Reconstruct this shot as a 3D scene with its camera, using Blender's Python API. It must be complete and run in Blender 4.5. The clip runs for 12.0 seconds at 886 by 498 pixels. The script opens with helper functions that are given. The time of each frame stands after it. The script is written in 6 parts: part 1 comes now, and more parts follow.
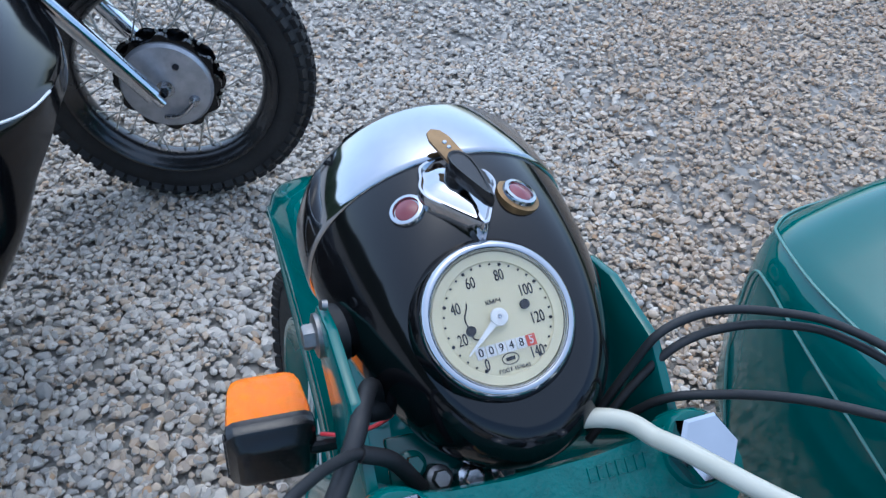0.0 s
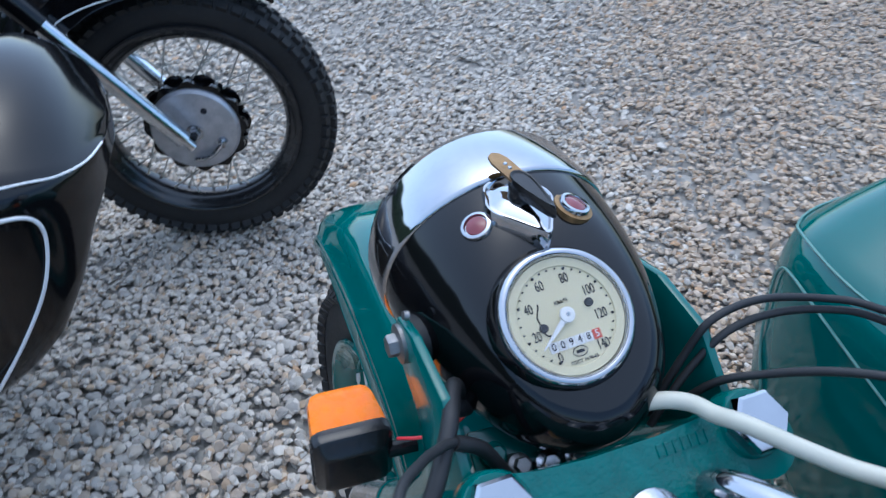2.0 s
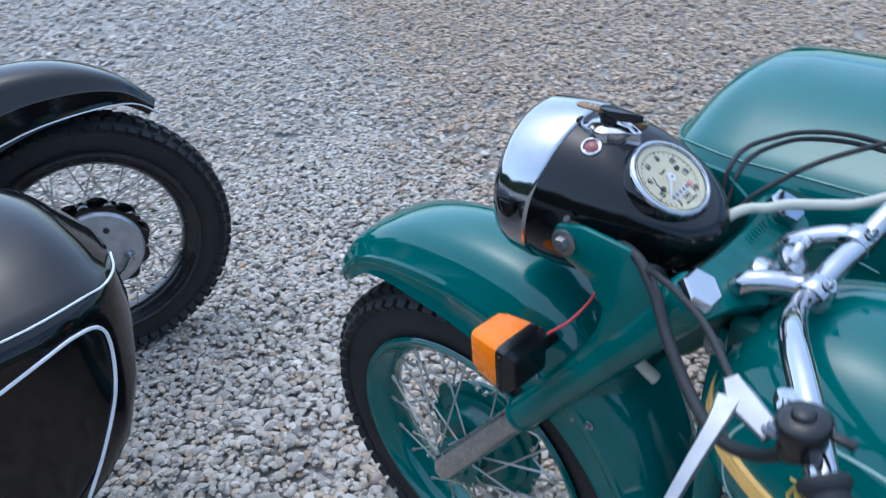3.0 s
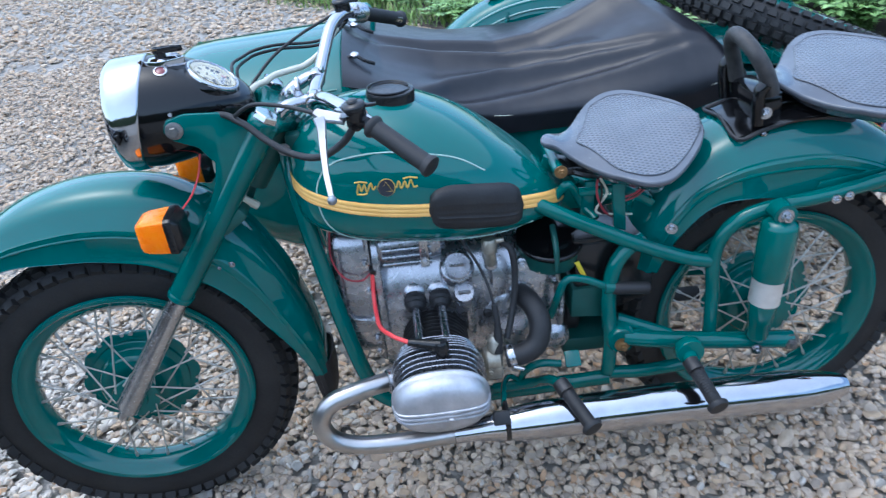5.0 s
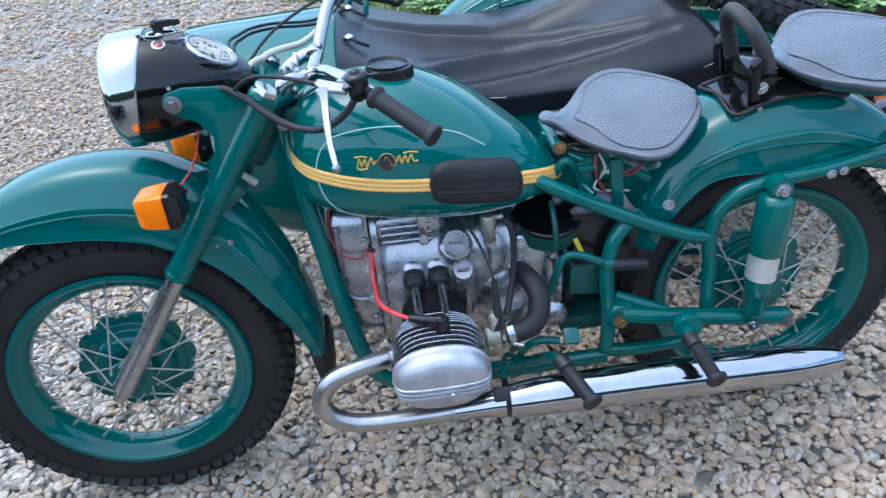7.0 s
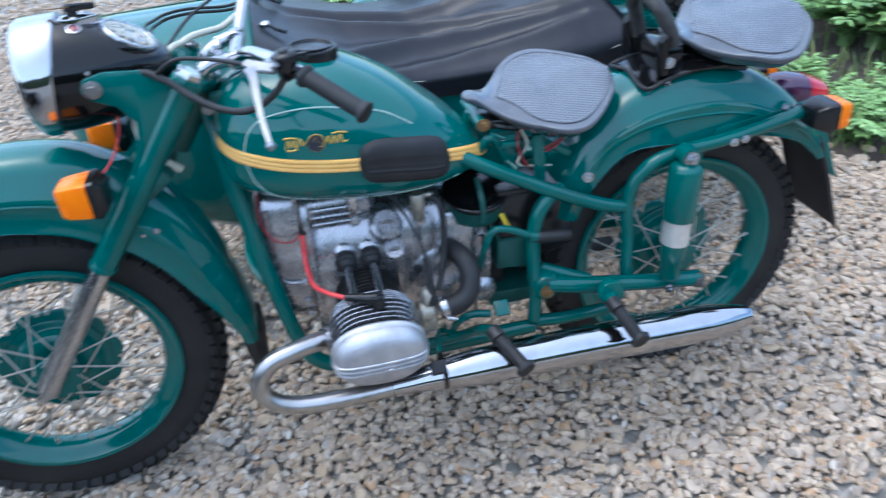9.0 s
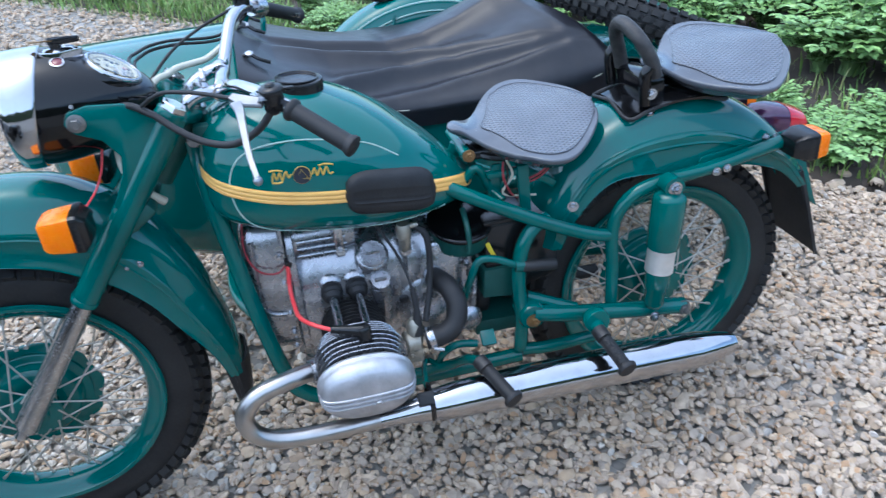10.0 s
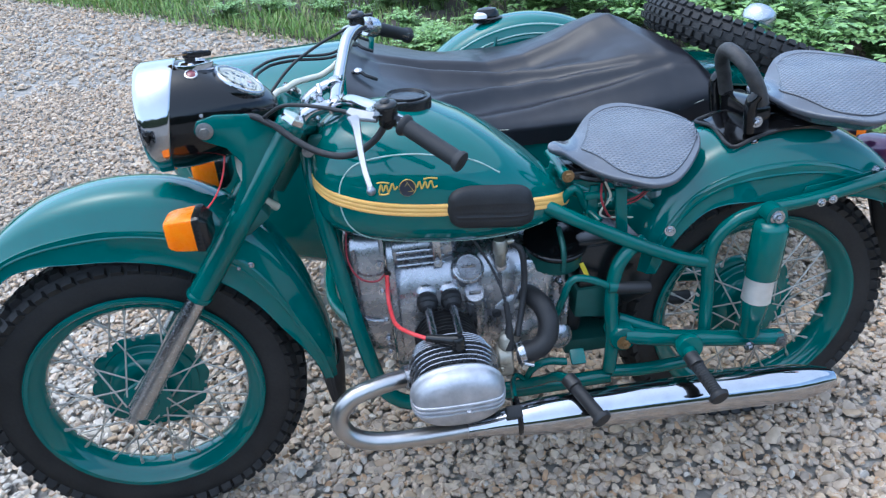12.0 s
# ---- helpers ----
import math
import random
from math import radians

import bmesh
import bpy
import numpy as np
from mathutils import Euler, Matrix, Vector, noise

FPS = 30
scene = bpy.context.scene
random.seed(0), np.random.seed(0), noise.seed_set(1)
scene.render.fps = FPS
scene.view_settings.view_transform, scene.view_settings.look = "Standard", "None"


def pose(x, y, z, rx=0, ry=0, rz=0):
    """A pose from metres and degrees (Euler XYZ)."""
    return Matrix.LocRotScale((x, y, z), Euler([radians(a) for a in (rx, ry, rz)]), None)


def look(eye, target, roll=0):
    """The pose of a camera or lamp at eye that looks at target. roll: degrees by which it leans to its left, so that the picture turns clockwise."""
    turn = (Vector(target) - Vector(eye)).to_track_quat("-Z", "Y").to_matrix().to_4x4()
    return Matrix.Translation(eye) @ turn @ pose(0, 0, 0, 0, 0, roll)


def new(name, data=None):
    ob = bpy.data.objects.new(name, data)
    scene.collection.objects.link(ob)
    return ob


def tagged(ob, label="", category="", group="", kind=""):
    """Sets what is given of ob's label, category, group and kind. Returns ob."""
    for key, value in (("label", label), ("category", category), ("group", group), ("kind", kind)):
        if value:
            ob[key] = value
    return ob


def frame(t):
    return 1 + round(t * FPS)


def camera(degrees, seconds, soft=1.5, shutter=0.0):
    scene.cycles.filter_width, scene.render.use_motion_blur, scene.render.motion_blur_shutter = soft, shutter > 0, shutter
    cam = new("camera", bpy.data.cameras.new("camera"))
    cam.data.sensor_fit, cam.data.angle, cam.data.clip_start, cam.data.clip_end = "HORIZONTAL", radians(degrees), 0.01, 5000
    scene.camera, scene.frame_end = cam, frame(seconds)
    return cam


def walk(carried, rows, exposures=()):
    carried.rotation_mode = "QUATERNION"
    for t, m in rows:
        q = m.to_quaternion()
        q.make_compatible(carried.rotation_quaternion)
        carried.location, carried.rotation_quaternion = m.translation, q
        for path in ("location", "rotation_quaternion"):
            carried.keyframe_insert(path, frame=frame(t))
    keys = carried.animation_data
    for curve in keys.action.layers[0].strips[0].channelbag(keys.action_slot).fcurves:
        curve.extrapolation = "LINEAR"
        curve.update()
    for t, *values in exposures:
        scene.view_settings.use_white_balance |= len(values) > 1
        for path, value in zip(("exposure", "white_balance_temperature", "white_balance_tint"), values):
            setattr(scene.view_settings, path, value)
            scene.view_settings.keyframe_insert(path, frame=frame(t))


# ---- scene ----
cam = camera(60.6, 12.0, soft=1.25, shutter=0.35)
PATH = [
    (0, (-0.077, -0.151, 1.365), (-1.508, 0.378, 0.072), 5.1),
    (0.5, (-0.082, -0.129, 1.356), (-1.486, 0.314, 0.002), 4.9),
    (1, (-0.089, -0.13, 1.355), (-1.493, 0.263, -0.014), 3.8),
    (1.5, (-0.087, -0.141, 1.363), (-1.508, 0.262, 0.015), 2.9),
    (2, (-0.04, -0.209, 1.395), (-1.52, 0.305, 0.152), 0.8),
    (2.5, (-0.008, -0.403, 1.417), (-1.451, 0.398, 0.287), -3.2),
    (3, (0.015, -0.662, 1.459), (-1.261, 0.393, 0.338), -6.3),
    (3.5, (0.067, -0.864, 1.458), (-0.968, 0.468, 0.384), -5.6),
    (3.7, (0.091, -0.96, 1.456), (-0.778, 0.505, 0.408), -5.1),
    (5.3, (-0.023, -1.413, 1.445), (0.062, 0.285, 0.391), -6.3),
    (5.5, (-0.019, -1.413, 1.433), (0.049, 0.283, 0.375), -5.0),
    (6, (-0.043, -1.424, 1.412), (-0.061, 0.264, 0.34), -3.7),
    (6.5, (-0.056, -1.423, 1.42), (-0.111, 0.279, 0.371), -5.9),
    (7, (-0.05, -1.416, 1.411), (0.015, 0.285, 0.36), -6.4),
    (7.2, (-0.061, -1.428, 1.402), (0.043, 0.272, 0.353), -6.2),
    (8.8, (-0.136, -1.461, 1.401), (0.046, 0.221, 0.336), -5.1),
    (9, (-0.095, -1.455, 1.398), (0.194, 0.205, 0.32), -5.0),
    (9.5, (-0.06, -1.445, 1.405), (0.358, 0.195, 0.339), -4.8),
    (10, (-0.103, -1.442, 1.413), (0.246, 0.235, 0.38), -4.4),
    (10.5, (-0.123, -1.458, 1.429), (0.125, 0.263, 0.439), -5.7),
    (11, (-0.119, -1.474, 1.436), (0.068, 0.272, 0.478), -6.7),
    (11.5, (-0.125, -1.478, 1.435), (0.055, 0.267, 0.474), -6.0),
    (12, (-0.145, -1.474, 1.428), (0.008, 0.266, 0.453), -4.8),
]
walk(cam, [(t, look(eye, target, roll)) for t, eye, target, roll in PATH],
     [(0.0, 1.05, 5280, 4), (2.5, 1.07, 5280, 4), (3.5, 1.24, 5250, 4), (5.3, 1.57, 5400, 4), (12.0, 1.57, 5480, 4)])

# ---- light: an even, bright evening sky ----
world = bpy.data.worlds.new("sky")
scene.world = world
world.use_nodes = True
wn = world.node_tree.nodes
sky = wn.new("ShaderNodeTexSky")
sky.sky_type, sky.sun_disc = "NISHITA", False
sky.sun_elevation, sky.sun_rotation = radians(72), radians(283)
sky.air_density, sky.dust_density, sky.ozone_density = 1.0, 2.5, 1.5
world.node_tree.links.new(sky.outputs[0], wn["Background"].inputs[0])
wn["Background"].inputs[1].default_value = 0.125
sun = new("sun", bpy.data.lights.new("sun", "SUN"))
sun.data.energy, sun.data.angle, sun.data.color = 0.75, radians(150), (1.0, 0.96, 0.9)
sun.matrix_world = look((-1.3, -0.3, 5.2), (0, 0, 0))


# ---- mesh helpers: each gives (vertices, faces) ----
def turns(n, of):
    return [i * math.tau / of for i in range(n)]


def join(*geos):
    verts, faces = [], []
    for v, f in geos:
        n = len(verts)
        verts += [tuple(p) for p in v]
        faces += [tuple(i + n for i in q) for q in f]
    return verts, faces


def moved(geo, m):
    return [tuple(m @ Vector(v)) for v in geo[0]], geo[1]


def mirrored(geo):
    """The same on the other side of the plane y = 0."""
    return [(x, -y, z) for x, y, z in geo[0]], [tuple(reversed(q)) for q in geo[1]]


def mirrored_line(pts, about):
    return [(x, 2 * about - y, z) for x, y, z in pts]


def loft(rings, closed=True, cap=True):
    """A skin over rings of equally many points."""
    n, verts, faces = len(rings[0]), [], []
    for ring in rings:
        verts += [tuple(p) for p in ring]
    for a in range(len(rings) - 1):
        for b in range(n if closed else n - 1):
            c = (b + 1) % n
            faces.append((a * n + b, a * n + c, (a + 1) * n + c, (a + 1) * n + b))
    if cap and closed:
        faces.append(tuple(reversed(range(n))))
        faces.append(tuple(range((len(rings) - 1) * n, len(rings) * n)))
    return verts, faces


def spline(pts, steps=6, closed=False):
    """A smooth curve through points of any dimension."""
    p = [np.array(q, float) for q in pts]
    if len(p) == 2 and not closed:
        return p
    out, n = [], len(p)
    for i in range(n if closed else n - 1):
        if closed:
            a, b, c, d = p[i - 1], p[i], p[(i + 1) % n], p[(i + 2) % n]
        else:
            b, c = p[i], p[i + 1]
            a = p[i - 1] if i else 2 * b - c
            d = p[i + 2] if i + 2 < n else 2 * c - b
        for k in range(steps):
            t = k / steps
            out.append(0.5 * (2 * b + (c - a) * t + (2 * a - 5 * b + 4 * c - d) * t * t + (3 * b - a - 3 * c + d) * t**3))
    if not closed:
        out.append(p[-1])
    return out


def tube(pts, r, n=10, steps=6, closed=False, cap=True):
    """A round bar along a smooth curve; r: one radius, or one for each point."""
    rs = [r] * len(pts) if isinstance(r, (int, float)) else r
    line = spline([(*p, q) for p, q in zip(pts, rs)], steps, closed)
    mid = [Vector([float(q) for q in p[:3]]) for p in line]
    rad = [float(p[3]) for p in line]
    rings, up = [], None
    m = len(mid)
    for i in range(m):
        if closed:
            d = (mid[(i + 1) % m] - mid[i - 1]).normalized()
        else:
            d = (mid[min(i + 1, m - 1)] - mid[max(i - 1, 0)]).normalized()
        if up is None:
            up = d.orthogonal().normalized()
        up = (up - d * up.dot(d)).normalized()
        side = d.cross(up)
        rings.append([mid[i] + rad[i] * (math.cos(a) * up + math.sin(a) * side) for a in turns(n, n)])
    if closed:
        v, f = loft(rings, True, False)
        k = (m - 1) * n
        f += [(k + b, k + (b + 1) % n, (b + 1) % n, b) for b in range(n)]
        return v, f
    return loft(rings, True, cap)


def rod(a, b, r, n=12, r2=None):
    return tube([a, b], [r, r if r2 is None else r2], n)


def axes(axis):
    w = Vector(axis).normalized()
    u = Vector((0, 0, 1)).cross(w)
    u = u.normalized() if u.length > 1e-4 else Vector((1, 0, 0))
    return u, w.cross(u), w


def lathe(profile, o, axis, n=40, sx=1.0, sy=1.0):
    """A turned body: (radius, height along the axis) rows from the point o."""
    u, v, w = axes(axis)
    o = Vector(o)
    rings = [[o + w * h + r * (sx * math.cos(a) * u + sy * math.sin(a) * v) for a in turns(n, n)] for r, h in profile]
    return loft(rings, True, True)


def bm_geo(bm):
    bm.verts.index_update()
    out = [tuple(v.co) for v in bm.verts], [tuple(v.index for v in f.verts) for f in bm.faces]
    bm.free()
    return out


def box(c, size, bevel=0.004, rot=None, segments=2):
    bm = bmesh.new()
    bmesh.ops.create_cube(bm, size=1.0)
    bmesh.ops.scale(bm, vec=size, verts=bm.verts)
    if bevel:
        bmesh.ops.bevel(bm, geom=bm.edges[:], offset=bevel, segments=segments, affect="EDGES", profile=0.5)
    geo = bm_geo(bm)
    m = Matrix.Translation(c)
    return moved(geo, m @ rot if rot else m)


def slab(poly, a, b, bevel=0.002):
    """A plate: the outline (x, z) between y = a and y = b."""
    bm = bmesh.new()
    f = bm.faces.new([bm.verts.new((x, a, z)) for x, z in poly])
    got = bmesh.ops.extrude_face_region(bm, geom=[f])
    bmesh.ops.translate(bm, vec=(0, b - a, 0), verts=[g for g in got["geom"] if isinstance(g, bmesh.types.BMVert)])
    bmesh.ops.recalc_face_normals(bm, faces=bm.faces[:])
    if bevel:
        bmesh.ops.bevel(bm, geom=bm.edges[:], offset=bevel, segments=2, affect="EDGES", profile=0.5)
    return bm_geo(bm)


def hexagon(o, axis, r, h, dome=0.0):
    """A bolt's head."""
    rows = [(r, 0), (r, h * 0.8), (r * 0.9, h)]
    if dome:
        rows += [(r * 0.5, h + dome * 0.7), (r * 0.05, h + dome)]
    return lathe(rows, o, axis, 6)


def bolt(o, axis, r=0.007):
    """A washer and a hexagon nut."""
    o, w = Vector(o), Vector(axis).normalized()
    return join(lathe([(r * 1.5, 0), (r * 1.5, r * 0.25)], o, w, 16), hexagon(o + w * r * 0.25, w, r, r * 0.9), lathe([(r * 0.5, 0), (r * 0.45, r * 1.7)], o, w, 10))


def shell(spine, section, closed_end=True):
    """A bent sheet: the spine's rows (x, z, half width, depth) and section(half width, depth) -> (y, drop)."""
    rows = spline(spine, 7)
    rings = []
    for i, row in enumerate(rows):
        a, b = rows[max(i - 1, 0)], rows[min(i + 1, len(rows) - 1)]
        d = Vector((b[0] - a[0], b[1] - a[1])).normalized()
        nx, nz = -d.y, d.x
        if nz < 0 and abs(nz) > 0.999:
            nx, nz = -nx, -nz
        rings.append([(row[0] - nx * drop, y, row[1] - nz * drop) for y, drop in section(row[2], row[3], i / (len(rows) - 1))])
    return loft(rings, False, False)


def thick(geo, t):
    """Gives a sheet its thickness."""
    bm = bmesh.new()
    vs = [bm.verts.new(v) for v in geo[0]]
    for q in geo[1]:
        bm.faces.new([vs[i] for i in q])
    bm.normal_update()
    bmesh.ops.solidify(bm, geom=bm.faces[:], thickness=t)
    bmesh.ops.recalc_face_normals(bm, faces=bm.faces[:])
    return bm_geo(bm)


def mesh_of(name, geo, material, smooth=42):
    me = bpy.data.meshes.new(name)
    me.from_pydata(geo[0], [], geo[1])
    me.update()
    me.materials.append(material)
    if smooth:
        me.shade_smooth()
        me.set_sharp_from_angle(angle=radians(smooth))
    else:
        me.shade_flat()
    return me


def part(name, geo, material, parent, label="", smooth=42):
    ob = new(name, mesh_of(name, geo, material, smooth))
    ob.parent = parent
    return tagged(ob, label)


def thing(name, label, category, group="", kind="", at=(0, 0, 0)):
    ob = new(name)
    ob.location = at
    ob.empty_display_size = 0.05
    return tagged(ob, label, category, group, kind)


def hub_of(name, parent, at=(0, 0, 0)):
    """A part that is made of pieces: an Empty at its base."""
    ob = new(name)
    ob.parent, ob.location = parent, at
    ob.empty_display_size = 0.03
    return ob


def lettering(text, size, material, parent, m, name="lettering", depth=0.0003, align="CENTER"):
    cu = bpy.data.curves.new(name, "FONT")
    cu.body, cu.size, cu.extrude, cu.align_x, cu.align_y = text, size, depth, align, "CENTER"
    tmp = new("temporary", cu)
    bpy.context.view_layer.update()
    me = bpy.data.meshes.new_from_object(tmp)
    bpy.data.objects.remove(tmp)
    bpy.data.curves.remove(cu)
    me.name = name
    me.materials.clear()
    me.materials.append(material)
    me.transform(m)
    ob = new(name, me)
    ob.parent = parent
    return ob


# ---- materials ----
def mat(name, c1, c2=None, rough=0.5, metal=0.0, scale=30.0, fine=0.0, bump=0.0, coat=0.0, rvar=0.08, island=0.0, spec=0.5):
    """Paint, metal, rubber or stone: two colours in soft patches, a fine grain, and an uneven gloss."""
    m = bpy.data.materials.new(name)
    m.use_nodes = True
    nt = m.node_tree
    b = nt.nodes["Principled BSDF"]
    link, add = nt.links.new, nt.nodes.new
    tc = add("ShaderNodeTexCoord")
    n1 = add("ShaderNodeTexNoise")
    n1.inputs["Scale"].default_value, n1.inputs["Detail"].default_value = scale, 5.0
    link(tc.outputs["Object"], n1.inputs["Vector"])
    ramp = add("ShaderNodeValToRGB")
    ramp.color_ramp.elements[0].position, ramp.color_ramp.elements[1].position = 0.32, 0.7
    ramp.color_ramp.elements[0].color = (*c1, 1)
    ramp.color_ramp.elements[1].color = (*(c2 or [min(1, v * 1.12) for v in c1]), 1)
    link(n1.outputs["Fac"], ramp.inputs["Fac"])
    link(ramp.outputs["Color"], b.inputs["Base Color"])
    mr = add("ShaderNodeMapRange")
    mr.inputs["To Min"].default_value, mr.inputs["To Max"].default_value = max(0.02, rough - rvar), rough + rvar
    n2 = add("ShaderNodeTexNoise")
    n2.inputs["Scale"].default_value, n2.inputs["Detail"].default_value = fine or scale * 6, 4.0
    link(tc.outputs["Object"], n2.inputs["Vector"])
    link(n2.outputs["Fac"], mr.inputs["Value"])
    link(mr.outputs["Result"], b.inputs["Roughness"])
    b.inputs["Metallic"].default_value = metal
    b.inputs["Coat Weight"].default_value, b.inputs["Coat Roughness"].default_value = coat, 0.04
    b.inputs["Specular IOR Level"].default_value = spec
    if bump:
        bp = add("ShaderNodeBump")
        bp.inputs["Strength"].default_value, bp.inputs["Distance"].default_value = bump, 0.002
        link(n2.outputs["Fac"], bp.inputs["Height"])
        link(bp.outputs["Normal"], b.inputs["Normal"])
    return m


def shades(m, colours, source="island"):
    """Gives each loose piece, or each object, a colour of its own out of a row."""
    nt = m.node_tree
    b = nt.nodes["Principled BSDF"]
    ramp = nt.nodes.new("ShaderNodeValToRGB")
    ramp.color_ramp.interpolation = "CONSTANT"
    el = ramp.color_ramp.elements
    while len(el) < len(colours):
        el.new(0.5)
    for i, c in enumerate(colours):
        el[i].position, el[i].color = i / len(colours), (*c, 1)
    if source == "island":
        out = nt.nodes.new("ShaderNodeNewGeometry").outputs["Random Per Island"]
    else:
        out = nt.nodes.new("ShaderNodeObjectInfo").outputs["Random"]
    nt.links.new(out, ramp.inputs["Fac"])
    old = next(n for n in nt.nodes if n.type == "VALTORGB" and n != ramp)
    mix = nt.nodes.new("ShaderNodeMix")
    mix.data_type, mix.blend_type = "RGBA", "MULTIPLY"
    mix.inputs["Factor"].default_value = 1.0
    nt.links.new(ramp.outputs["Color"], mix.inputs["A"])
    nt.links.new(old.outputs["Color"], mix.inputs["B"])
    nt.links.new(mix.outputs["Result"], b.inputs["Base Color"])
    return m


GREEN = mat("green_paint", (0.0003, 0.102, 0.09), (0.0005, 0.118, 0.104), 0.08, 0, 9, 60, 0.01, 0.25, 0.03, spec=0.45)
GREEN_WORN = mat("green_paint_brushed", (0.0006, 0.09, 0.078), (0.0012, 0.118, 0.103), 0.17, 0, 14, 90, 0.05, 0.1, 0.05, spec=0.45)
# darker green for recessed parts: their shade is put into the colour
GREEN_DARK = mat("green_paint_shaded", (0.004, 0.06, 0.05), (0.01, 0.08, 0.065), 0.5, 0, 25, 120, 0.1)
BLACK = mat("black_paint", (0.003, 0.003, 0.0035), (0.005, 0.005, 0.0055), 0.1, 0, 12, 60, 0.015, 0.0, 0.03, spec=0.42)
BLACK_PLASTIC = mat("black_plastic", (0.006, 0.006, 0.0065), (0.01, 0.01, 0.0105), 0.24, 0, 40, 300, 0.1)
RUBBER = mat("black_rubber", (0.009, 0.009, 0.01), (0.017, 0.017, 0.018), 0.6, 0, 25, 200, 0.2)
TYRE = mat("tyre_rubber", (0.007, 0.007, 0.0075), (0.018, 0.0175, 0.017), 0.66, 0, 12, 150, 0.25, 0, 0.12)
CHROME = mat("chrome", (0.42, 0.425, 0.445), (0.5, 0.505, 0.525), 0.08, 1, 20, 60, 0.0, 0, 0.04)
CHROME_BRIGHT = mat("polished_chrome", (0.62, 0.63, 0.65), (0.7, 0.7, 0.72), 0.06, 1, 20, 60, 0.0, 0, 0.03)
STEEL = mat("steel", (0.42, 0.43, 0.45), (0.56, 0.56, 0.57), 0.24, 1, 40, 250, 0.08, 0, 0.12)
STEEL_DULL = mat("dull_steel", (0.2, 0.2, 0.2), (0.34, 0.33, 0.32), 0.45, 1, 60, 300, 0.15, 0, 0.12)
ALU = mat("cast_aluminium", (0.31, 0.315, 0.33), (0.45, 0.45, 0.47), 0.27, 0.9, 14, 60, 0.05, 0, 0.12)
ALU_BRIGHT = mat("bright_aluminium", (0.38, 0.39, 0.415), (0.54, 0.545, 0.57), 0.45, 0.75, 34, 160, 0.3, 0, 0.1)
ORANGE = mat("orange_lens", (1.0, 0.2, 0.001), (1.0, 0.235, 0.0015), 0.28, 0, 30, 90, 0.1, 0.0, spec=0.25)
ORANGE.node_tree.nodes["Principled BSDF"].inputs["Subsurface Weight"].default_value = 0.4
ORANGE.node_tree.nodes["Principled BSDF"].inputs["Subsurface Radius"].default_value = (0.03, 0.01, 0.001)
RED_LENS = mat("red_lens", (0.13, 0.012, 0.018), (0.2, 0.02, 0.028), 0.2, 0, 30, 90, 0.1, 0.5)
RED_WIRE = mat("red_cable", (0.75, 0.05, 0.06), (0.8, 0.08, 0.08), 0.4, 0)
CREAM = mat("cream_paint", (0.78, 0.43, 0.105), (0.84, 0.5, 0.14), 0.38, 0, 30, 200, 0.05)
DIAL = mat("dial_face", (0.55, 0.54, 0.42), (0.6, 0.59, 0.47), 0.55, 0, 30)
WHITE = mat("white_paint", (0.7, 0.7, 0.7), (0.78, 0.78, 0.78), 0.4, 0)
LINE = mat("pale_pinstripe", (0.35, 0.5, 0.45), (0.42, 0.56, 0.5), 0.35, 0)
LINE_FAINT = mat("faint_pinstripe", (0.1, 0.24, 0.21), (0.15, 0.3, 0.26), 0.35, 0)
HOSE = mat("milky_hose", (0.5, 0.48, 0.38), (0.56, 0.54, 0.44), 0.4, 0)
INK = mat("dark_ink", (0.012, 0.013, 0.02), None, 0.6, 0)
GOLD = mat("gold_print", (0.55, 0.36, 0.06), (0.62, 0.43, 0.1), 0.4, 0.3)
VINYL = mat("grey_black_vinyl", (0.009, 0.0095, 0.013), (0.014, 0.0145, 0.019), 0.33, 0, 30, 500, 0.1, 0, 0.08, spec=0.45)
SEAT_RUBBER = mat("seat_rubber", (0.055, 0.06, 0.073), (0.08, 0.087, 0.101), 0.24, 0, 14, 200, 0.06, 0.6, 0.08)
CREAM_IVORY = mat("ivory_ring", (0.66, 0.6, 0.4), (0.72, 0.66, 0.45), 0.4, 0)
RED_FIGURE = mat("red_figure_window", (0.6, 0.1, 0.07), None, 0.5, 0)
WHITE_PLAIN = mat("white_enamel", (0.8, 0.8, 0.8), (0.84, 0.84, 0.84), 0.3, 0)
BRONZE = mat("worn_bronze", (0.2, 0.12, 0.05), (0.32, 0.2, 0.09), 0.45, 0.7, 60, 250, 0.2)
RED_DARK = mat("dark_red_cable", (0.25, 0.02, 0.03), (0.32, 0.03, 0.04), 0.5, 0)
RED_BRIGHT = mat("bright_red_lens", (0.5, 0.008, 0.02), (0.6, 0.015, 0.03), 0.15, 0, 30, 90, 0.1, 0.5)
PURPLE = mat("tinted_housing", (0.06, 0.02, 0.06), (0.1, 0.035, 0.09), 0.2, 0.2, 30, 90, 0.02, 0.6)
YELLOW = mat("yellow_label", (0.75, 0.55, 0.02), (0.8, 0.62, 0.05), 0.5, 0)
WHITE_METAL = mat("bare_metal_sleeve", (0.62, 0.61, 0.58), (0.7, 0.69, 0.66), 0.38, 0.6, 60, 300, 0.1)
ALU_WARM = mat("weathered_alloy", (0.3, 0.28, 0.23), (0.46, 0.43, 0.36), 0.45, 0.8, 60, 300, 0.25)
CHROME_WORN = mat("clouded_chrome", (0.38, 0.365, 0.35), (0.5, 0.49, 0.48), 0.3, 1, 14, 30, 0.0, 0, 0.06)
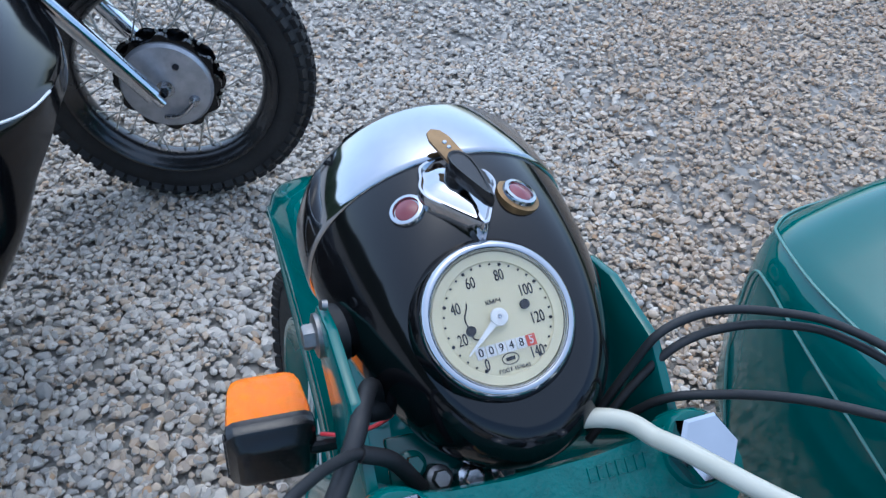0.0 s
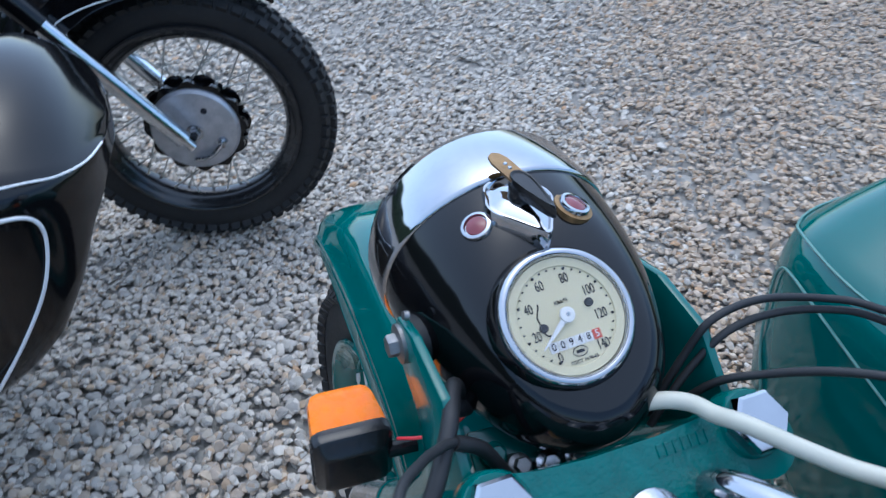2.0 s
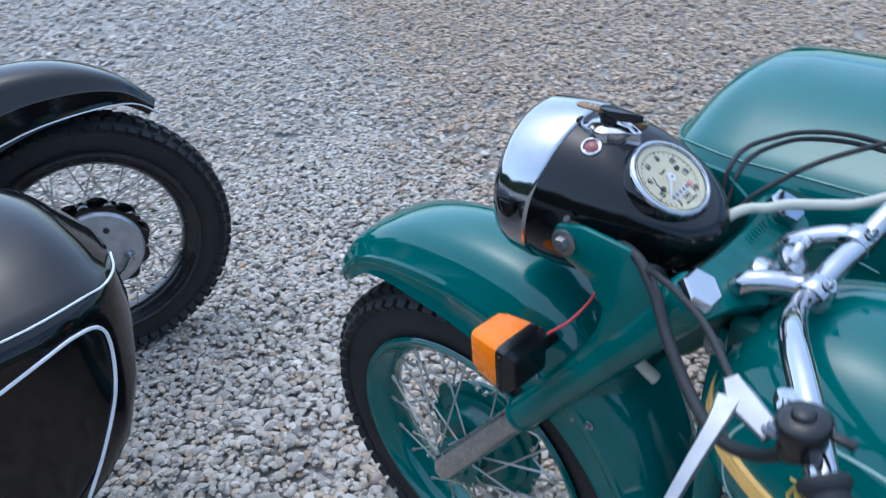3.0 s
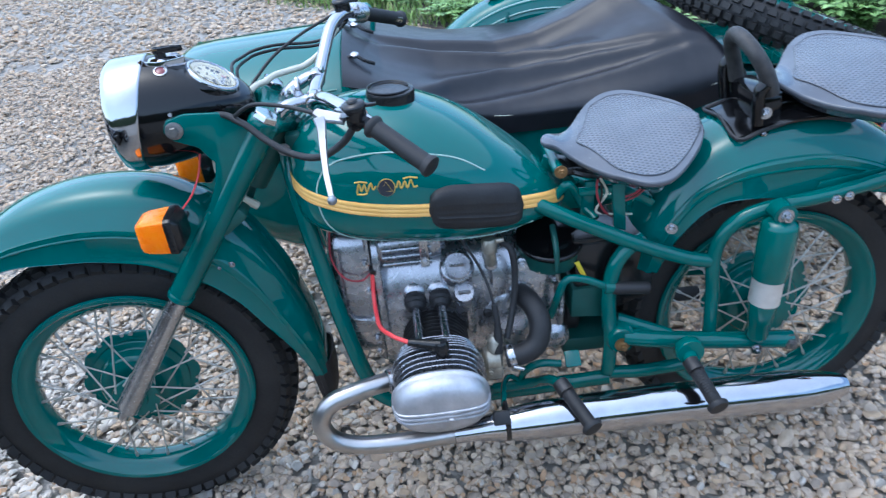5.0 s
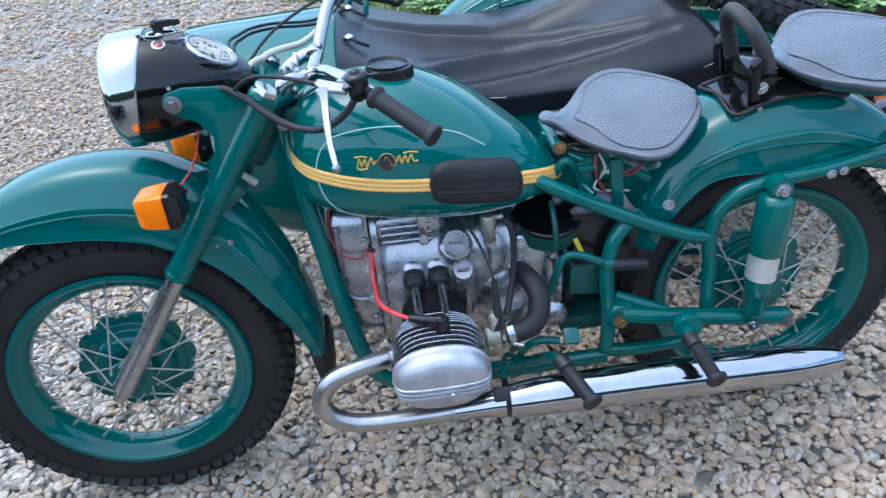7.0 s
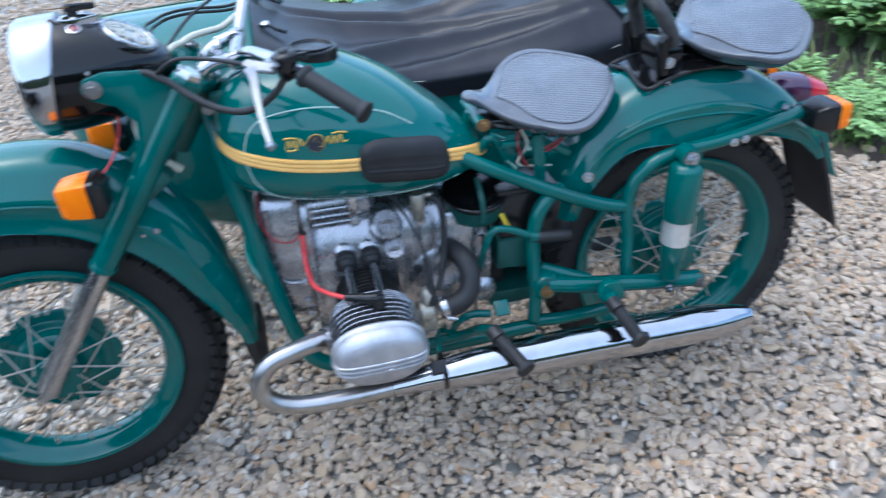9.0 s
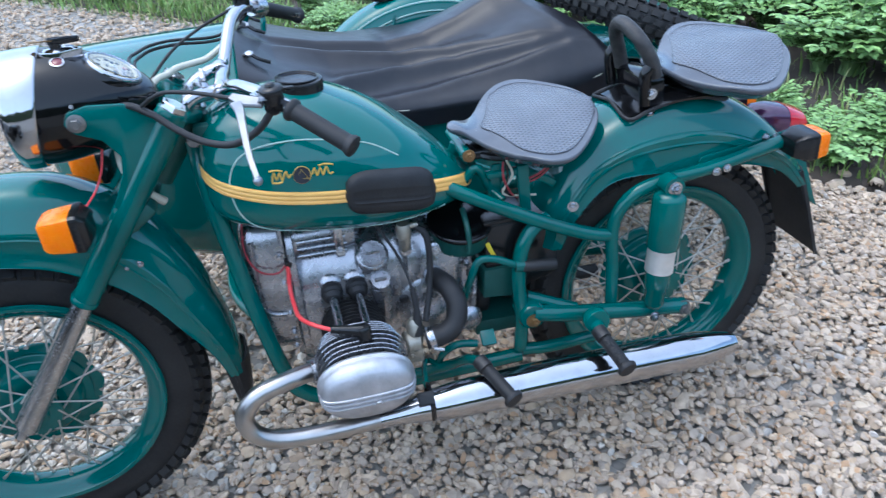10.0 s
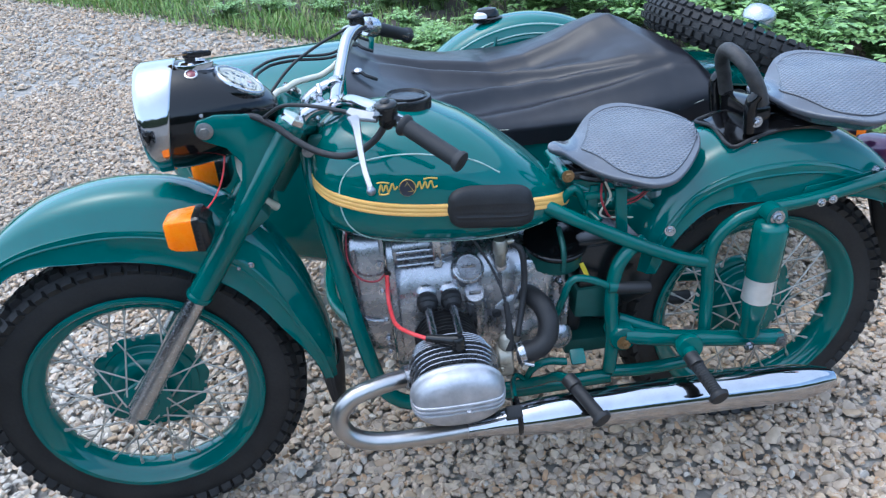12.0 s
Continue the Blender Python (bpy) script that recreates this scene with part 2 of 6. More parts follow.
RUBBER_RIB = mat("ribbed_rubber", (0.02, 0.019, 0.019), (0.05, 0.046, 0.043), 0.5, 0, 60, 300, 0.5)

ZINC = mat("zinc_plated_spokes", (0.42, 0.4, 0.35), (0.52, 0.5, 0.45), 0.42, 0.5, 40, 200, 0.05)


def netted(m, pitch):
    """Adds a moulded diamond net to a rubber."""
    nt = m.node_tree
    tc = next(n for n in nt.nodes if n.type == "TEX_COORD")
    waves = []
    for turn in (62, -62):
        mp = nt.nodes.new("ShaderNodeMapping")
        mp.inputs["Rotation"].default_value = (0, 0, radians(turn))
        wv = nt.nodes.new("ShaderNodeTexWave")
        wv.inputs["Scale"].default_value, wv.inputs["Distortion"].default_value = 0.314 / pitch, 0.0
        nt.links.new(tc.outputs["Object"], mp.inputs["Vector"])
        nt.links.new(mp.outputs["Vector"], wv.inputs["Vector"])
        waves.append(wv)
    mx = nt.nodes.new("ShaderNodeMath")
    mx.operation = "MAXIMUM"
    nt.links.new(waves[0].outputs["Fac"], mx.inputs[0])
    nt.links.new(waves[1].outputs["Fac"], mx.inputs[1])
    bp = nt.nodes.new("ShaderNodeBump")
    bp.inputs["Strength"].default_value, bp.inputs["Distance"].default_value = 0.9, 0.0016
    nt.links.new(mx.outputs[0], bp.inputs["Height"])
    nt.links.new(bp.outputs["Normal"], nt.nodes["Principled BSDF"].inputs["Normal"])
    # the hollows between the ridges: shade put into the base colour
    hollow_shade = nt.nodes.new("ShaderNodeMapRange")
    hollow_shade.inputs["From Min"].default_value, hollow_shade.inputs["From Max"].default_value, hollow_shade.inputs["To Min"].default_value = 0.35, 0.8, 0.42
    nt.links.new(mx.outputs[0], hollow_shade.inputs["Value"])
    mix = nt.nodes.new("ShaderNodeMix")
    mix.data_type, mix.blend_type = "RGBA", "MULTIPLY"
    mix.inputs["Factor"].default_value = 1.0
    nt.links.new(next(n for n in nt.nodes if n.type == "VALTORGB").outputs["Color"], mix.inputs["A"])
    nt.links.new(hollow_shade.outputs["Result"], mix.inputs["B"])
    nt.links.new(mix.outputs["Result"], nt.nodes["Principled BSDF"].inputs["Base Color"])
    return m


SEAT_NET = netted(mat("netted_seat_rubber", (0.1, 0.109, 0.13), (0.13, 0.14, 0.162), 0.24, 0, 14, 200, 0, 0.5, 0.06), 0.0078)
BLACK_RIM = mat("black_rim_paint", (0.008, 0.008, 0.009), (0.016, 0.016, 0.017), 0.25, 0, 20, 80, 0.02, 0.4)
RED_PLASTIC = mat("red_plastic", (0.55, 0.05, 0.02), (0.62, 0.07, 0.03), 0.4, 0, 10, 80, 0.05)
GLASS = bpy.data.materials.new("clear_glass")
GLASS.use_nodes = True
gb = GLASS.node_tree.nodes["Principled BSDF"]
gb.inputs["Transmission Weight"].default_value, gb.inputs["Roughness"].default_value, gb.inputs["IOR"].default_value = 1.0, 0.0, 1.3

# ---- ground: one sheet of gravel, and a soil bed behind its edge ----
GRAVEL = mat("gravel_far", (0.7, 0.69, 0.67), (1.0, 0.98, 0.95), 0.8, 0, 3, 90, 0.9)
gn = GRAVEL.node_tree
cells = gn.nodes.new("ShaderNodeTexVoronoi")
cells.inputs["Scale"].default_value = 30.0
gn.links.new(next(n for n in gn.nodes if n.type == "TEX_COORD").outputs["Object"], cells.inputs["Vector"])
tone = gn.nodes.new("ShaderNodeValToRGB")
tone.color_ramp.elements[0].color, tone.color_ramp.elements[1].color = (0.17, 0.16, 0.145, 1), (0.46, 0.44, 0.4, 1)
both = gn.nodes.new("ShaderNodeMix")
both.data_type, both.blend_type = "RGBA", "MULTIPLY"
both.inputs["Factor"].default_value = 1.0
gn.links.new(cells.outputs["Color"], tone.inputs["Fac"])
gn.links.new(tone.outputs["Color"], both.inputs["A"])
gn.links.new(next(n for n in gn.nodes if n.type == "VALTORGB" and n != tone).outputs["Color"], both.inputs["B"])
gn.links.new(both.outputs["Result"], gn.nodes["Principled BSDF"].inputs["Base Color"])
STONE_PALE = shades(mat("gravel_stone_pale", (0.86, 0.805, 0.73), (1.12, 1.05, 0.95), 0.88, 0, 45, 320, 0.3, spec=0.25),
               [(0.43, 0.42, 0.4), (0.55, 0.53, 0.5), (0.36, 0.355, 0.345), (0.5, 0.475, 0.43), (0.58, 0.56, 0.53), (0.42, 0.41, 0.4), (0.47, 0.46, 0.44), (0.48, 0.44, 0.39), (0.36, 0.35, 0.34), (0.6, 0.58, 0.55), (0.45, 0.38, 0.31), (0.5, 0.49, 0.47)])
STONE = shades(mat("gravel_stone", (0.83, 0.705, 0.58), (1.12, 0.955, 0.785), 0.88, 0, 45, 320, 0.35, spec=0.25),
               [(0.42, 0.4, 0.37), (0.55, 0.52, 0.48), (0.36, 0.345, 0.325), (0.5, 0.455, 0.385), (0.54, 0.51, 0.46),
                (0.4, 0.385, 0.37), (0.46, 0.44, 0.415), (0.48, 0.42, 0.34), (0.32, 0.31, 0.3), (0.54, 0.51, 0.46),
                (0.46, 0.355, 0.255), (0.44, 0.42, 0.4), (0.58, 0.55, 0.49), (0.39, 0.345, 0.29), (0.5, 0.475, 0.44)])


def edge_y(x):
    """How far back the gravel reaches."""
    return np.interp(x, [-9, -2.6, -0.2, 0.2, 1.9, 2.2, 3.2], [13.5, 7.0, 4.45, 3.8, 0.85, 0.5, -1.2])


def sheet(name, xs, ys, z, material):
    verts = [(x, y, z(x, y)) for y in ys for x in xs]
    n = len(xs)
    faces = [(j * n + i, j * n + i + 1, (j + 1) * n + i + 1, (j + 1) * n + i) for j in range(len(ys) - 1) for i in range(n - 1)]
    return new(name, mesh_of(name, (verts, faces), material))


span = [-400, -120, -40, -15, -8, *np.arange(-6, 6.1, 0.5), 8, 15, 40, 120, 400]
ground = sheet("ground", span, span, lambda x, y: -0.019, GRAVEL)
tagged(ground, "grey gravel yard of loose crushed stone", "ground", kind="structure")


def stones(name, spots, sizes, level, seed, label, material=STONE_PALE):
    """Crushed stones, each cut by a few flat planes, in one mesh."""
    rng = np.random.default_rng(seed)
    bm = bmesh.new()
    bmesh.ops.create_icosphere(bm, subdivisions=level, radius=1.0)
    base, tri = bm_geo(bm)
    base, tri = np.array(base), np.array(tri)
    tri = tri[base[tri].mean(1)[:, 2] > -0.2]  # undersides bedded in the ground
    kinds = []
    for _ in range(40):
        planes = rng.normal(size=(12, 3))
        planes /= np.linalg.norm(planes, axis=1)[:, None]
        cut = rng.uniform(0.6, 0.95, 12)
        reach = (cut / np.maximum(base @ planes.T, 1e-3)).min(1)
        kinds.append(base * np.minimum(1.0, reach)[:, None] * rng.uniform([0.85, 0.6, 0.42], [1.2, 0.95, 0.75]))
    kinds = np.array(kinds)
    n = len(spots)
    body = kinds[rng.integers(0, 40, n)]
    yaw, tip = rng.uniform(0, math.tau, n), rng.normal(0, 0.35, n)
    c, s, ct, st = np.cos(yaw), np.sin(yaw), np.cos(tip), np.sin(tip)
    x, y, z = body[:, :, 0], body[:, :, 1], body[:, :, 2]
    x, z = ct[:, None] * x - st[:, None] * z, st[:, None] * x + ct[:, None] * z
    x, y = c[:, None] * x - s[:, None] * y, s[:, None] * x + c[:, None] * y
    v = np.stack([x, y, z], -1) * sizes[:, None, None] + spots[:, None, :]
    f = tri[None] + (np.arange(n) * len(base))[:, None, None]
    me = bpy.data.meshes.new(name)
    me.vertices.add(n * len(base))
    me.vertices.foreach_set("co", v.astype(np.float32).ravel())
    me.loops.add(f.size)
    me.loops.foreach_set("vertex_index", f.astype(np.int32).ravel())
    me.polygons.add(n * len(tri))
    me.polygons.foreach_set("loop_start", np.arange(0, f.size, 3, dtype=np.int32))
    me.update(calc_edges=True)
    me.materials.append(material)
    me.shade_smooth()
    me.set_sharp_from_angle(angle=radians(26))
    return tagged(new(name, me), label, "gravel", kind="stuff")


def scatter(x0, x1, y0, y1, per, seed):
    rng = np.random.default_rng(seed)
    n = int((x1 - x0) * (y1 - y0) * per)
    p = np.stack([rng.uniform(x0, x1, n), rng.uniform(y0, y1, n), rng.normal(-0.004, 0.005, n)], 1)
    return p[p[:, 1] < edge_y(p[:, 0])], rng


def outside(p, r):
    return (p[:, 0] < r[0]) | (p[:, 0] > r[1]) | (p[:, 1] < r[2]) | (p[:, 1] > r[3])


NEAR, AHEAD = (-1.6, 1.9, -0.75, 0.33), (-2.7, -0.45, -1.0, 1.15)
p, rng = scatter(*NEAR, 5200, 3)
size = np.clip(rng.lognormal(-4.37, 0.26, len(p)), 0.007, 0.026)
q, rng = scatter(*AHEAD, 6600, 14)
q = q[outside(q, NEAR)]
p, size = np.concatenate([p, q]), np.concatenate([size, np.clip(rng.lognormal(-4.55, 0.25, len(q)), 0.006, 0.021)])


def browner(p, rng):
    """The gravel turns gradually browner towards the garden; its darker mix also stands for shade between stones."""
    return rng.uniform(0, 1, len(p)) < np.clip((p[:, 0] + 1.5) / 1.5 + 1.4 * np.maximum(0, p[:, 1] - 0.5), 0.1, 0.97)


brown = browner(p, rng)
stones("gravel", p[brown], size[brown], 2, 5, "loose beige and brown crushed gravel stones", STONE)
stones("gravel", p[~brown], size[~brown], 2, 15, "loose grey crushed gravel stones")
p, rng = scatter(-4.6, 2.6, -1.3, 4.0, 2300, 4)
p = p[outside(p, NEAR) & outside(p, AHEAD)]
q, rng = scatter(0.7, 2.6, -0.6, 0.95, 3000, 44)
q = q[outside(q, NEAR)]
p = np.concatenate([p, q])
size = np.clip(rng.lognormal(-4.3, 0.26, len(p)), 0.008, 0.03)
brown = browner(p, rng)
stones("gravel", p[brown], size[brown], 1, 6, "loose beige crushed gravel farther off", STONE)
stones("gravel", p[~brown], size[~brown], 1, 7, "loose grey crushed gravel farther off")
x = np.linspace(0.7, 2.7, 46)
rng = np.random.default_rng(33)
p = np.stack([x + rng.normal(0, 0.03, 46), edge_y(x) + rng.normal(0.03, 0.04, 46), rng.uniform(0, 0.012, 46)], 1)
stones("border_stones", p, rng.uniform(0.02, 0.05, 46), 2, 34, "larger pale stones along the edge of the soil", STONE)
p, rng = scatter(-9.5, 4.5, -2.2, 8.5, 420, 9)
p = p[(p[:, 0] < -4.6) | (p[:, 1] > 4.0) | (p[:, 1] < -1.3) | (p[:, 0] > 2.6)]
size = np.clip(rng.lognormal(-3.8, 0.28, len(p)), 0.012, 0.04)
brown = browner(p, rng)
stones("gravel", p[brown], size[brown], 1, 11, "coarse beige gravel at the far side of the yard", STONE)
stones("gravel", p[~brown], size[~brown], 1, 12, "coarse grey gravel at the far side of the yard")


# ---- wheels ----
def tyre_geo(R, w, rim, pitches, seed=1):
    """A carcass turned round y, with shoulder and crown blocks."""
    h = R - rim
    prof = []
    for k in range(25):
        a = math.pi * k / 24
        y, r = -w * math.cos(a), math.sin(a)
        prof.append((rim + h * 0.94 * (r ** 0.62), y * (0.58 + 0.42 * math.sin(a) ** 0.5)))
    prof = [(rim - 0.012, -w * 0.5)] + prof + [(rim - 0.012, w * 0.5)]
    n = 90
    rings = [[(r * math.cos(t), y, r * math.sin(t)) for r, y in prof] for t in turns(n, n)]
    v, f = loft(rings, True, False)
    m = len(prof)
    k = (n - 1) * m
    f += [(k + b, k + (b + 1) % m, (b + 1) % m, b) for b in range(m)]
    geos = []
    step = math.tau / pitches
    for i in range(pitches):
        for y, width, r, tip, shift in ((-0.82, 0.32, 0.938, 40, 0), (-0.42, 0.34, 0.995, 16, 0.5), (0, 0.3, 1.0, 0, 0), (0.42, 0.34, 0.995, -16, 0.5), (0.82, 0.32, 0.938, -40, 0)):
            t = (i + shift) * step
            m4 = Matrix.Rotation(-t, 4, "Y") @ Matrix.Translation((R * r - 0.007, y * w * 0.92, 0)) @ Matrix.Rotation(radians(-tip), 4, "Z")
            geos.append(moved(BLOCK, m4 @ Matrix.Diagonal((0.016, w * width, R * step * 0.72, 1))))
    return (v, f), join(*geos)


BLOCK = ([(x, y * (1.0 if x < 0 else 0.86), z * (1.0 if x < 0 else 0.86)) for x in (-0.5, 0.5) for y in (-0.5, 0.5) for z in (-0.5, 0.5)],
         [(0, 1, 3, 2), (4, 6, 7, 5), (0, 4, 5, 1), (2, 3, 7, 6), (0, 2, 6, 4), (1, 5, 7, 3)])
TYRES = {}


def wheel(parent, name, at, R, paint, hub_paint, label, turn=None, rim=0.241, w=0.05, drum=0.112, plate=None, pitches=62, far=True):
    """A spoked wheel that turns round y."""
    base = hub_of(name, parent, at)
    tagged(base, label)
    if turn is not None:
        base.rotation_euler = turn
    key = (R, w, rim, pitches)
    if key not in TYRES:
        TYRES[key] = [mesh_of(n, g, TYRE, 30) for n, g in zip(("tyre", "tread"), tyre_geo(R, w, rim, pitches))]
    for me, kind in zip(TYRES[key], ("", "stuff")):
        t = new(me.name.split(".")[0], me)
        t.parent = base
        tagged(t, "" if not kind else "moulded rubber tread blocks", kind=kind)
    half = w * 0.8
    prof = [(rim + 0.011, -half), (rim + 0.009, -half - 0.0035), (rim + 0.002, -half - 0.002), (rim - 0.003, -half * 0.88), (rim - 0.012, -half * 0.74), (rim - 0.024, -half * 0.52), (rim - 0.028, -half * 0.2), (rim - 0.028, 0)]
    prof = prof + [(r, -y) for r, y in reversed(prof[:-1])]
    inner = [(r + 0.003, y * 0.96) for r, y in reversed(prof)]
    ring = prof + inner
    n = 72
    rings = [[(r * math.cos(a), y, r * math.sin(a)) for r, y in ring] for a in turns(n + 1, n)]
    part("rim", loft(rings, True, False), paint, base)
    k = 1 if far else -1
    # a wide scalloped drum on one side, a small flange on the other
    prof = [(0.014, -0.066), (0.024, -0.065), (0.026, -0.059), (0.05, -0.058), (0.052, -0.051), (0.036, -0.048), (0.034, -0.03), (0.04, -0.02), (0.058, -0.023), (drum * 0.68, -0.02), (drum * 0.76, -0.012), (drum * 0.78, 0.004), (drum * 0.82, 0.008), (drum * 0.93, 0.008),
            (drum * 0.95, 0.01), (drum * 0.95, 0.036), (drum * 0.98, 0.04), (drum * 0.98, 0.05), (drum * 0.8, 0.052), (0.05, 0.054), (0.03, 0.06), (0.02, 0.062)]
    body = lathe([(r, y * k) for r, y in prof], (0, 0, 0), (0, 1, 0), 48)
    lobe = lambda a, r: (r + 0.0045 * max(-0.5, math.cos(10 * a))) / r
    edge = loft([[(lobe(a, drum * 1.07) * r * math.cos(a), y * k, lobe(a, drum * 1.07) * r * math.sin(a)) for a in turns(120, 120)] for r, y in ((drum * 0.85, 0.017), (drum * 1.1, 0.018), (drum * 1.12, 0.02), (drum * 1.1, 0.023), (drum * 0.85, 0.024))], True, False)
    hub = part("hub", join(body, edge, lathe([(0.009, -0.07 if far else -0.1), (0.009, 0.1 if far else 0.07)], (0, 0, 0), (0, 1, 0), 12)), hub_paint, base)
    for i in range(20):
        a = math.tau * (i + (0.26 if i % 2 else -0.26) + 0.5 * (1 if i % 2 == 0 else -1)) / 20 + math.pi / 20
        part("spoke_hole", rod((drum * 1.08 * math.cos(a), 0.0168 * k, drum * 1.08 * math.sin(a)), (drum * 1.08 * math.cos(a), 0.0245 * k, drum * 1.08 * math.sin(a)), 0.0042, 10), ZINC, hub)
    rows = {}
    for i in range(40):
        small = i % 2 == 0
        a = math.tau * i / 40
        j = (i // 2) % 2
        if small:
            r, y, lean = 0.044, (-0.0605 if j else -0.0485) * k, (1.0 if j else -1.0)
        else:
            r, y, lean = drum * 1.08, (0.0155 if j else 0.0255) * k, (0.42 if j else -0.42)
        p0 = Vector((r * math.cos(a + lean), y, r * math.sin(a + lean)))
        p1 = Vector(((rim - 0.02) * math.cos(a), (-1 if small else 1) * k * half * 0.22, (rim - 0.02) * math.sin(a)))
        L = (p1 - p0).length
        if (small, j) not in rows:
            rows[small, j] = mesh_of("spoke", join(tube([(0, 0, 0), (0, 0, L * 0.92)], 0.002, 6), rod((0, 0, L * 0.9), (0, 0, L), 0.0038, 6)), ZINC)
        s = new("spoke", rows[small, j])
        s.parent = base
        s.matrix_basis = Matrix.Translation(p0) @ (p1 - p0).to_track_quat("Z", "Y").to_matrix().to_4x4()
    return base

# ---- the green motorcycle: front at -x, left side at -y ----
moto = thing("motorcycle", "green vintage motorcycle with black headlight and chrome exhaust on gravel", "motorcycle")
moto.rotation_euler = (radians(-1.4), 0, 0)
FW, RW = (-0.714, -0.036, 0.356), (0.728, 0.0, 0.338)
wheel(moto, "front_wheel", FW, 0.352, GREEN, GREEN_WORN, "spoked front wheel with green rim and drum hub", (0, 0, radians(5)), rim=0.243, w=0.052)
wheel(moto, "rear_wheel", RW, 0.336, GREEN, GREEN_WORN, "spoked rear wheel with green rim")


# the front end is steered a little to the left
STEER = Matrix.Translation((-0.22, 0, 0)) @ Matrix.Rotation(radians(3.3), 4, "Z") @ Matrix.Translation((0.22, 0, 0))


# mudguards
def guard(w, d, s):
    k = [(-1.02, 1.0), (-1.0, 0.97), (-1.0, 0.62), (-1.03, 0.6), (-1.03, 0.5), (-0.97, 0.46), (-0.9, 0.24), (-0.76, 0.1), (-0.5, 0.03), (-0.2, 0.0)]
    k = k + [(0, -0.004)] + [(-y, q) for y, q in reversed(k)]
    return [(y * w, q * d) for y, q in k]


FG = [(-1.0, 0.655, 0.05, 0.035), (-0.975, 0.70, 0.068, 0.045), (-0.91, 0.775, 0.076, 0.07), (-0.80, 0.832, 0.08, 0.115), (-0.66, 0.852, 0.082, 0.14), (-0.52, 0.825, 0.082, 0.15),
      (-0.41, 0.74, 0.082, 0.14), (-0.345, 0.63, 0.08, 0.11), (-0.31, 0.52, 0.077, 0.085), (-0.291, 0.42, 0.07, 0.055), (-0.285, 0.335, 0.06, 0.035)]
fender = part("front_mudguard", moved(thick(shell(FG, guard), 0.0025), STEER), GREEN, moto, "deep green front mudguard")
part("mudflap", thick(shell([(-0.279, 0.36, 0.062, 0.045), (-0.279, 0.31, 0.062, 0.04), (-0.284, 0.255, 0.058, 0.028)], guard), 0.004), RUBBER, moto, "black rubber mudflap")
RG = [(0.405, 0.52, 0.085, 0.05), (0.43, 0.62, 0.092, 0.07), (0.49, 0.725, 0.098, 0.1), (0.58, 0.79, 0.1, 0.135), (0.70, 0.82, 0.1, 0.16), (0.82, 0.805, 0.1, 0.15), (0.93, 0.75, 0.098, 0.12),
      (1.02, 0.665, 0.092, 0.07), (1.075, 0.57, 0.085, 0.03)]
rear_guard = part("rear_mudguard", thick(shell(RG, guard), 0.0025), GREEN, moto, "broad green rear mudguard")
part("mudflap", thick(shell([(1.06, 0.60, 0.08, 0.02), (1.09, 0.50, 0.082, 0.01), (1.13, 0.36, 0.085, 0.004)], guard), 0.004), RUBBER, moto, "black rubber rear mudflap")

def guard_ridge(spine, k, r, m=None, skip=2):
    """A pressed ridge that follows the mudguard at the section's point k."""
    sheet_verts = shell(spine, guard)[0]
    line = [Vector(sheet_verts[i * 21 + k]) for i in range(skip, len(sheet_verts) // 21 - skip, 3)]
    geo = tube(line, r, 8, 2)
    return moved(geo, m) if m else geo


for k in (3, 17):
    part("ridge", guard_ridge(FG, k, 0.0038, STEER, 6), GREEN, fender)
for k in (3, 17):
    part("ridge", guard_ridge(RG, k, 0.0045, None, 3), GREEN, rear_guard)
for k in (5, 15):
    part("ridge", guard_ridge(RG, k, 0.004, None, 3), GREEN, rear_guard)

# tank
TANK = [(-0.275, 0.86, 0.745, 0.05), (-0.262, 0.895, 0.722, 0.095), (-0.22, 0.928, 0.698, 0.13), (-0.14, 0.946, 0.675, 0.156), (-0.04, 0.94, 0.662, 0.166), (0.03, 0.914, 0.656, 0.165), (0.09, 0.879, 0.655, 0.155), (0.145, 0.836, 0.657, 0.138),
        (0.205, 0.784, 0.662, 0.104), (0.25, 0.737, 0.668, 0.062), (0.272, 0.712, 0.68, 0.02)]


def tank_row(x):
    xs = [r[0] for r in TANK_FINE]
    return [float(np.interp(x, xs, [r[i] for r in TANK_FINE])) for i in (1, 2, 3)]


TANK_FINE = spline(TANK, 6)


def tank_ring(row, n=40):
    x, top, low, hw = row
    zc, ring = low + (top - low) * 0.4, []
    for a in turns(n, n):
        c, s = math.cos(a), math.sin(a)
        e = 0.72 if s > 0 else 0.6
        y = hw * math.copysign(abs(c) ** 0.72, c)
        z = zc + (top - zc if s > 0 else zc - low) * math.copysign(abs(s) ** (0.95 if s > 0 else 0.62), s)
        ring.append((x, y, z))
    return ring


def tank_y(x, z):
    """The left side of the tank at a height."""
    top, low, hw = tank_row(x)
    zc = low + (top - low) * 0.4
    s = min(1.0, abs((z - zc) / (top - zc if z > zc else zc - low)) ** (1 / (0.95 if z > zc else 0.62)))
    return -hw * max(0.0, 1 - s * s) ** 0.36


part("fuel_tank", loft([tank_ring(r) for r in TANK_FINE]), GREEN, moto, "glossy green teardrop fuel tank", 60)


def on_tank(pts, r, out=0.0015):
    return tube([(x, tank_y(x, z) - out, z) for x, z in pts], r, 6, 5)


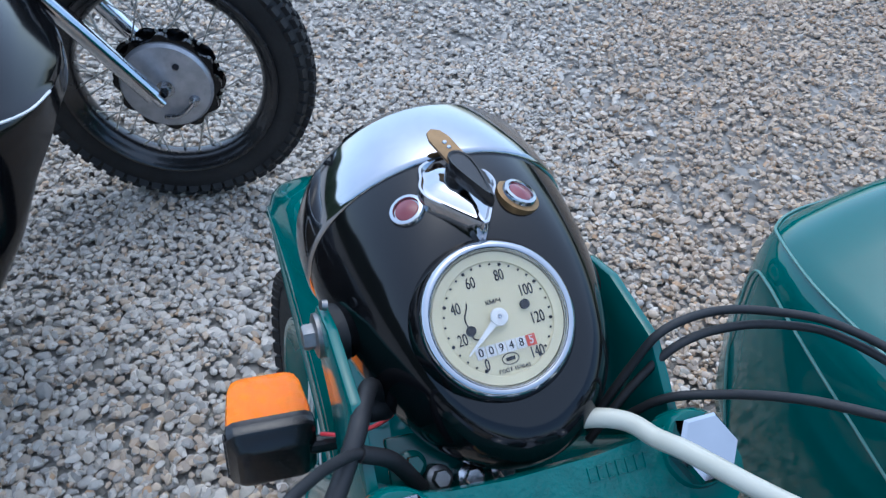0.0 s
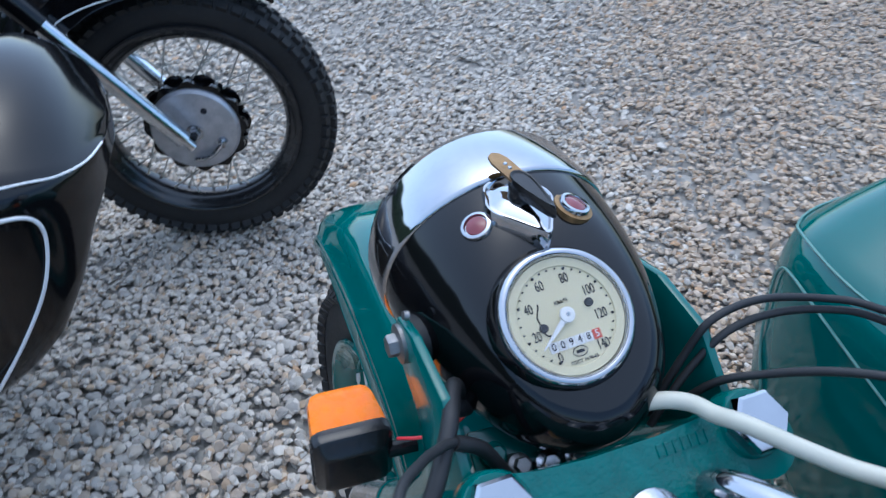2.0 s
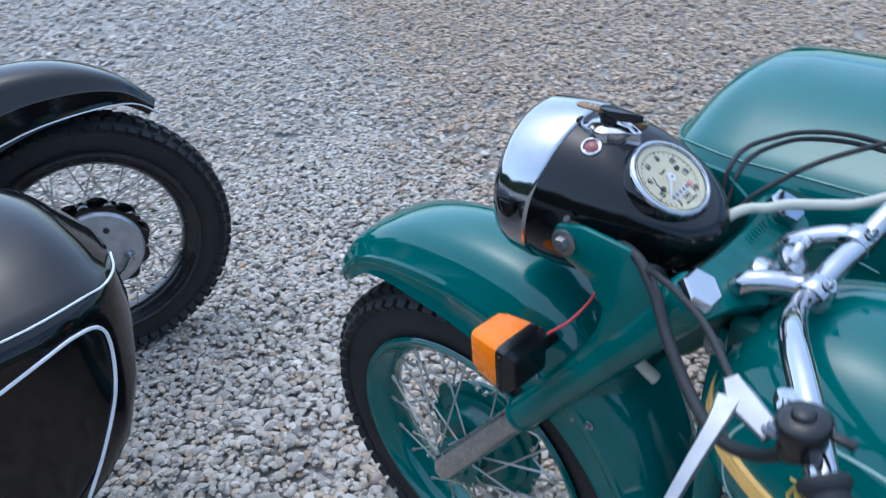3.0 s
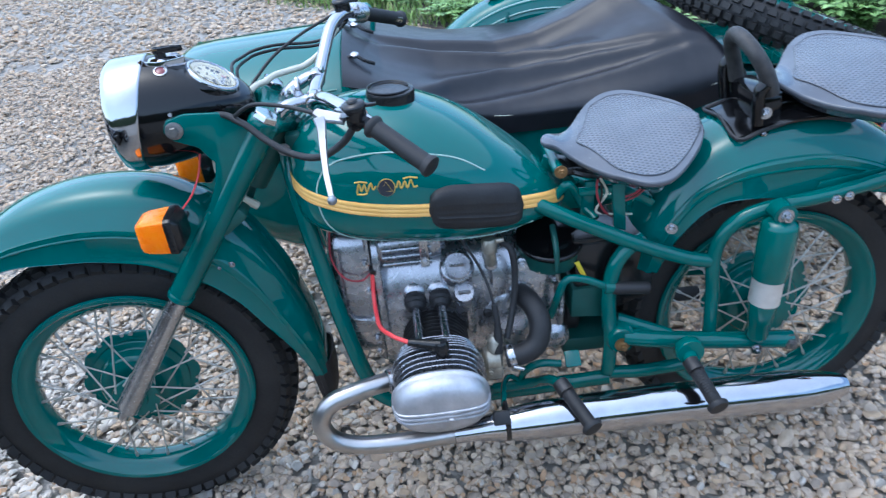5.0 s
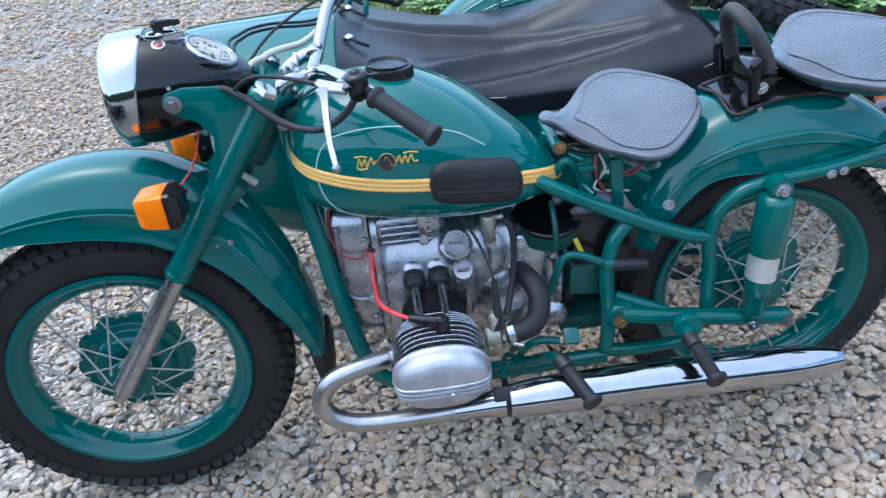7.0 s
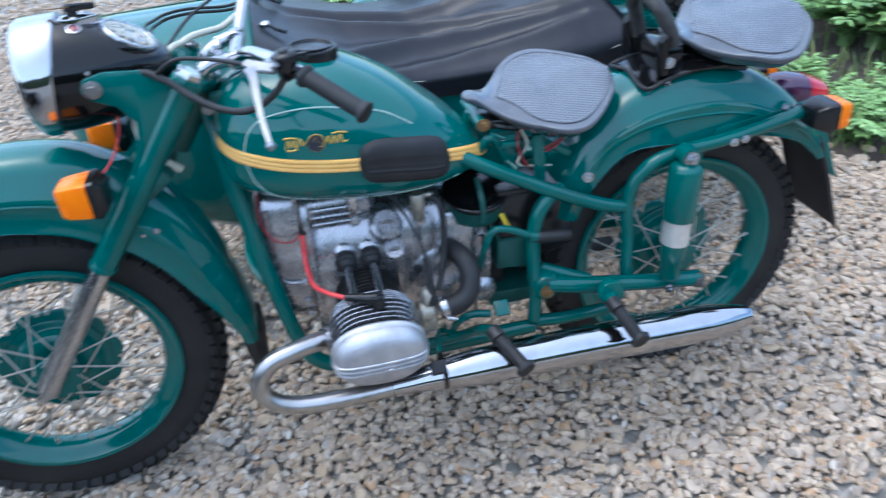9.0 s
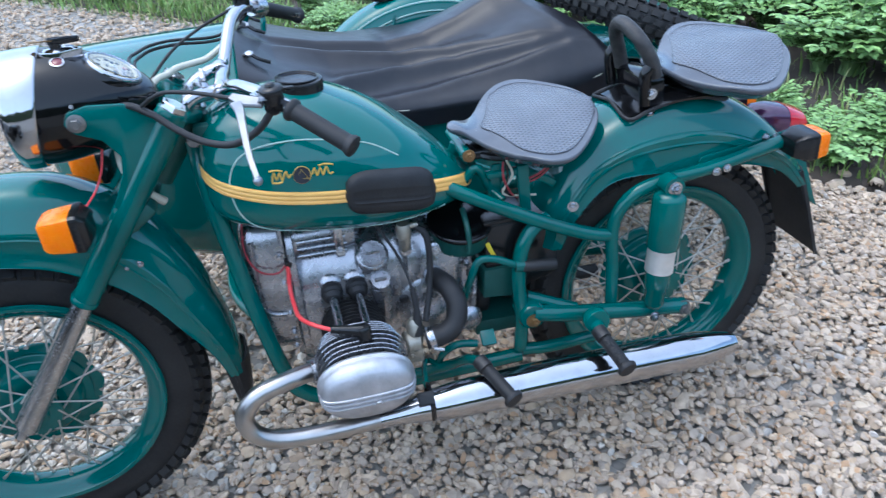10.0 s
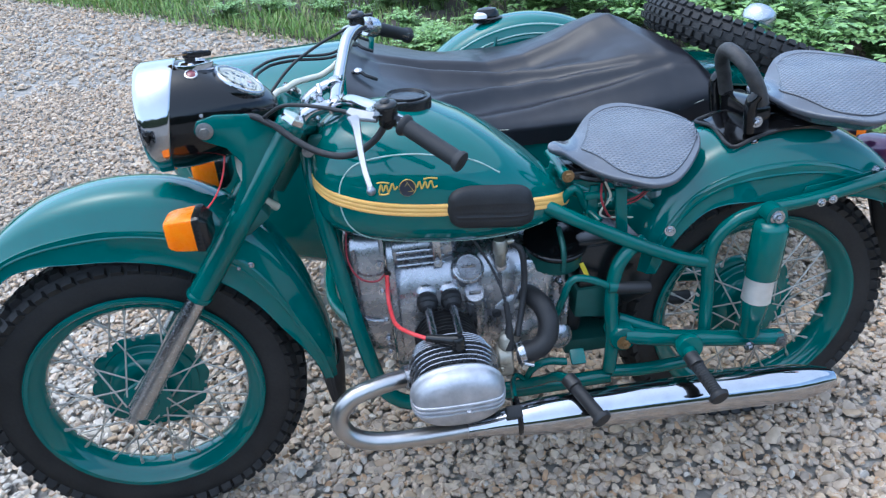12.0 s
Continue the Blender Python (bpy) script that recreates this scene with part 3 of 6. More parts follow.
def tank_band(line, half, out, ribs):
    rings = []
    for x, z in spline(line, 8):
        ring = []
        for k in range(ribs * 6 + 1):
            u = k / (ribs * 6)
            zz = z + half * (1 - 2 * u)
            ring.append((x, tank_y(x, zz) - out * (0.75 + 0.25 * abs(math.sin(math.pi * ribs * u))) * (0 if k in (0, ribs * 6) else 1), zz))
        rings.append(ring)
    return loft(rings, False, False)


STRIPE = [(-0.272, 0.826), (-0.248, 0.81), (-0.221, 0.8), (-0.168, 0.787), (-0.114, 0.778), (-0.048, 0.77), (0.05, 0.762), (0.12, 0.749), (0.191, 0.731), (0.24, 0.714), (0.266, 0.703)]
band = part("trim_band", tank_band(STRIPE, 0.0128, 0.006, 3), CREAM, moto, "ribbed cream rubber band along the tank")
part("trim_band", mirrored(tank_band(STRIPE, 0.0128, 0.006, 3)), CREAM, moto, "ribbed cream rubber band along the tank")

# headlight
HC = Vector((-0.52, 0.0, 0.972))
body = [(0.102, -0.015), (0.104, 0.015), (0.1, 0.055), (0.092, 0.095), (0.081, 0.13), (0.066, 0.162), (0.044, 0.187), (0.018, 0.201), (0.002, 0.203)]
DN, DO = Vector((0.55, -0.075, 0.83)).normalized(), Vector((-0.381, -0.014, 1.027))
dome = lathe([(float(r), float(h)) for r, h in spline(body, 4)], HC, (1, 0, 0), 64)
pressed = []
for q in dome[0]:
    over = (Vector(q) - DO).dot(DN) + 0.002
    pressed.append(tuple(Vector(q) - DN * 0.007 * math.log1p(math.exp(min(30.0, over / 0.007)))))
light = part("headlight", (pressed, dome[1]), BLACK, moto, "round headlight shell in glossy black paint", 60)
light.matrix_basis = STEER
visor = [(0.09, -0.045), (0.096, -0.05), (0.102, -0.047), (0.1062, -0.036), (0.107, -0.02), (0.1068, 0.002), (0.1055, 0.006), (0.103, 0.007)]
rim_geo = lathe(visor, HC, (1, 0, 0), 56)
part("headlight_rim", ([(x + 0.2 * (z - HC.z) * (1 if x > -0.55 else 0), y, z) for x, y, z in rim_geo[0]], rim_geo[1]), CHROME, light, "chrome headlight rim", 60)

# fork
for side in (-1, 1):
    y = 0.102 * side
    top, mid, low = Vector((-0.29, y, 0.95)), Vector((-0.54, y, 0.607)), Vector((-0.728, y, 0.345))
    d = (mid - top).normalized()
    part("fork_cover", join(tube([top, top + (mid - top) * 0.5, mid], [0.027, 0.0265, 0.0255], 20, 2), lathe([(0.0265, -0.012), (0.028, -0.008), (0.0265, 0)], mid, d, 20)), GREEN_WORN, moto)
    part("fork_slider", join(tube([mid - d * 0.02, low - d * 0.03, low - d * 0.004, low + d * 0.004], [0.0205, 0.0255, 0.0255, 0.02], 24, 4), lathe([(0.0165, 0), (0.0175, 0.003), (0.0175, 0.013), (0.015, 0.016), (0.0125, 0.016), (0.0125, 0.036), (0.008, 0.037)], low, d, 16)), STEEL, moto, "bare steel fork slider")
FE = [(-0.472, 0.965), (-0.463, 0.985), (-0.43, 0.993), (-0.37, 0.987), (-0.325, 0.95), (-0.30, 0.915), (-0.335, 0.86), (-0.40, 0.78), (-0.435, 0.80), (-0.405, 0.86), (-0.398, 0.895), (-0.42, 0.928), (-0.458, 0.946)]
ear = slab(FE, -0.112, -0.104)
part("headlight_bracket", moved(ear, STEER), GREEN_WORN, moto)
part("headlight_bracket", moved(mirrored(ear), STEER), GREEN_WORN, moto)


# headlight: lens, bezel, dial, lamps, switch
part("lens", lathe([(0.002, -0.062), (0.05, -0.06), (0.09, -0.052), (0.099, -0.046)], HC, (1, 0, 0), 40), WHITE, light, "clear headlight lens")
dial_z = DN
dial_y = (Vector((-1, 0.3, 0)) - DN * Vector((-1, 0.3, 0)).dot(DN)).normalized()
dial_x = dial_y.cross(dial_z)
DM = Matrix((dial_x, dial_y, dial_z)).transposed().to_4x4() @ Matrix.Rotation(radians(20), 4, "Z")
DM.translation = DO
part("gauge_cup", lathe([(0.057, -0.05), (0.0565, -0.016), (0.0545, -0.006), (0.0515, -0.001), (0.05, -0.002)], DO, DN, 48), BLACK, light, "", 60)
gauge = part("speedometer", lathe([(0.0505, -0.012), (0.0505, 0.001), (0.0495, 0.0035), (0.047, 0.005), (0.0445, 0.0045), (0.0432, 0.002), (0.0425, -0.002)], DO, DN, 56), CHROME, light, "round cream speedometer in a chrome bezel", 60)
part("dial", moved(lathe([(0.0428, -0.004), (0.0428, -0.0015)], (0, 0, 0), (0, 0, 1), 56), DM), DIAL, gauge, "cream dial with black figures")
part("dial_ring", moved(lathe([(0.0428, -0.0015), (0.0425, 0.0012), (0.0368, 0.0002), (0.0364, -0.0014)], (0, 0, 0), (0, 0, 1), 56), DM), CREAM_IVORY, gauge)


def flat_disc(x, y, r, z=0.0, n=14):
    return moved(lathe([(r, -0.0014), (r, z - 0.0004)], (x, y, 0), (0, 0, 1), n), DM)


def at_dial(v, r):
    """The place of a speed on the dial: 0 low on the left, 140 lower right."""
    a = radians(240 - 296 * v / 140)
    return r * math.cos(a), r * math.sin(a)


for v in range(0, 141, 5):
    part("tick", flat_disc(*at_dial(v, 0.0348), 0.0011 if v % 20 == 0 else 0.0007, 0, 10), INK, gauge)
for v, r in ((0, 0.031), (20, 0.0275), (40, 0.0275), (60, 0.0275), (80, 0.0275), (100, 0.0265), (120, 0.026), (140, 0.0325)):
    x, y = at_dial(v, r)
    lettering(str(v), 0.0084, INK, gauge, DM @ Matrix.Translation((x, y, -0.0011)) @ Matrix.Diagonal((0.78, 1.25, 1, 1)), "figure")
lettering("КМ/Ч", 0.0042, INK, gauge, DM @ Matrix.Translation((0, 0.0105, -0.0011)), "figure")
lettering("ГОСТ 1578-65", 0.0034, INK, gauge, DM @ Matrix.Translation((0.001, -0.0332, -0.0011)), "figure")
for i, c in enumerate("009485"):
    x = -0.0175 + i * 0.0068
    part("odometer_window", moved(box((x, -0.0188, -0.0009), (0.0062, 0.0072, 0.0006), 0), DM), RED_FIGURE if i == 5 else WHITE, gauge, "", 0)
    lettering(c, 0.0074, WHITE if i == 5 else INK, gauge, DM @ Matrix.Translation((x, -0.0188, -0.0004)) @ Matrix.Diagonal((0.9, 1, 1, 1)), "figure")
part("maker_mark", moved(tube([(0.0055 * math.cos(a), -0.0265 + 0.0035 * math.sin(a), -0.0009) for a in turns(14, 14)], 0.0003, 5, 2, True), DM), INK, gauge)
part("maker_mark", moved(box((0, -0.0265, -0.0009), (0.006, 0.0022, 0.0004), 0), DM), INK, gauge, "", 0)
for x, y in ((0.0195, 0.004), (-0.0195, -0.004)):
    part("stud", flat_disc(x, y, 0.0032, 0.0012), INK, gauge)
part("gear_mark", moved(tube([(-0.0195, -0.004, -0.0009), (-0.021, 0.004, -0.0009), (-0.018, 0.0105, -0.0009), (-0.0172, 0.0135, -0.0009)], 0.0005, 5), DM), INK, gauge)
part("gear_mark", moved(tube([(-0.0195, -0.004, -0.0009), (-0.019, -0.009, -0.0009), (-0.014, -0.011, -0.0009)], 0.0005, 5), DM), INK, gauge)
needle = join(moved(loft([[(0.0026, 0.002, 0.002), (-0.0026, -0.002 + 0.004, 0.002), (-0.0026, 0.002, 0.0014), (0.0026, 0.002, 0.0014)],
                          [(0.0004, -0.032, 0.002), (-0.0004, -0.032, 0.002), (-0.0004, -0.032, 0.0014), (0.0004, -0.032, 0.0014)]]), DM @ Matrix.Rotation(radians(-54), 4, "Z")),
              moved(lathe([(0.0058, 0.001), (0.0056, 0.0028), (0.004, 0.0034)], (0, 0, 0), (0, 0, 1), 24), DM))
part("needle", needle, WHITE_PLAIN, gauge, "white needle at rest near zero")
part("needle_pin", moved(lathe([(0.0016, 0.003), (0.0014, 0.0042)], (0, 0, 0), (0, 0, 1), 14), DM), STEEL, gauge)

glass = part("glass", moved(lathe([(0.0436, 0.0052), (0.0436, 0.0066)], (0, 0, 0), (0, 0, 1), 48), DM), GLASS, gauge, "clear flat glass")
glass.visible_shadow = False
for x, y, z, brown in ((-0.462, -0.05, 1.058, 0), (-0.452, 0.026, 1.0645, 1)):
    o = Vector((x, y if not brown else 0.026, z))
    w = Vector((0.012, o.y, 0.09)).normalized()
    o = o + w * (-0.0005 if brown else -0.0035)
    lamp = part("warning_lamp", lathe([(0.0125, -0.006), (0.0125, 0.003), (0.0118, 0.0045), (0.0095, 0.005), (0.0088, 0.003)], o, w, 28), CHROME, light, "small red warning lamp in a chrome ring")
    part("lens", lathe([(0.0092, 0.001), (0.008, 0.004), (0.004, 0.0052), (0.0005, 0.0056)], o, w, 24), RED_LENS, lamp)
    if brown:
        part("washer", lathe([(0.0158, -0.008), (0.0158, 0.0008), (0.0125, 0.0016)], o, w, 28), BRONZE, lamp, "worn bronze washer")

KO, KN = Vector((-0.464, -0.014, 1.069)), Vector((0.06, 0, 1)).normalized()
KM = Matrix.Translation(KO) @ Matrix.Rotation(radians(3), 4, "Y") @ Matrix.Rotation(radians(6), 4, "Z")
shield = [tuple(float(v) for v in q) for q in spline([(-0.036, 0.0), (-0.03, 0.016), (-0.016, 0.022), (-0.006, 0.0265), (0.006, 0.026), (0.02, 0.018), (0.043, 0.004), (0.046, 0.0), (0.043, -0.004), (0.02, -0.018), (0.006, -0.026), (-0.006, -0.0265), (-0.016, -0.022), (-0.03, -0.016)], 4, True)]
switch = part("ignition_switch", moved(loft([[(x * k * 0.9, y * k * 1.02, z) for x, y in shield] for k, z in ((1.0, -0.014), (1.0, 0.0005), (0.98, 0.0026), (0.92, 0.0026), (0.86, 0.0002), (0.74, 0.001), (0.6, 0.0045), (0.2, 0.006))]), KM), CHROME, light, "pointed chrome ignition switch plate", 50)
KT = KM @ Matrix.Rotation(radians(4), 4, "Z")
drop = [(-0.0145, 0.001), (-0.0135, 0.006), (-0.009, 0.0105), (0.0, 0.0122), (0.012, 0.011), (0.028, 0.0072), (0.042, 0.0035), (0.047, 0.0)]
drop = [(x * 0.86, y * 0.66) for x, y in drop]
drop = drop + [(x, -y) for x, y in reversed(drop[:-1])]
part("key", moved(join(loft([[(x * k, y * k, z) for x, y in drop] for k, z in ((0.94, 0.012), (1.0, 0.014), (1.0, 0.02), (0.93, 0.0225), (0.84, 0.0222), (0.78, 0.0212))]), lathe([(0.01, 0.0), (0.01, 0.014)], (0, 0, 0), (0, 0, 1), 20)), KT), BLACK_PLASTIC, switch, "black plastic switch lever", 40)
tongue = [(0.0, -0.0075), (-0.03, -0.0075), (-0.038, -0.005), (-0.041, 0.0), (-0.038, 0.005), (-0.03, 0.0075), (0.0, 0.0075)]
shank = part("key_shank", moved(loft([[(x, y, z) for x, y in tongue] for z in (0.0185, 0.0205)]), KT), BRONZE, switch, "worn bronze ignition key", 20)
for x in (-0.024, -0.018):
    part("rivet", moved(lathe([(0.0018, 0), (0.0014, 0.0008)], (x, 0.001, 0.0206), (0, 0, 1), 10), KT), STEEL, shank)
for side in (-1, 1):
    o = Vector((-0.452, 0.112 * side, 0.966))
    part("mounting_bolt", join(lathe([(0.016, -0.004), (0.016, 0.003), (0.013, 0.004)], o, (0, side, 0), 24), hexagon(o + Vector((0, 0.004 * side, 0)), (0, side, 0), 0.0095, 0.008)), STEEL_DULL, light, "steel bolt and washer")
    part("rubber_washer", lathe([(0.021, -0.018), (0.02, -0.004)], o, (0, side, 0), 24), RUBBER, light)
part("screw", lathe([(0.004, 0), (0.0035, 0.004)], (-0.452, -0.107, 0.994), (0, -1, 0.3), 12), STEEL_DULL, light)
part("wire_grommet", lathe([(0.01, -0.01), (0.01, 0.006), (0.007, 0.01)], (-0.4, -0.086, 0.94), (0.3, -1, 0.5), 16), RUBBER, light)

# top yoke with its cap bolts
YN, YO = Vector((0.59, 0, 0.81)).normalized(), Vector((-0.296, 0, 0.958))
YV = Vector((0.81, 0, -0.59)).normalized()
YM = Matrix.Translation(YO) @ Matrix(((YV.x, 0, YN.x, 0), (YV.y, 1, YN.y, 0), (YV.z, 0, YN.z, 0), (0, 0, 0, 1)))
outline = [(-0.022, -0.1), (-0.016, -0.07), (-0.013, -0.03), (-0.013, 0.03), (-0.016, 0.07), (-0.022, 0.1), (0.0, 0.129), (0.028, 0.115), (0.04, 0.07), (0.062, 0.03), (0.062, -0.03), (0.04, -0.07), (0.028, -0.115), (0.0, -0.129)]
GREEN_CAST = mat("green_paint_on_casting", (0.0006, 0.09, 0.078), (0.0012, 0.118, 0.103), 0.13, 0, 60, 260, 0.55, 0.1, 0.05, spec=0.45)
yoke = part("top_yoke", moved(loft([[(x * k, y * k, z) for x, y in outline] for k, z in ((0.95, -0.022), (1, -0.018), (1, -0.004), (0.96, 0.0))]), YM), GREEN_CAST, moto, "cast green steering yoke", 35)
yoke.matrix_basis = STEER
for side in (-1, 1):
    o = YM @ Vector((0.0, 0.102 * side, 0.0))
    part("fork_cap", join(lathe([(0.026, -0.02), (0.026, 0.0), (0.024, 0.003)], o, YN, 28)), GREEN_WORN, yoke)
    part("cap_bolt", hexagon(o + YN * 0.002, YN, 0.0235, 0.014), CHROME, yoke, "chrome hexagon cap bolt", 20)
for i in range(7):
    y = 0.022 + i * 0.0068
    part("cast_mark", moved(join(box((-0.002, y, 0.0), (0.0095, 0.0011, 0.0022), 0.0004), box((0.002, y + 0.0022, 0.0), (0.0011, 0.0044, 0.0022), 0.0004), box((-0.006, y + 0.0022, 0.0), (0.0011, 0.0044, 0.0022), 0.0004)), YM), GREEN_CAST, yoke)
for o, r, m in (((-0.357, -0.078, 0.92), 0.0065, GREEN_WORN), ((-0.345, -0.062, 0.916), 0.0062, STEEL_DULL), ((-0.342, -0.04, 0.914), 0.0065, STEEL), ((-0.345, -0.015, 0.91), 0.006, STEEL)):
    part("bracket_bolt", join(lathe([(r * 1.5, -0.022), (r * 1.5, 0.0), (r * 1.3, 0.001)], o, YN, 20), hexagon(Vector(o), YN, r, 0.009)), m, moto)
part("yoke_tab", box((-0.362, -0.055, 0.905), (0.05, 0.075, 0.006), 0.002, Matrix.Rotation(radians(36), 4, "Y")), GREEN_WORN, moto)
knob = YM @ Vector((0.041, 0, 0))
part("damper_knob", join(lathe([(0.024, 0), (0.024, 0.008), (0.02, 0.012), (0.012, 0.016), (0.012, 0.03), (0.017, 0.036), (0.017, 0.044), (0.006, 0.05)], knob, YN, 24),
                         *[box(knob + YN * 0.05 + Vector((0, s * 0.012, 0.012)), (0.01, 0.022, 0.014), 0.004, Matrix.Rotation(radians(-35 * s), 4, "X")) for s in (-1, 1)]), STEEL, yoke, "steering damper wing nut")
for s in (-1, 1):
    a, b = YM @ Vector((0.03, 0.05 * s - 0.0, 0.0)), Vector((-0.203, 0.018 + 0.045 * s, 0.966 + 0.008 * s))
    part("bar_clamp", join(tube([a - YN * 0.01, a + YN * 0.02, b - Vector((0.02, 0, 0.0)), b], [0.012, 0.013, 0.013, 0.015], 14, 4), lathe([(0.0165, -0.012), (0.018, -0.01), (0.018, 0.01), (0.0165, 0.012)], b, (0.03, 1, 0.2), 20),
                           bolt(b + Vector((0.012, 0, 0.014)), (0.5, 0, 0.8), 0.005)), CHROME, moto, "chrome handlebar clamp")
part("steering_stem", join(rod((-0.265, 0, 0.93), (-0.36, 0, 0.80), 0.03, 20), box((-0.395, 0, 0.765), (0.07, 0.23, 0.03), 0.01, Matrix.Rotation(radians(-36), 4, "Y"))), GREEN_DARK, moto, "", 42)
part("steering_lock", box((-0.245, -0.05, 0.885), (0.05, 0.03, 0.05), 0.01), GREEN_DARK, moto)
part("stop_bolt", bolt((-0.268, -0.09, 0.892), (0, -1, 0), 0.008), STEEL_DULL, moto)

# handlebar, grips, levers
BAR = [(-0.085, -0.275, 0.984), (-0.13, -0.215, 0.999), (-0.172, -0.15, 0.999), (-0.197, -0.075, 0.968), (-0.204, -0.03, 0.957), (-0.203, 0.018, 0.966), (-0.197, 0.065, 0.977), (-0.185, 0.12, 1.008), (-0.168, 0.175, 1.043),
       (-0.143, 0.22, 1.056), (-0.112, 0.265, 1.044), (-0.02, 0.37, 0.994)]
bar = part("handlebar", tube(BAR, 0.0126, 16, 8), CHROME, moto, "chrome tubular handlebar", 60)


def grip(a, b):
    a, b = Vector(a), Vector(b)
    L, w = (b - a).length, (b - a).normalized()
    rows = [(0.0185, 0.0), (0.0195, 0.004), (0.0185, 0.008)]
    n = 34
    for i in range(n):
        h = 0.012 + (L - 0.024) * i / n
        rows += [(0.0146, h), (0.0151, h + (L - 0.024) / n * 0.5)]
    rows += [(0.0165, L - 0.011), (0.0185, L - 0.007), (0.0185, L - 0.002), (0.016, L)]
    return lathe(rows, a, w, 24)


part("grip", grip((-0.088, -0.272, 0.985), (0.0, -0.347, 0.932)), RUBBER, bar, "black ribbed rubber grip")
part("grip", grip((-0.105, 0.274, 1.041), (-0.022, 0.372, 0.995)), RUBBER, bar, "black ribbed rubber grip")
part("throttle_sleeve", lathe([(0.021, -0.03), (0.022, -0.028), (0.022, 0.0), (0.02, 0.002)], (-0.105, 0.274, 1.041), (0.54, 0.64, -0.3), 24), STEEL, bar, "grey throttle housing")
for o in ((-0.112, -0.262, 1.013), (-0.143, 0.228, 1.076)):
    part("switch_block", join(lathe([(0.0165, -0.018), (0.0175, -0.014), (0.0175, -0.001), (0.0195, 0.001), (0.0195, 0.007), (0.017, 0.01), (0.009, 0.0115), (0.008, 0.015), (0.006, 0.0165)], o, (-0.1, -0.1, 1), 26),
                              box(Vector(o) + Vector((0.026, 0.004, 0.002)), (0.02, 0.008, 0.006), 0.002), lathe([(0.015, -0.006), (0.015, 0.006)], Vector(o) - Vector((0, 0, 0.022)), (0.7, -0.8, -0.2), 20)), BLACK_PLASTIC, bar, "black plastic switch block")
LEVER_ALLOY = mat("lever_alloy", (0.24, 0.25, 0.27), (0.32, 0.33, 0.35), 0.36, 0.85, 40, 160, 0.1)
LP, LH = Vector((-0.128, -0.272, 1.0)), Vector((-0.172, -0.254, 1.007))
BLADE = [(-0.169, -0.262, 1.004, 0.0105), (-0.1655, -0.287, 0.995, 0.0075), (-0.164, -0.322, 0.977, 0.006), (-0.161, -0.366, 0.952, 0.005), (-0.154, -0.41, 0.928, 0.0045)]


def flat_bar(rows, t):
    """A flat tapered bar: its rows (x, y, z, half width), t thick, lying in the lever's plane."""
    line = [Vector([float(v) for v in q]) for q in spline([r[:3] for r in rows], 5)]
    wide = [float(q[0]) for q in spline([(r[3],) for r in rows], 5)]
    up, rings = (Vector(BLADE[-1][:3]) - LH).cross(LP - LH).normalized(), []
    for i, (p, w) in enumerate(zip(line, wide)):
        d = (line[min(i + 1, len(line) - 1)] - line[max(i - 1, 0)]).normalized()
        side = d.cross(up).normalized()
        rings.append([p + side * w * c + up * t * e for c, e in ((-1, -0.4), (-0.8, -1), (0.8, -1), (1, -0.4), (1, 0.4), (0.8, 1), (-0.8, 1), (-1, 0.4))])
    return loft(rings)


lever = part("clutch_lever", join(flat_bar(BLADE, 0.0034), flat_bar([(*(LH + Vector((-0.004, 0.006, 0.003))), 0.007), (*(LH * 0.75 + LP * 0.25), 0.0115), (*(LH * 0.4 + LP * 0.6), 0.0105), (*LP, 0.009)], 0.0042),
                                  lathe([(0.0075 * math.sin(a), -0.0075 * math.cos(a)) for a in np.linspace(0.05, 3.09, 9)], BLADE[-1][:3], (0, 0, 1), 14), bolt(LP + Vector((0, 0, 0.004)), (0, 0.3, 1), 0.006)), LEVER_ALLOY, bar, "bright aluminium clutch lever", 35)
part("lever_perch", join(box((-0.128, -0.236, 0.998), (0.04, 0.026, 0.018), 0.006, Matrix.Rotation(radians(-50), 4, "Z")), bolt((-0.13, -0.246, 1.008), (0, 0, 1), 0.006), lathe([(0.016, -0.011), (0.017, -0.009), (0.017, 0.009), (0.016, 0.011)], (-0.112, -0.24, 0.994), (-0.55, 0.8, 0.1), 20)), STEEL, bar, "steel lever perch")
part("brake_lever", tube([(-0.13, 0.25, 1.05), (-0.17, 0.29, 1.04), (-0.175, 0.34, 1.015), (-0.15, 0.4, 0.985)], [0.01, 0.008, 0.006, 0.006], 12), ALU_BRIGHT, bar, "bright aluminium brake lever")

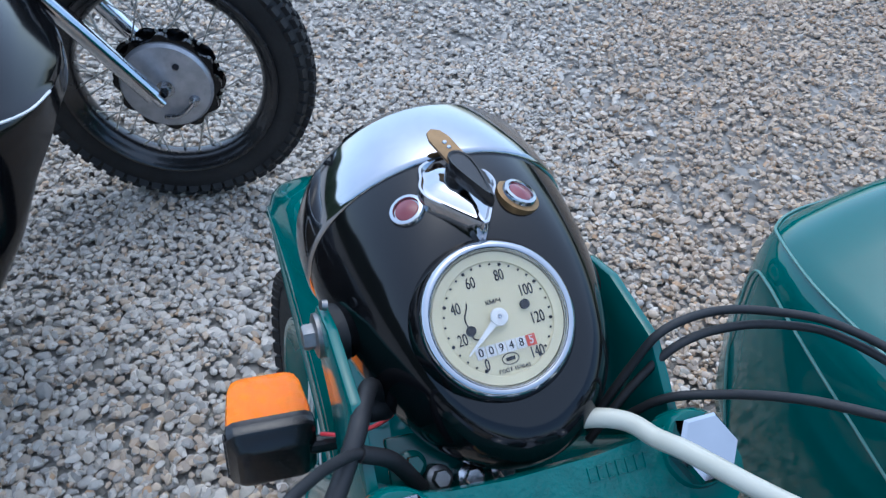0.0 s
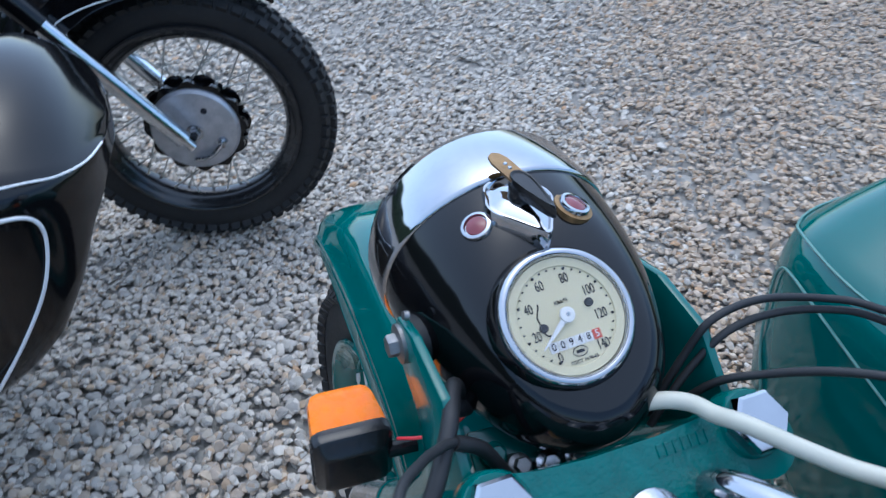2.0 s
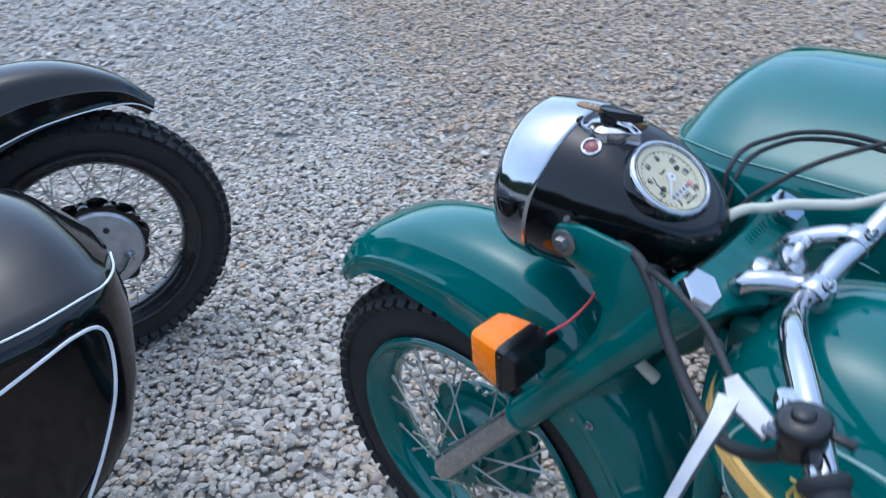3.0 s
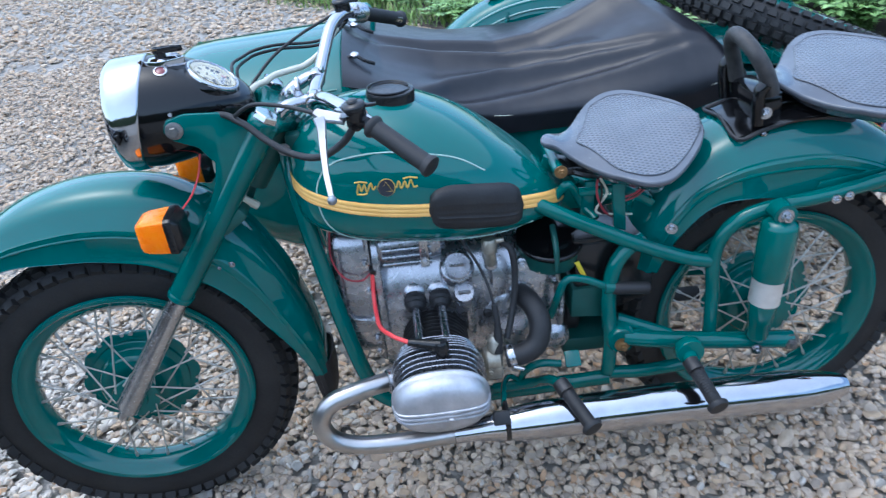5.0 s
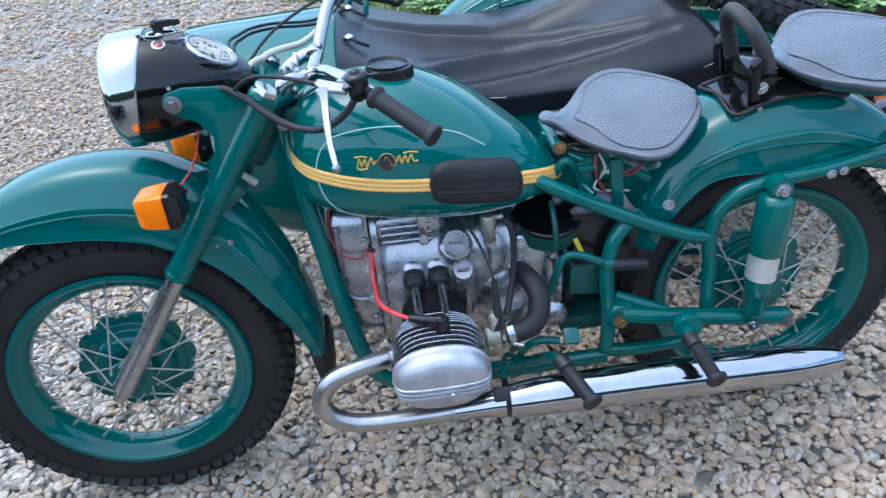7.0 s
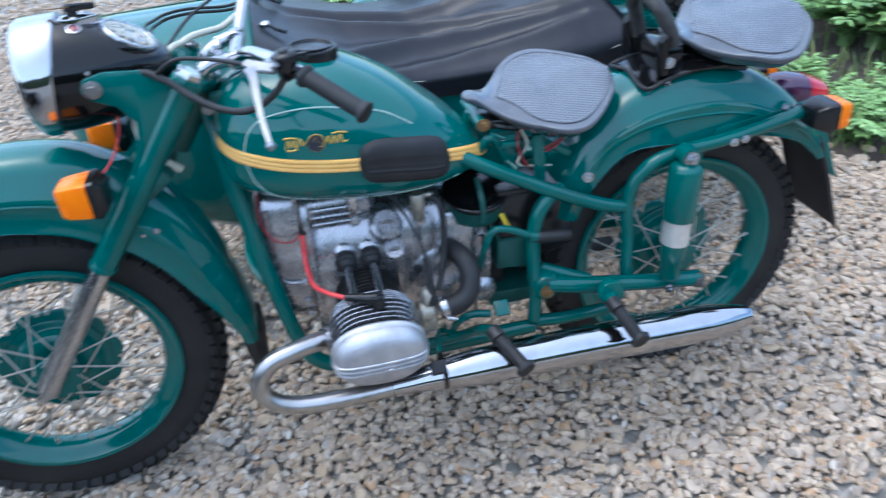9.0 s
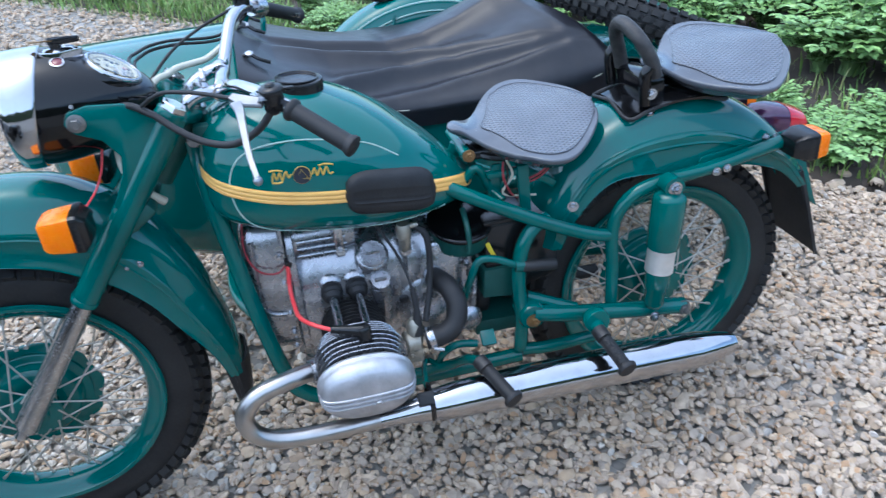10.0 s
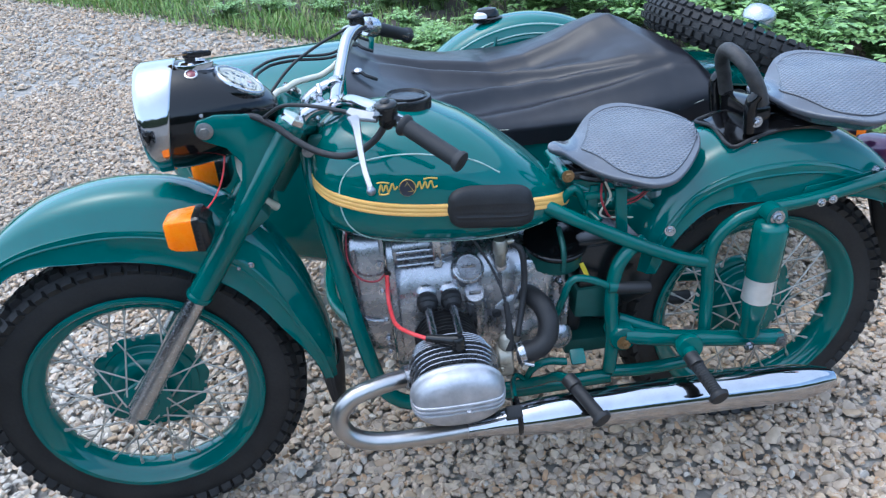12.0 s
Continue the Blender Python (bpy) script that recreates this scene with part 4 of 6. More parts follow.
# cables
CAB = {
    "control_cable": [([(-0.4, -0.086, 0.94), (-0.39, -0.1, 0.968), (-0.377, -0.107, 0.979), (-0.351, -0.118, 0.98), (-0.33, -0.13, 0.971), (-0.312, -0.142, 0.963), (-0.28, -0.168, 0.943), (-0.235, -0.2, 0.925), (-0.185, -0.235, 0.927), (-0.14, -0.255, 0.955), (-0.112, -0.262, 0.99)], 0.0062, RUBBER),
                      ([(-0.335, -0.078, 0.925), (-0.338, -0.098, 0.958), (-0.336, -0.12, 0.976), (-0.325, -0.138, 0.987), (-0.31, -0.153, 0.999), (-0.292, -0.169, 1.009), (-0.272, -0.179, 1.012), (-0.225, -0.204, 1.01), (-0.175, -0.248, 1.008)], 0.0036, RUBBER),
                      ([(-0.335, -0.078, 0.925), (-0.338, -0.098, 0.958), (-0.336, -0.12, 0.976)], 0.0056, RUBBER),
                      ([(-0.36, 0.055, 0.915), (-0.37, 0.083, 0.965), (-0.373, 0.103, 0.996), (-0.378, 0.15, 1.0), (-0.368, 0.2, 0.997), (-0.345, 0.228, 1.001), (-0.3, 0.256, 1.0), (-0.205, 0.28, 0.993), (-0.14, 0.262, 1.04)], 0.0033, RUBBER),
                      ([(-0.35, 0.052, 0.915), (-0.362, 0.085, 0.957), (-0.367, 0.117, 0.986), (-0.372, 0.165, 0.987), (-0.363, 0.208, 0.987), (-0.342, 0.232, 0.991), (-0.295, 0.258, 0.99), (-0.2, 0.276, 0.986), (-0.136, 0.258, 1.035)], 0.0033, RUBBER),
                      ([(-0.355, 0.075, 0.925), (-0.342, 0.095, 0.96), (-0.325, 0.122, 0.978), (-0.301, 0.146, 0.998), (-0.274, 0.168, 1.014), (-0.225, 0.205, 1.034), (-0.165, 0.228, 1.055)], 0.0033, RUBBER)],
    "cable_sleeve": [([(-0.348, 0.004, 0.935), (-0.338, 0.014, 0.962), (-0.329, 0.034, 0.974), (-0.318, 0.051, 0.978), (-0.302, 0.061, 0.98), (-0.284, 0.071, 0.987), (-0.253, 0.098, 0.986), (-0.228, 0.124, 0.985), (-0.192, 0.15, 1.003), (-0.158, 0.188, 1.036)], 0.0064, HOSE),
                     ([(-0.41, -0.03, 0.885), (-0.405, -0.06, 0.85), (-0.385, -0.075, 0.81), (-0.35, -0.06, 0.77)], 0.0085, HOSE)],
    "indicator_wire": [([(-0.475, -0.12, 0.81), (-0.455, -0.1, 0.83), (-0.44, -0.075, 0.86), (-0.43, -0.06, 0.9)], 0.0018, RED_WIRE)],
}
for name, rows in CAB.items():
    for pts, r, m in rows:
        part(name, tube(pts, r, 10, 7), m, moto)


# indicators
def indicator(x, y, z, back, high=0.039, deep=1.0, out=1.0):
    """A tapered orange lens on a black base; back: which way the lens faces along x; deep, out: lengths of base and lens."""
    corner = [(-1, -0.72), (-1, 0.72), (-0.95, 0.88), (-0.8, 0.98), (-0.6, 1), (0.6, 1), (0.8, 0.98), (0.95, 0.88), (1, 0.72), (1, -0.72), (0.95, -0.88), (0.8, -0.98), (0.6, -1), (-0.6, -1), (-0.8, -0.98), (-0.95, -0.88)]
    ring = lambda k, h, d: [(x + back * d * (deep if d < 0 else out), y + sy * k * 0.0365, z + sz * h * high) for sy, sz in corner]
    base = part("indicator", join(loft([ring(0.72, 0.6, -0.023), ring(0.82, 0.72, -0.021), ring(0.93, 0.9, -0.014), ring(1.02, 1.02, -0.011), ring(1.05, 1.05, -0.008), ring(1.05, 1.05, -0.002), ring(0.98, 0.98, 0.0)]), rod((x - back * 0.009, y, z), (x - back * 0.009, y * 0.62, z), 0.008)), BLACK_PLASTIC, moto, "block indicator lamp with orange lens", 24)
    part("lens", loft([ring(1.0, 1.0, 0.001), ring(0.99, 0.99, 0.014), ring(0.9, 0.92, 0.044), ring(0.8, 0.83, 0.054), ring(0.68, 0.72, 0.058)]), ORANGE, base, "orange ribbed plastic lens", 28)
    for k in range(7):
        part("notch", box((x - back * 0.0045, y - 0.0387, z + (k - 3) * high * 0.25), (0.006, 0.002, high * 0.13), 0.0008), BLACK_PLASTIC, base)
    part("gasket", loft([ring(1.035, 1.035, -0.001), ring(1.035, 1.035, 0.003)]), BLACK_PLASTIC, base, "", 35)
    return base


for s in (-1, 1):
    indicator(-0.488, 0.155 * s - 0.007, 0.791, -1, 0.035)
    indicator(0.998, 0.135 * s - 0.015, 0.702, 1, 0.03, 2.2, 0.6)

# ---- engine ----
def rounded(outline, y0, y1, r=0.012):
    return slab(outline, y0, y1, r)


def casting(profile, rows):
    """A rounded casting: a half section (y, z) mirrored about y = 0 and drawn along x; rows (x, scale of y, z of the floor, scale of z)."""
    fine = [tuple(float(v) for v in q) for q in spline(profile, 4)]
    rings = []
    for x, ky, z0, kz in rows:
        half = [(x, -y * ky, z0 + (z - z0) * kz) for y, z in fine]
        rings.append(half + [(px, -py, pz) for px, py, pz in reversed(half[1:-1])])
    return loft(rings)


CRANK = [(0.0, 0.335), (0.06, 0.336), (0.086, 0.352), (0.096, 0.4), (0.099, 0.46), (0.097, 0.515), (0.088, 0.555), (0.07, 0.592), (0.042, 0.615), (0.0, 0.624)]
BOX = [(0.0, 0.332), (0.062, 0.334), (0.088, 0.356), (0.097, 0.41), (0.1, 0.48), (0.095, 0.54), (0.08, 0.585), (0.055, 0.615), (0.025, 0.63), (0.0, 0.634)]
block = part("engine_block", join(casting(CRANK, [(-0.145, 0.96, 0.46, 0.97), (-0.138, 1, 0.46, 1), (-0.06, 1, 0.46, 1), (0.03, 1, 0.46, 0.99), (0.058, 0.98, 0.46, 0.97)]),
                                  casting(BOX, [(0.05, 0.96, 0.48, 0.96), (0.058, 1.0, 0.48, 1), (0.09, 1.0, 0.48, 1), (0.13, 0.99, 0.47, 0.97), (0.17, 0.96, 0.46, 0.9), (0.2, 0.9, 0.45, 0.8)]),
                                  lathe([(0.075, -0.01), (0.072, 0.012), (0.06, 0.02), (0.03, 0.023)], (0.13, -0.085, 0.445), (0, -1, 0.05), 32)), ALU, moto, "grey cast aluminium engine block", 40)
COVER = [(0.0, 0.378), (0.05, 0.38), (0.076, 0.4), (0.084, 0.46), (0.085, 0.56), (0.08, 0.63), (0.066, 0.672), (0.035, 0.69), (0.0, 0.693)]
cover = part("front_cover", join(casting(COVER, [(-0.232, 0.82, 0.53, 0.92), (-0.227, 0.92, 0.53, 0.97), (-0.218, 0.98, 0.53, 1), (-0.2, 1, 0.53, 1), (-0.152, 1.02, 0.53, 1)]),
                                 tube([(-0.212, -0.084, 0.66), (-0.213, -0.088, 0.56), (-0.21, -0.088, 0.505), (-0.195, -0.088, 0.488), (-0.165, -0.088, 0.482)], 0.0042, 8)), ALU, moto, "cast front engine cover", 40)
part("gasket", slab([(-0.157, 0.37), (-0.157, 0.685), (-0.147, 0.69), (-0.147, 0.36)], -0.079, 0.079, 0.002), ALU, cover)
part("flange", casting([(0.0, 0.35), (0.06, 0.352), (0.09, 0.37), (0.101, 0.42), (0.103, 0.5), (0.1, 0.58), (0.088, 0.64), (0.06, 0.672), (0.0, 0.682)], [(-0.144, 0.98, 0.5, 0.99), (-0.142, 1, 0.5, 1), (-0.13, 1, 0.5, 1), (-0.128, 0.98, 0.5, 0.99)]), ALU, cover)
for z in (0.395, 0.43, 0.48, 0.555, 0.62):
    part("cover_bolt", bolt((-0.16, -0.086, z), (0, -1, 0), 0.006), STEEL, cover)
part("generator", lathe([(0.045, 0), (0.052, 0.006), (0.052, 0.13), (0.046, 0.14), (0.02, 0.146)], (-0.125, 0, 0.645), (1, 0, 0), 36), ALU, moto, "cylindrical aluminium generator", 50)
for k in range(3):
    part("casting_rib", tube([(-0.122, -0.066 - 0.006 * k, 0.634 - 0.013 * k), (-0.06, -0.068 - 0.006 * k, 0.634 - 0.013 * k), (-0.02, -0.064 - 0.006 * k, 0.63 - 0.013 * k)], 0.0042, 8, 3), ALU, block)
part("upper_case", casting([(0.0, 0.59), (0.06, 0.6), (0.066, 0.625), (0.06, 0.65), (0.04, 0.664), (0.0, 0.668)], [(-0.13, 1, 0.62, 1), (-0.03, 1, 0.62, 1), (0.0, 0.9, 0.62, 0.9)]), ALU, block)
part("strap", join(box((-0.035, -0.079, 0.635), (0.018, 0.006, 0.085), 0.002), bolt((-0.035, -0.083, 0.605), (0, -1, 0.2), 0.006)), STEEL, moto)
fa = Vector((0.1, -0.7, 0.7)).normalized()
part("filler_cap", join(lathe([(0.038, -0.05), (0.036, -0.004), (0.033, 0.0), (0.03, 0.001), (0.03, 0.007), (0.027, 0.0095), (0.02, 0.0085), (0.002, 0.0085)], (0.029, -0.088, 0.588), fa, 32), box(Vector((0.029, -0.088, 0.588)) + fa * 0.0095, (0.034, 0.004, 0.005), 0.001)), ALU, block, "round slotted filler cap")
pa = Vector((0.0, -0.62, 0.78)).normalized()
part("oil_plug", join(tube([(0.045, -0.072, 0.4), (0.043, -0.086, 0.46), (0.039, -0.094, 0.515)], [0.02, 0.023, 0.025], 18), lathe([(0.0235, -0.012), (0.0235, 0.007), (0.02, 0.011)], (0.038, -0.098, 0.524), pa, 24), box(Vector((0.038, -0.098, 0.524)) + pa * 0.013, (0.026, 0.006, 0.007), 0.0015)), ALU, block, "slotted oil plug on its boss")
# cast shapes on the crankcase and gearbox
part("case_seam", tube([(0.096, -0.09, 0.6), (0.098, -0.0925, 0.5), (0.097, -0.0925, 0.42), (0.095, -0.09, 0.345)], 0.0045, 8, 4), ALU, block)
for x, z in ((0.1, 0.585), (0.105, 0.43), (0.1, 0.36), (0.185, 0.43), (0.155, 0.385)):
    part("boss", lathe([(0.015, -0.01), (0.014, 0.006), (0.011, 0.01)], (x, -0.088, z), (0, -1, 0.05), 18), ALU, block)
    part("case_bolt", bolt((x, -0.097, z), (0, -1, 0.05), 0.0055), STEEL, block)
part("gearbox_end", join(slab([(0.15, 0.345), (0.205, 0.34), (0.24, 0.362), (0.252, 0.42), (0.252, 0.5), (0.238, 0.545), (0.205, 0.575), (0.16, 0.59), (0.13, 0.56)], -0.086, 0.086, 0.014), lathe([(0.045, -0.01), (0.042, 0.004), (0.036, 0.012), (0.03, 0.013)], (0.15, -0.082, 0.5), (0, -1, 0.1), 30),
                           lathe([(0.034, -0.01), (0.032, 0.006), (0.02, 0.016), (0.002, 0.02)], (0.228, -0.082, 0.375), (0, -1, 0.05), 24), tube([(0.235, -0.086, 0.54), (0.245, -0.088, 0.48), (0.24, -0.088, 0.41)], [0.006, 0.009, 0.007], 10)), ALU, block, "cast gearbox end case", 40)
for x, z in ((0.2, 0.555), (0.232, 0.525), (0.243, 0.45), (0.215, 0.355), (0.175, 0.36)):
    part("case_bolt", bolt((x, -0.09, z), (0, -1, 0.05), 0.006), STEEL, block)
part("rubber_plug", lathe([(0.011, 0), (0.0105, 0.008), (0.007, 0.012)], (0.084, -0.098, 0.472), (0, -1, 0.05), 20), RUBBER, block, "black rubber plug")
part("gearbox_bolt", bolt((0.21, -0.095, 0.38), (0, -1, 0), 0.009), STEEL, block)
part("gearbox_bolt", bolt((0.165, -0.09, 0.57), (0, -1, 0.2), 0.006), STEEL, block)


def barrel(s):
    """One flat cylinder with its fins, head, tubes and cover, on the side s of the engine."""
    cx, cz = -0.034, 0.43
    base = part("cylinder", lathe([(0.062, 0.08), (0.055, 0.09), (0.052, 0.205)], (cx, 0, cz), (0, s, 0), 36), ALU, moto, "finned horizontal engine cylinder")
    for k in range(7):
        y = s * (0.105 + k * 0.0125)
        part("cooling_fin", lathe([(0.048, -0.0012), (0.07, -0.001), (0.07, 0.001), (0.048, 0.0012)], (cx, y, cz), (0, s, 0), 36), STEEL_BLACK, base)
    oval = lambda hx, hz, n=44, e=0.74: [(cx - 0.002 + hx * math.copysign(abs(math.cos(a)) ** e, math.cos(a)), cz + hz * math.copysign(abs(math.sin(a)) ** e, math.sin(a))) for a in turns(n, n)]
    head = part("cylinder_head", loft([[(x, s * y, z) for x, z in oval(hx, hz)] for hx, hz, y in ((0.055, 0.045, 0.195), (0.066, 0.048, 0.2), (0.066, 0.048, 0.3))]), ALU, moto, "finned aluminium cylinder head", 50)
    for k in range(9):
        y = 0.2 + k * 0.0115
        grow = 0.0028 * (4 - abs(k - 4))
        part("cooling_fin", loft([[(x, s * yy, z) for x, z in oval(hx, hz)] for hx, hz, yy in ((0.06, 0.044, y - 0.0022), (0.083 + grow, 0.07 + grow, y - 0.0012), (0.084 + grow, 0.071 + grow, y), (0.083 + grow, 0.07 + grow, y + 0.0012), (0.06, 0.044, y + 0.0022))]), ALU, head, "", 40)
    part("gasket", loft([[(x, s * y, z) for x, z in oval(0.094, 0.0665, e=0.84)] for y in (0.2995, 0.3035)]), BLACK_PLASTIC, head)
    rows = [(0.095, 0.068, 0.3035), (0.0962, 0.069, 0.305), (0.0962, 0.069, 0.309), (0.094, 0.0665, 0.312), (0.0925, 0.065, 0.32), (0.0895, 0.062, 0.33), (0.084, 0.0565, 0.338), (0.073, 0.047, 0.3445), (0.052, 0.032, 0.348), (0.025, 0.015, 0.3495), (0.004, 0.003, 0.35)]
    cov = part("valve_cover", loft([[(x, s * y, z) for x, z in oval(hx, hz, e=0.84)] for hx, hz, y in rows]), ALU_BRIGHT, moto, "oval aluminium valve cover", 34)
    for dz in (0.001, -0.009, -0.019):
        reach = [(hx * (1 - (abs(dz) / hz) ** (2 / 0.84)) ** 0.42, y) for hx, hz, y in rows[3:] if hz > abs(dz) + 0.004]
        line = [(cx - 0.002 - x, s * (y + 0.0004), cz + dz) for x, y in reach] + [(cx - 0.002 + x, s * (y + 0.0004), cz + dz) for x, y in reversed(reach)]
        part("rib", tube(line, 0.0027, 8, 3), ALU_BRIGHT, cov)
    part("cover_nut", join(lathe([(0.014, 0), (0.014, 0.012), (0.008, 0.014)], (cx + 0.013, s * 0.336, cz - 0.014), (0, s, -0.3), 20), hexagon((cx + 0.013, s * 0.346, cz - 0.017), (0, s, -0.3), 0.007, 0.008)), ALU_BRIGHT, cov)
    for x in (-0.067, -0.014):
        part("pushrod_boot", lathe([(0.024, -0.012), (0.0235, 0.002), (0.018, 0.007), (0.0205, 0.012), (0.014, 0.02)], (x, s * 0.099, 0.5185), (0, s, -0.25), 24), RUBBER, base, "black rubber pushrod seal")
        part("pushrod_tube", rod((x, s * 0.09, 0.52), (x + 0.002, s * 0.2, 0.492), 0.0095, 16), STEEL, base, "bare steel pushrod tube")
        part("boss", lathe([(0.036, -0.05), (0.034, -0.01), (0.031, 0.004), (0.024, 0.011)], (x, s * 0.082, 0.527), (0, s, -0.22), 28), ALU, base)
    return base


STEEL_BLACK = mat("blackened_iron", (0.03, 0.03, 0.032), (0.07, 0.068, 0.066), 0.5, 0.6, 40, 200, 0.2)
barrel(-1)
barrel(1)
part("plug_cap", join(tube([(-0.085, -0.25, 0.532), (-0.055, -0.258, 0.529), (-0.025, -0.263, 0.524)], [0.0075, 0.0095, 0.0135], 14), lathe([(0.013, -0.006), (0.0155, 0.0), (0.0145, 0.022), (0.011, 0.036)], (-0.024, -0.263, 0.527), (0.05, -0.15, -1), 16)), BLACK_PLASTIC, moto, "black spark plug cap")
part("ignition_lead", tube([(-0.146, -0.095, 0.6), (-0.15, -0.105, 0.555), (-0.148, -0.135, 0.535), (-0.14, -0.185, 0.53), (-0.115, -0.225, 0.532), (-0.08, -0.251, 0.529)], 0.0045, 10, 7), RED_WIRE, moto, "bright red spark plug lead")
part("lead_grommet", lathe([(0.008, 0), (0.007, 0.008)], (-0.144, -0.09, 0.603), (0, -1, 0), 16), BLACK_PLASTIC, moto)
part("ignition_wire", tube([(-0.145, -0.09, 0.605), (-0.17, -0.1, 0.59), (-0.205, -0.095, 0.6), (-0.225, -0.08, 0.64), (-0.22, -0.06, 0.70)], 0.0022, 8), RED_DARK, moto)

# exhaust
port = (-0.115, -0.235, 0.432)
part("exhaust_pipe", tube([port, (-0.15, -0.247, 0.437), (-0.2, -0.264, 0.438), (-0.25, -0.277, 0.428), (-0.278, -0.285, 0.39), (-0.263, -0.29, 0.348), (-0.215, -0.291, 0.323), (-0.12, -0.288, 0.313), (0.03, -0.278, 0.309)], 0.019, 20, 8), CHROME_WORN, moto, "bent chrome exhaust pipe", 60)
part("exhaust_collar", lathe([(0.022, -0.004), (0.026, 0), (0.026, 0.022), (0.021, 0.026)], port, (-1, -0.25, 0), 28), ALU, moto)
MUF = [(-0.02, -0.281, 0.311), (0.02, -0.279, 0.31), (0.06, -0.276, 0.31), (0.12, -0.273, 0.309), (0.2, -0.27, 0.308), (0.4, -0.266, 0.303), (0.58, -0.263, 0.296), (0.68, -0.262, 0.292), (0.735, -0.261, 0.289), (0.782, -0.26, 0.287), (0.802, -0.26, 0.286)]
part("muffler", tube(MUF, [0.0215, 0.0225, 0.028, 0.036, 0.0405, 0.042, 0.042, 0.0415, 0.0375, 0.028, 0.022], 30, 6), CHROME, moto, "long tapered chrome muffler", 60)
part("muffler_end", rod((0.78, -0.26, 0.287), (0.8026, -0.26, 0.286), 0.018, 20), BLACK_PLASTIC, moto)
part("muffler_clamp", tube([(0.037 * math.cos(a) * 0.0 + 0.09, -0.273 + 0.036 * math.cos(a), 0.3205 + 0.036 * math.sin(a)) for a in turns(20, 20)], 0.006, 6, 2, True), BLACK_PLASTIC, moto)
part("heat_pad", box((0.078, -0.298, 0.352), (0.034, 0.028, 0.012), 0.004, Matrix.Rotation(radians(48), 4, "X")), RUBBER, moto, "ribbed black rubber pedal pad")

# carburettor, intake hose, cables
carb = part("carburettor", join(lathe([(0.022, 0), (0.026, 0.004), (0.026, 0.03), (0.02, 0.034)], (0.06, -0.2, 0.425), (1, 0.1, -0.05), 20), box((0.078, -0.205, 0.405), (0.038, 0.035, 0.04), 0.008), lathe([(0.017, 0), (0.017, 0.05), (0.01, 0.06)], (0.082, -0.2, 0.42), (0.1, 0.1, 1), 18),
                                bolt((0.07, -0.224, 0.41), (0, -1, 0), 0.006), rod((0.05, -0.21, 0.435), (0.05, -0.225, 0.425), 0.006, 8)), ALU_WARM, moto, "weathered alloy carburettor")
part("intake_hose", tube([(0.15, -0.07, 0.5), (0.158, -0.11, 0.512), (0.175, -0.148, 0.507), (0.183, -0.178, 0.482), (0.172, -0.196, 0.45), (0.146, -0.202, 0.432), (0.106, -0.2, 0.425)], 0.0225, 18, 7), RUBBER, moto, "thick black rubber intake hose", 60)
for o, w in (((0.118, -0.2, 0.427), (-1, 0, -0.2)), ((0.154, -0.097, 0.509), (0.25, -0.9, 0.25))):
    part("hose_clamp", join(lathe([(0.0242, -0.007), (0.0246, -0.006), (0.0246, 0.006), (0.0242, 0.007)], o, w, 24), rod(Vector(o) + Vector((0, -0.024, -0.012)), Vector(o) + Vector((0.02, -0.03, -0.016)), 0.004, 8)), STEEL, moto, "steel hose clamp")
part("throttle_cable", tube([(0.02, -0.09, 0.70), (0.045, -0.115, 0.66), (0.072, -0.135, 0.61), (0.088, -0.165, 0.565), (0.092, -0.185, 0.53)], 0.003, 8), RUBBER, moto)
part("cable_boot", tube([(0.092, -0.18, 0.545), (0.094, -0.195, 0.5), (0.092, -0.2, 0.475), (0.088, -0.205, 0.445)], [0.006, 0.007, 0.01, 0.012], 12), RUBBER, moto)
part("fuel_hose", tube([(0.118, -0.1, 0.645), (0.14, -0.12, 0.63), (0.143, -0.13, 0.57), (0.132, -0.15, 0.51), (0.112, -0.185, 0.46)], 0.007, 10, 7), RUBBER, moto, "black fuel hose")
part("fuel_tap", join(lathe([(0.013, 0), (0.016, 0.006), (0.016, 0.03), (0.01, 0.036)], (0.098, -0.105, 0.655), (0, 0, -1), 18), rod((0.085, -0.105, 0.648), (0.128, -0.105, 0.648), 0.0065, 10), lathe([(0.013, 0), (0.0125, 0.025), (0.008, 0.03)], (0.098, -0.105, 0.622), (0, 0, -1), 8)), ALU_WARM, moto, "grey alloy fuel tap")
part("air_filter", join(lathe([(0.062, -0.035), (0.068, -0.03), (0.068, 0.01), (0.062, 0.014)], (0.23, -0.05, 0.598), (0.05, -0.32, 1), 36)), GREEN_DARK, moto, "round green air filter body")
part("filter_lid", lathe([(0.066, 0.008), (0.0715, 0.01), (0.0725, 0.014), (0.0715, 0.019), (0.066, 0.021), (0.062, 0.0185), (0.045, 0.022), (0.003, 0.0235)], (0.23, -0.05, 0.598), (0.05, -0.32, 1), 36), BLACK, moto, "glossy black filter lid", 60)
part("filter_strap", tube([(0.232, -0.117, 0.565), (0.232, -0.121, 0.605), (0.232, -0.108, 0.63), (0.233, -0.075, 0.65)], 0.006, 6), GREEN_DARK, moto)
battery = part("battery", box((0.325, -0.02, 0.52), (0.1, 0.14, 0.17), 0.006), BLACK_PLASTIC, moto, "black battery box with yellow label")
part("battery_lid", box((0.325, -0.02, 0.61), (0.104, 0.144, 0.012), 0.004), BLACK_PLASTIC, battery)
part("label", box((0.287, -0.0915, 0.545), (0.01, 0.002, 0.042), 0.0008, Matrix.Rotation(radians(-22), 4, "Y")), YELLOW, battery, "narrow yellow label")

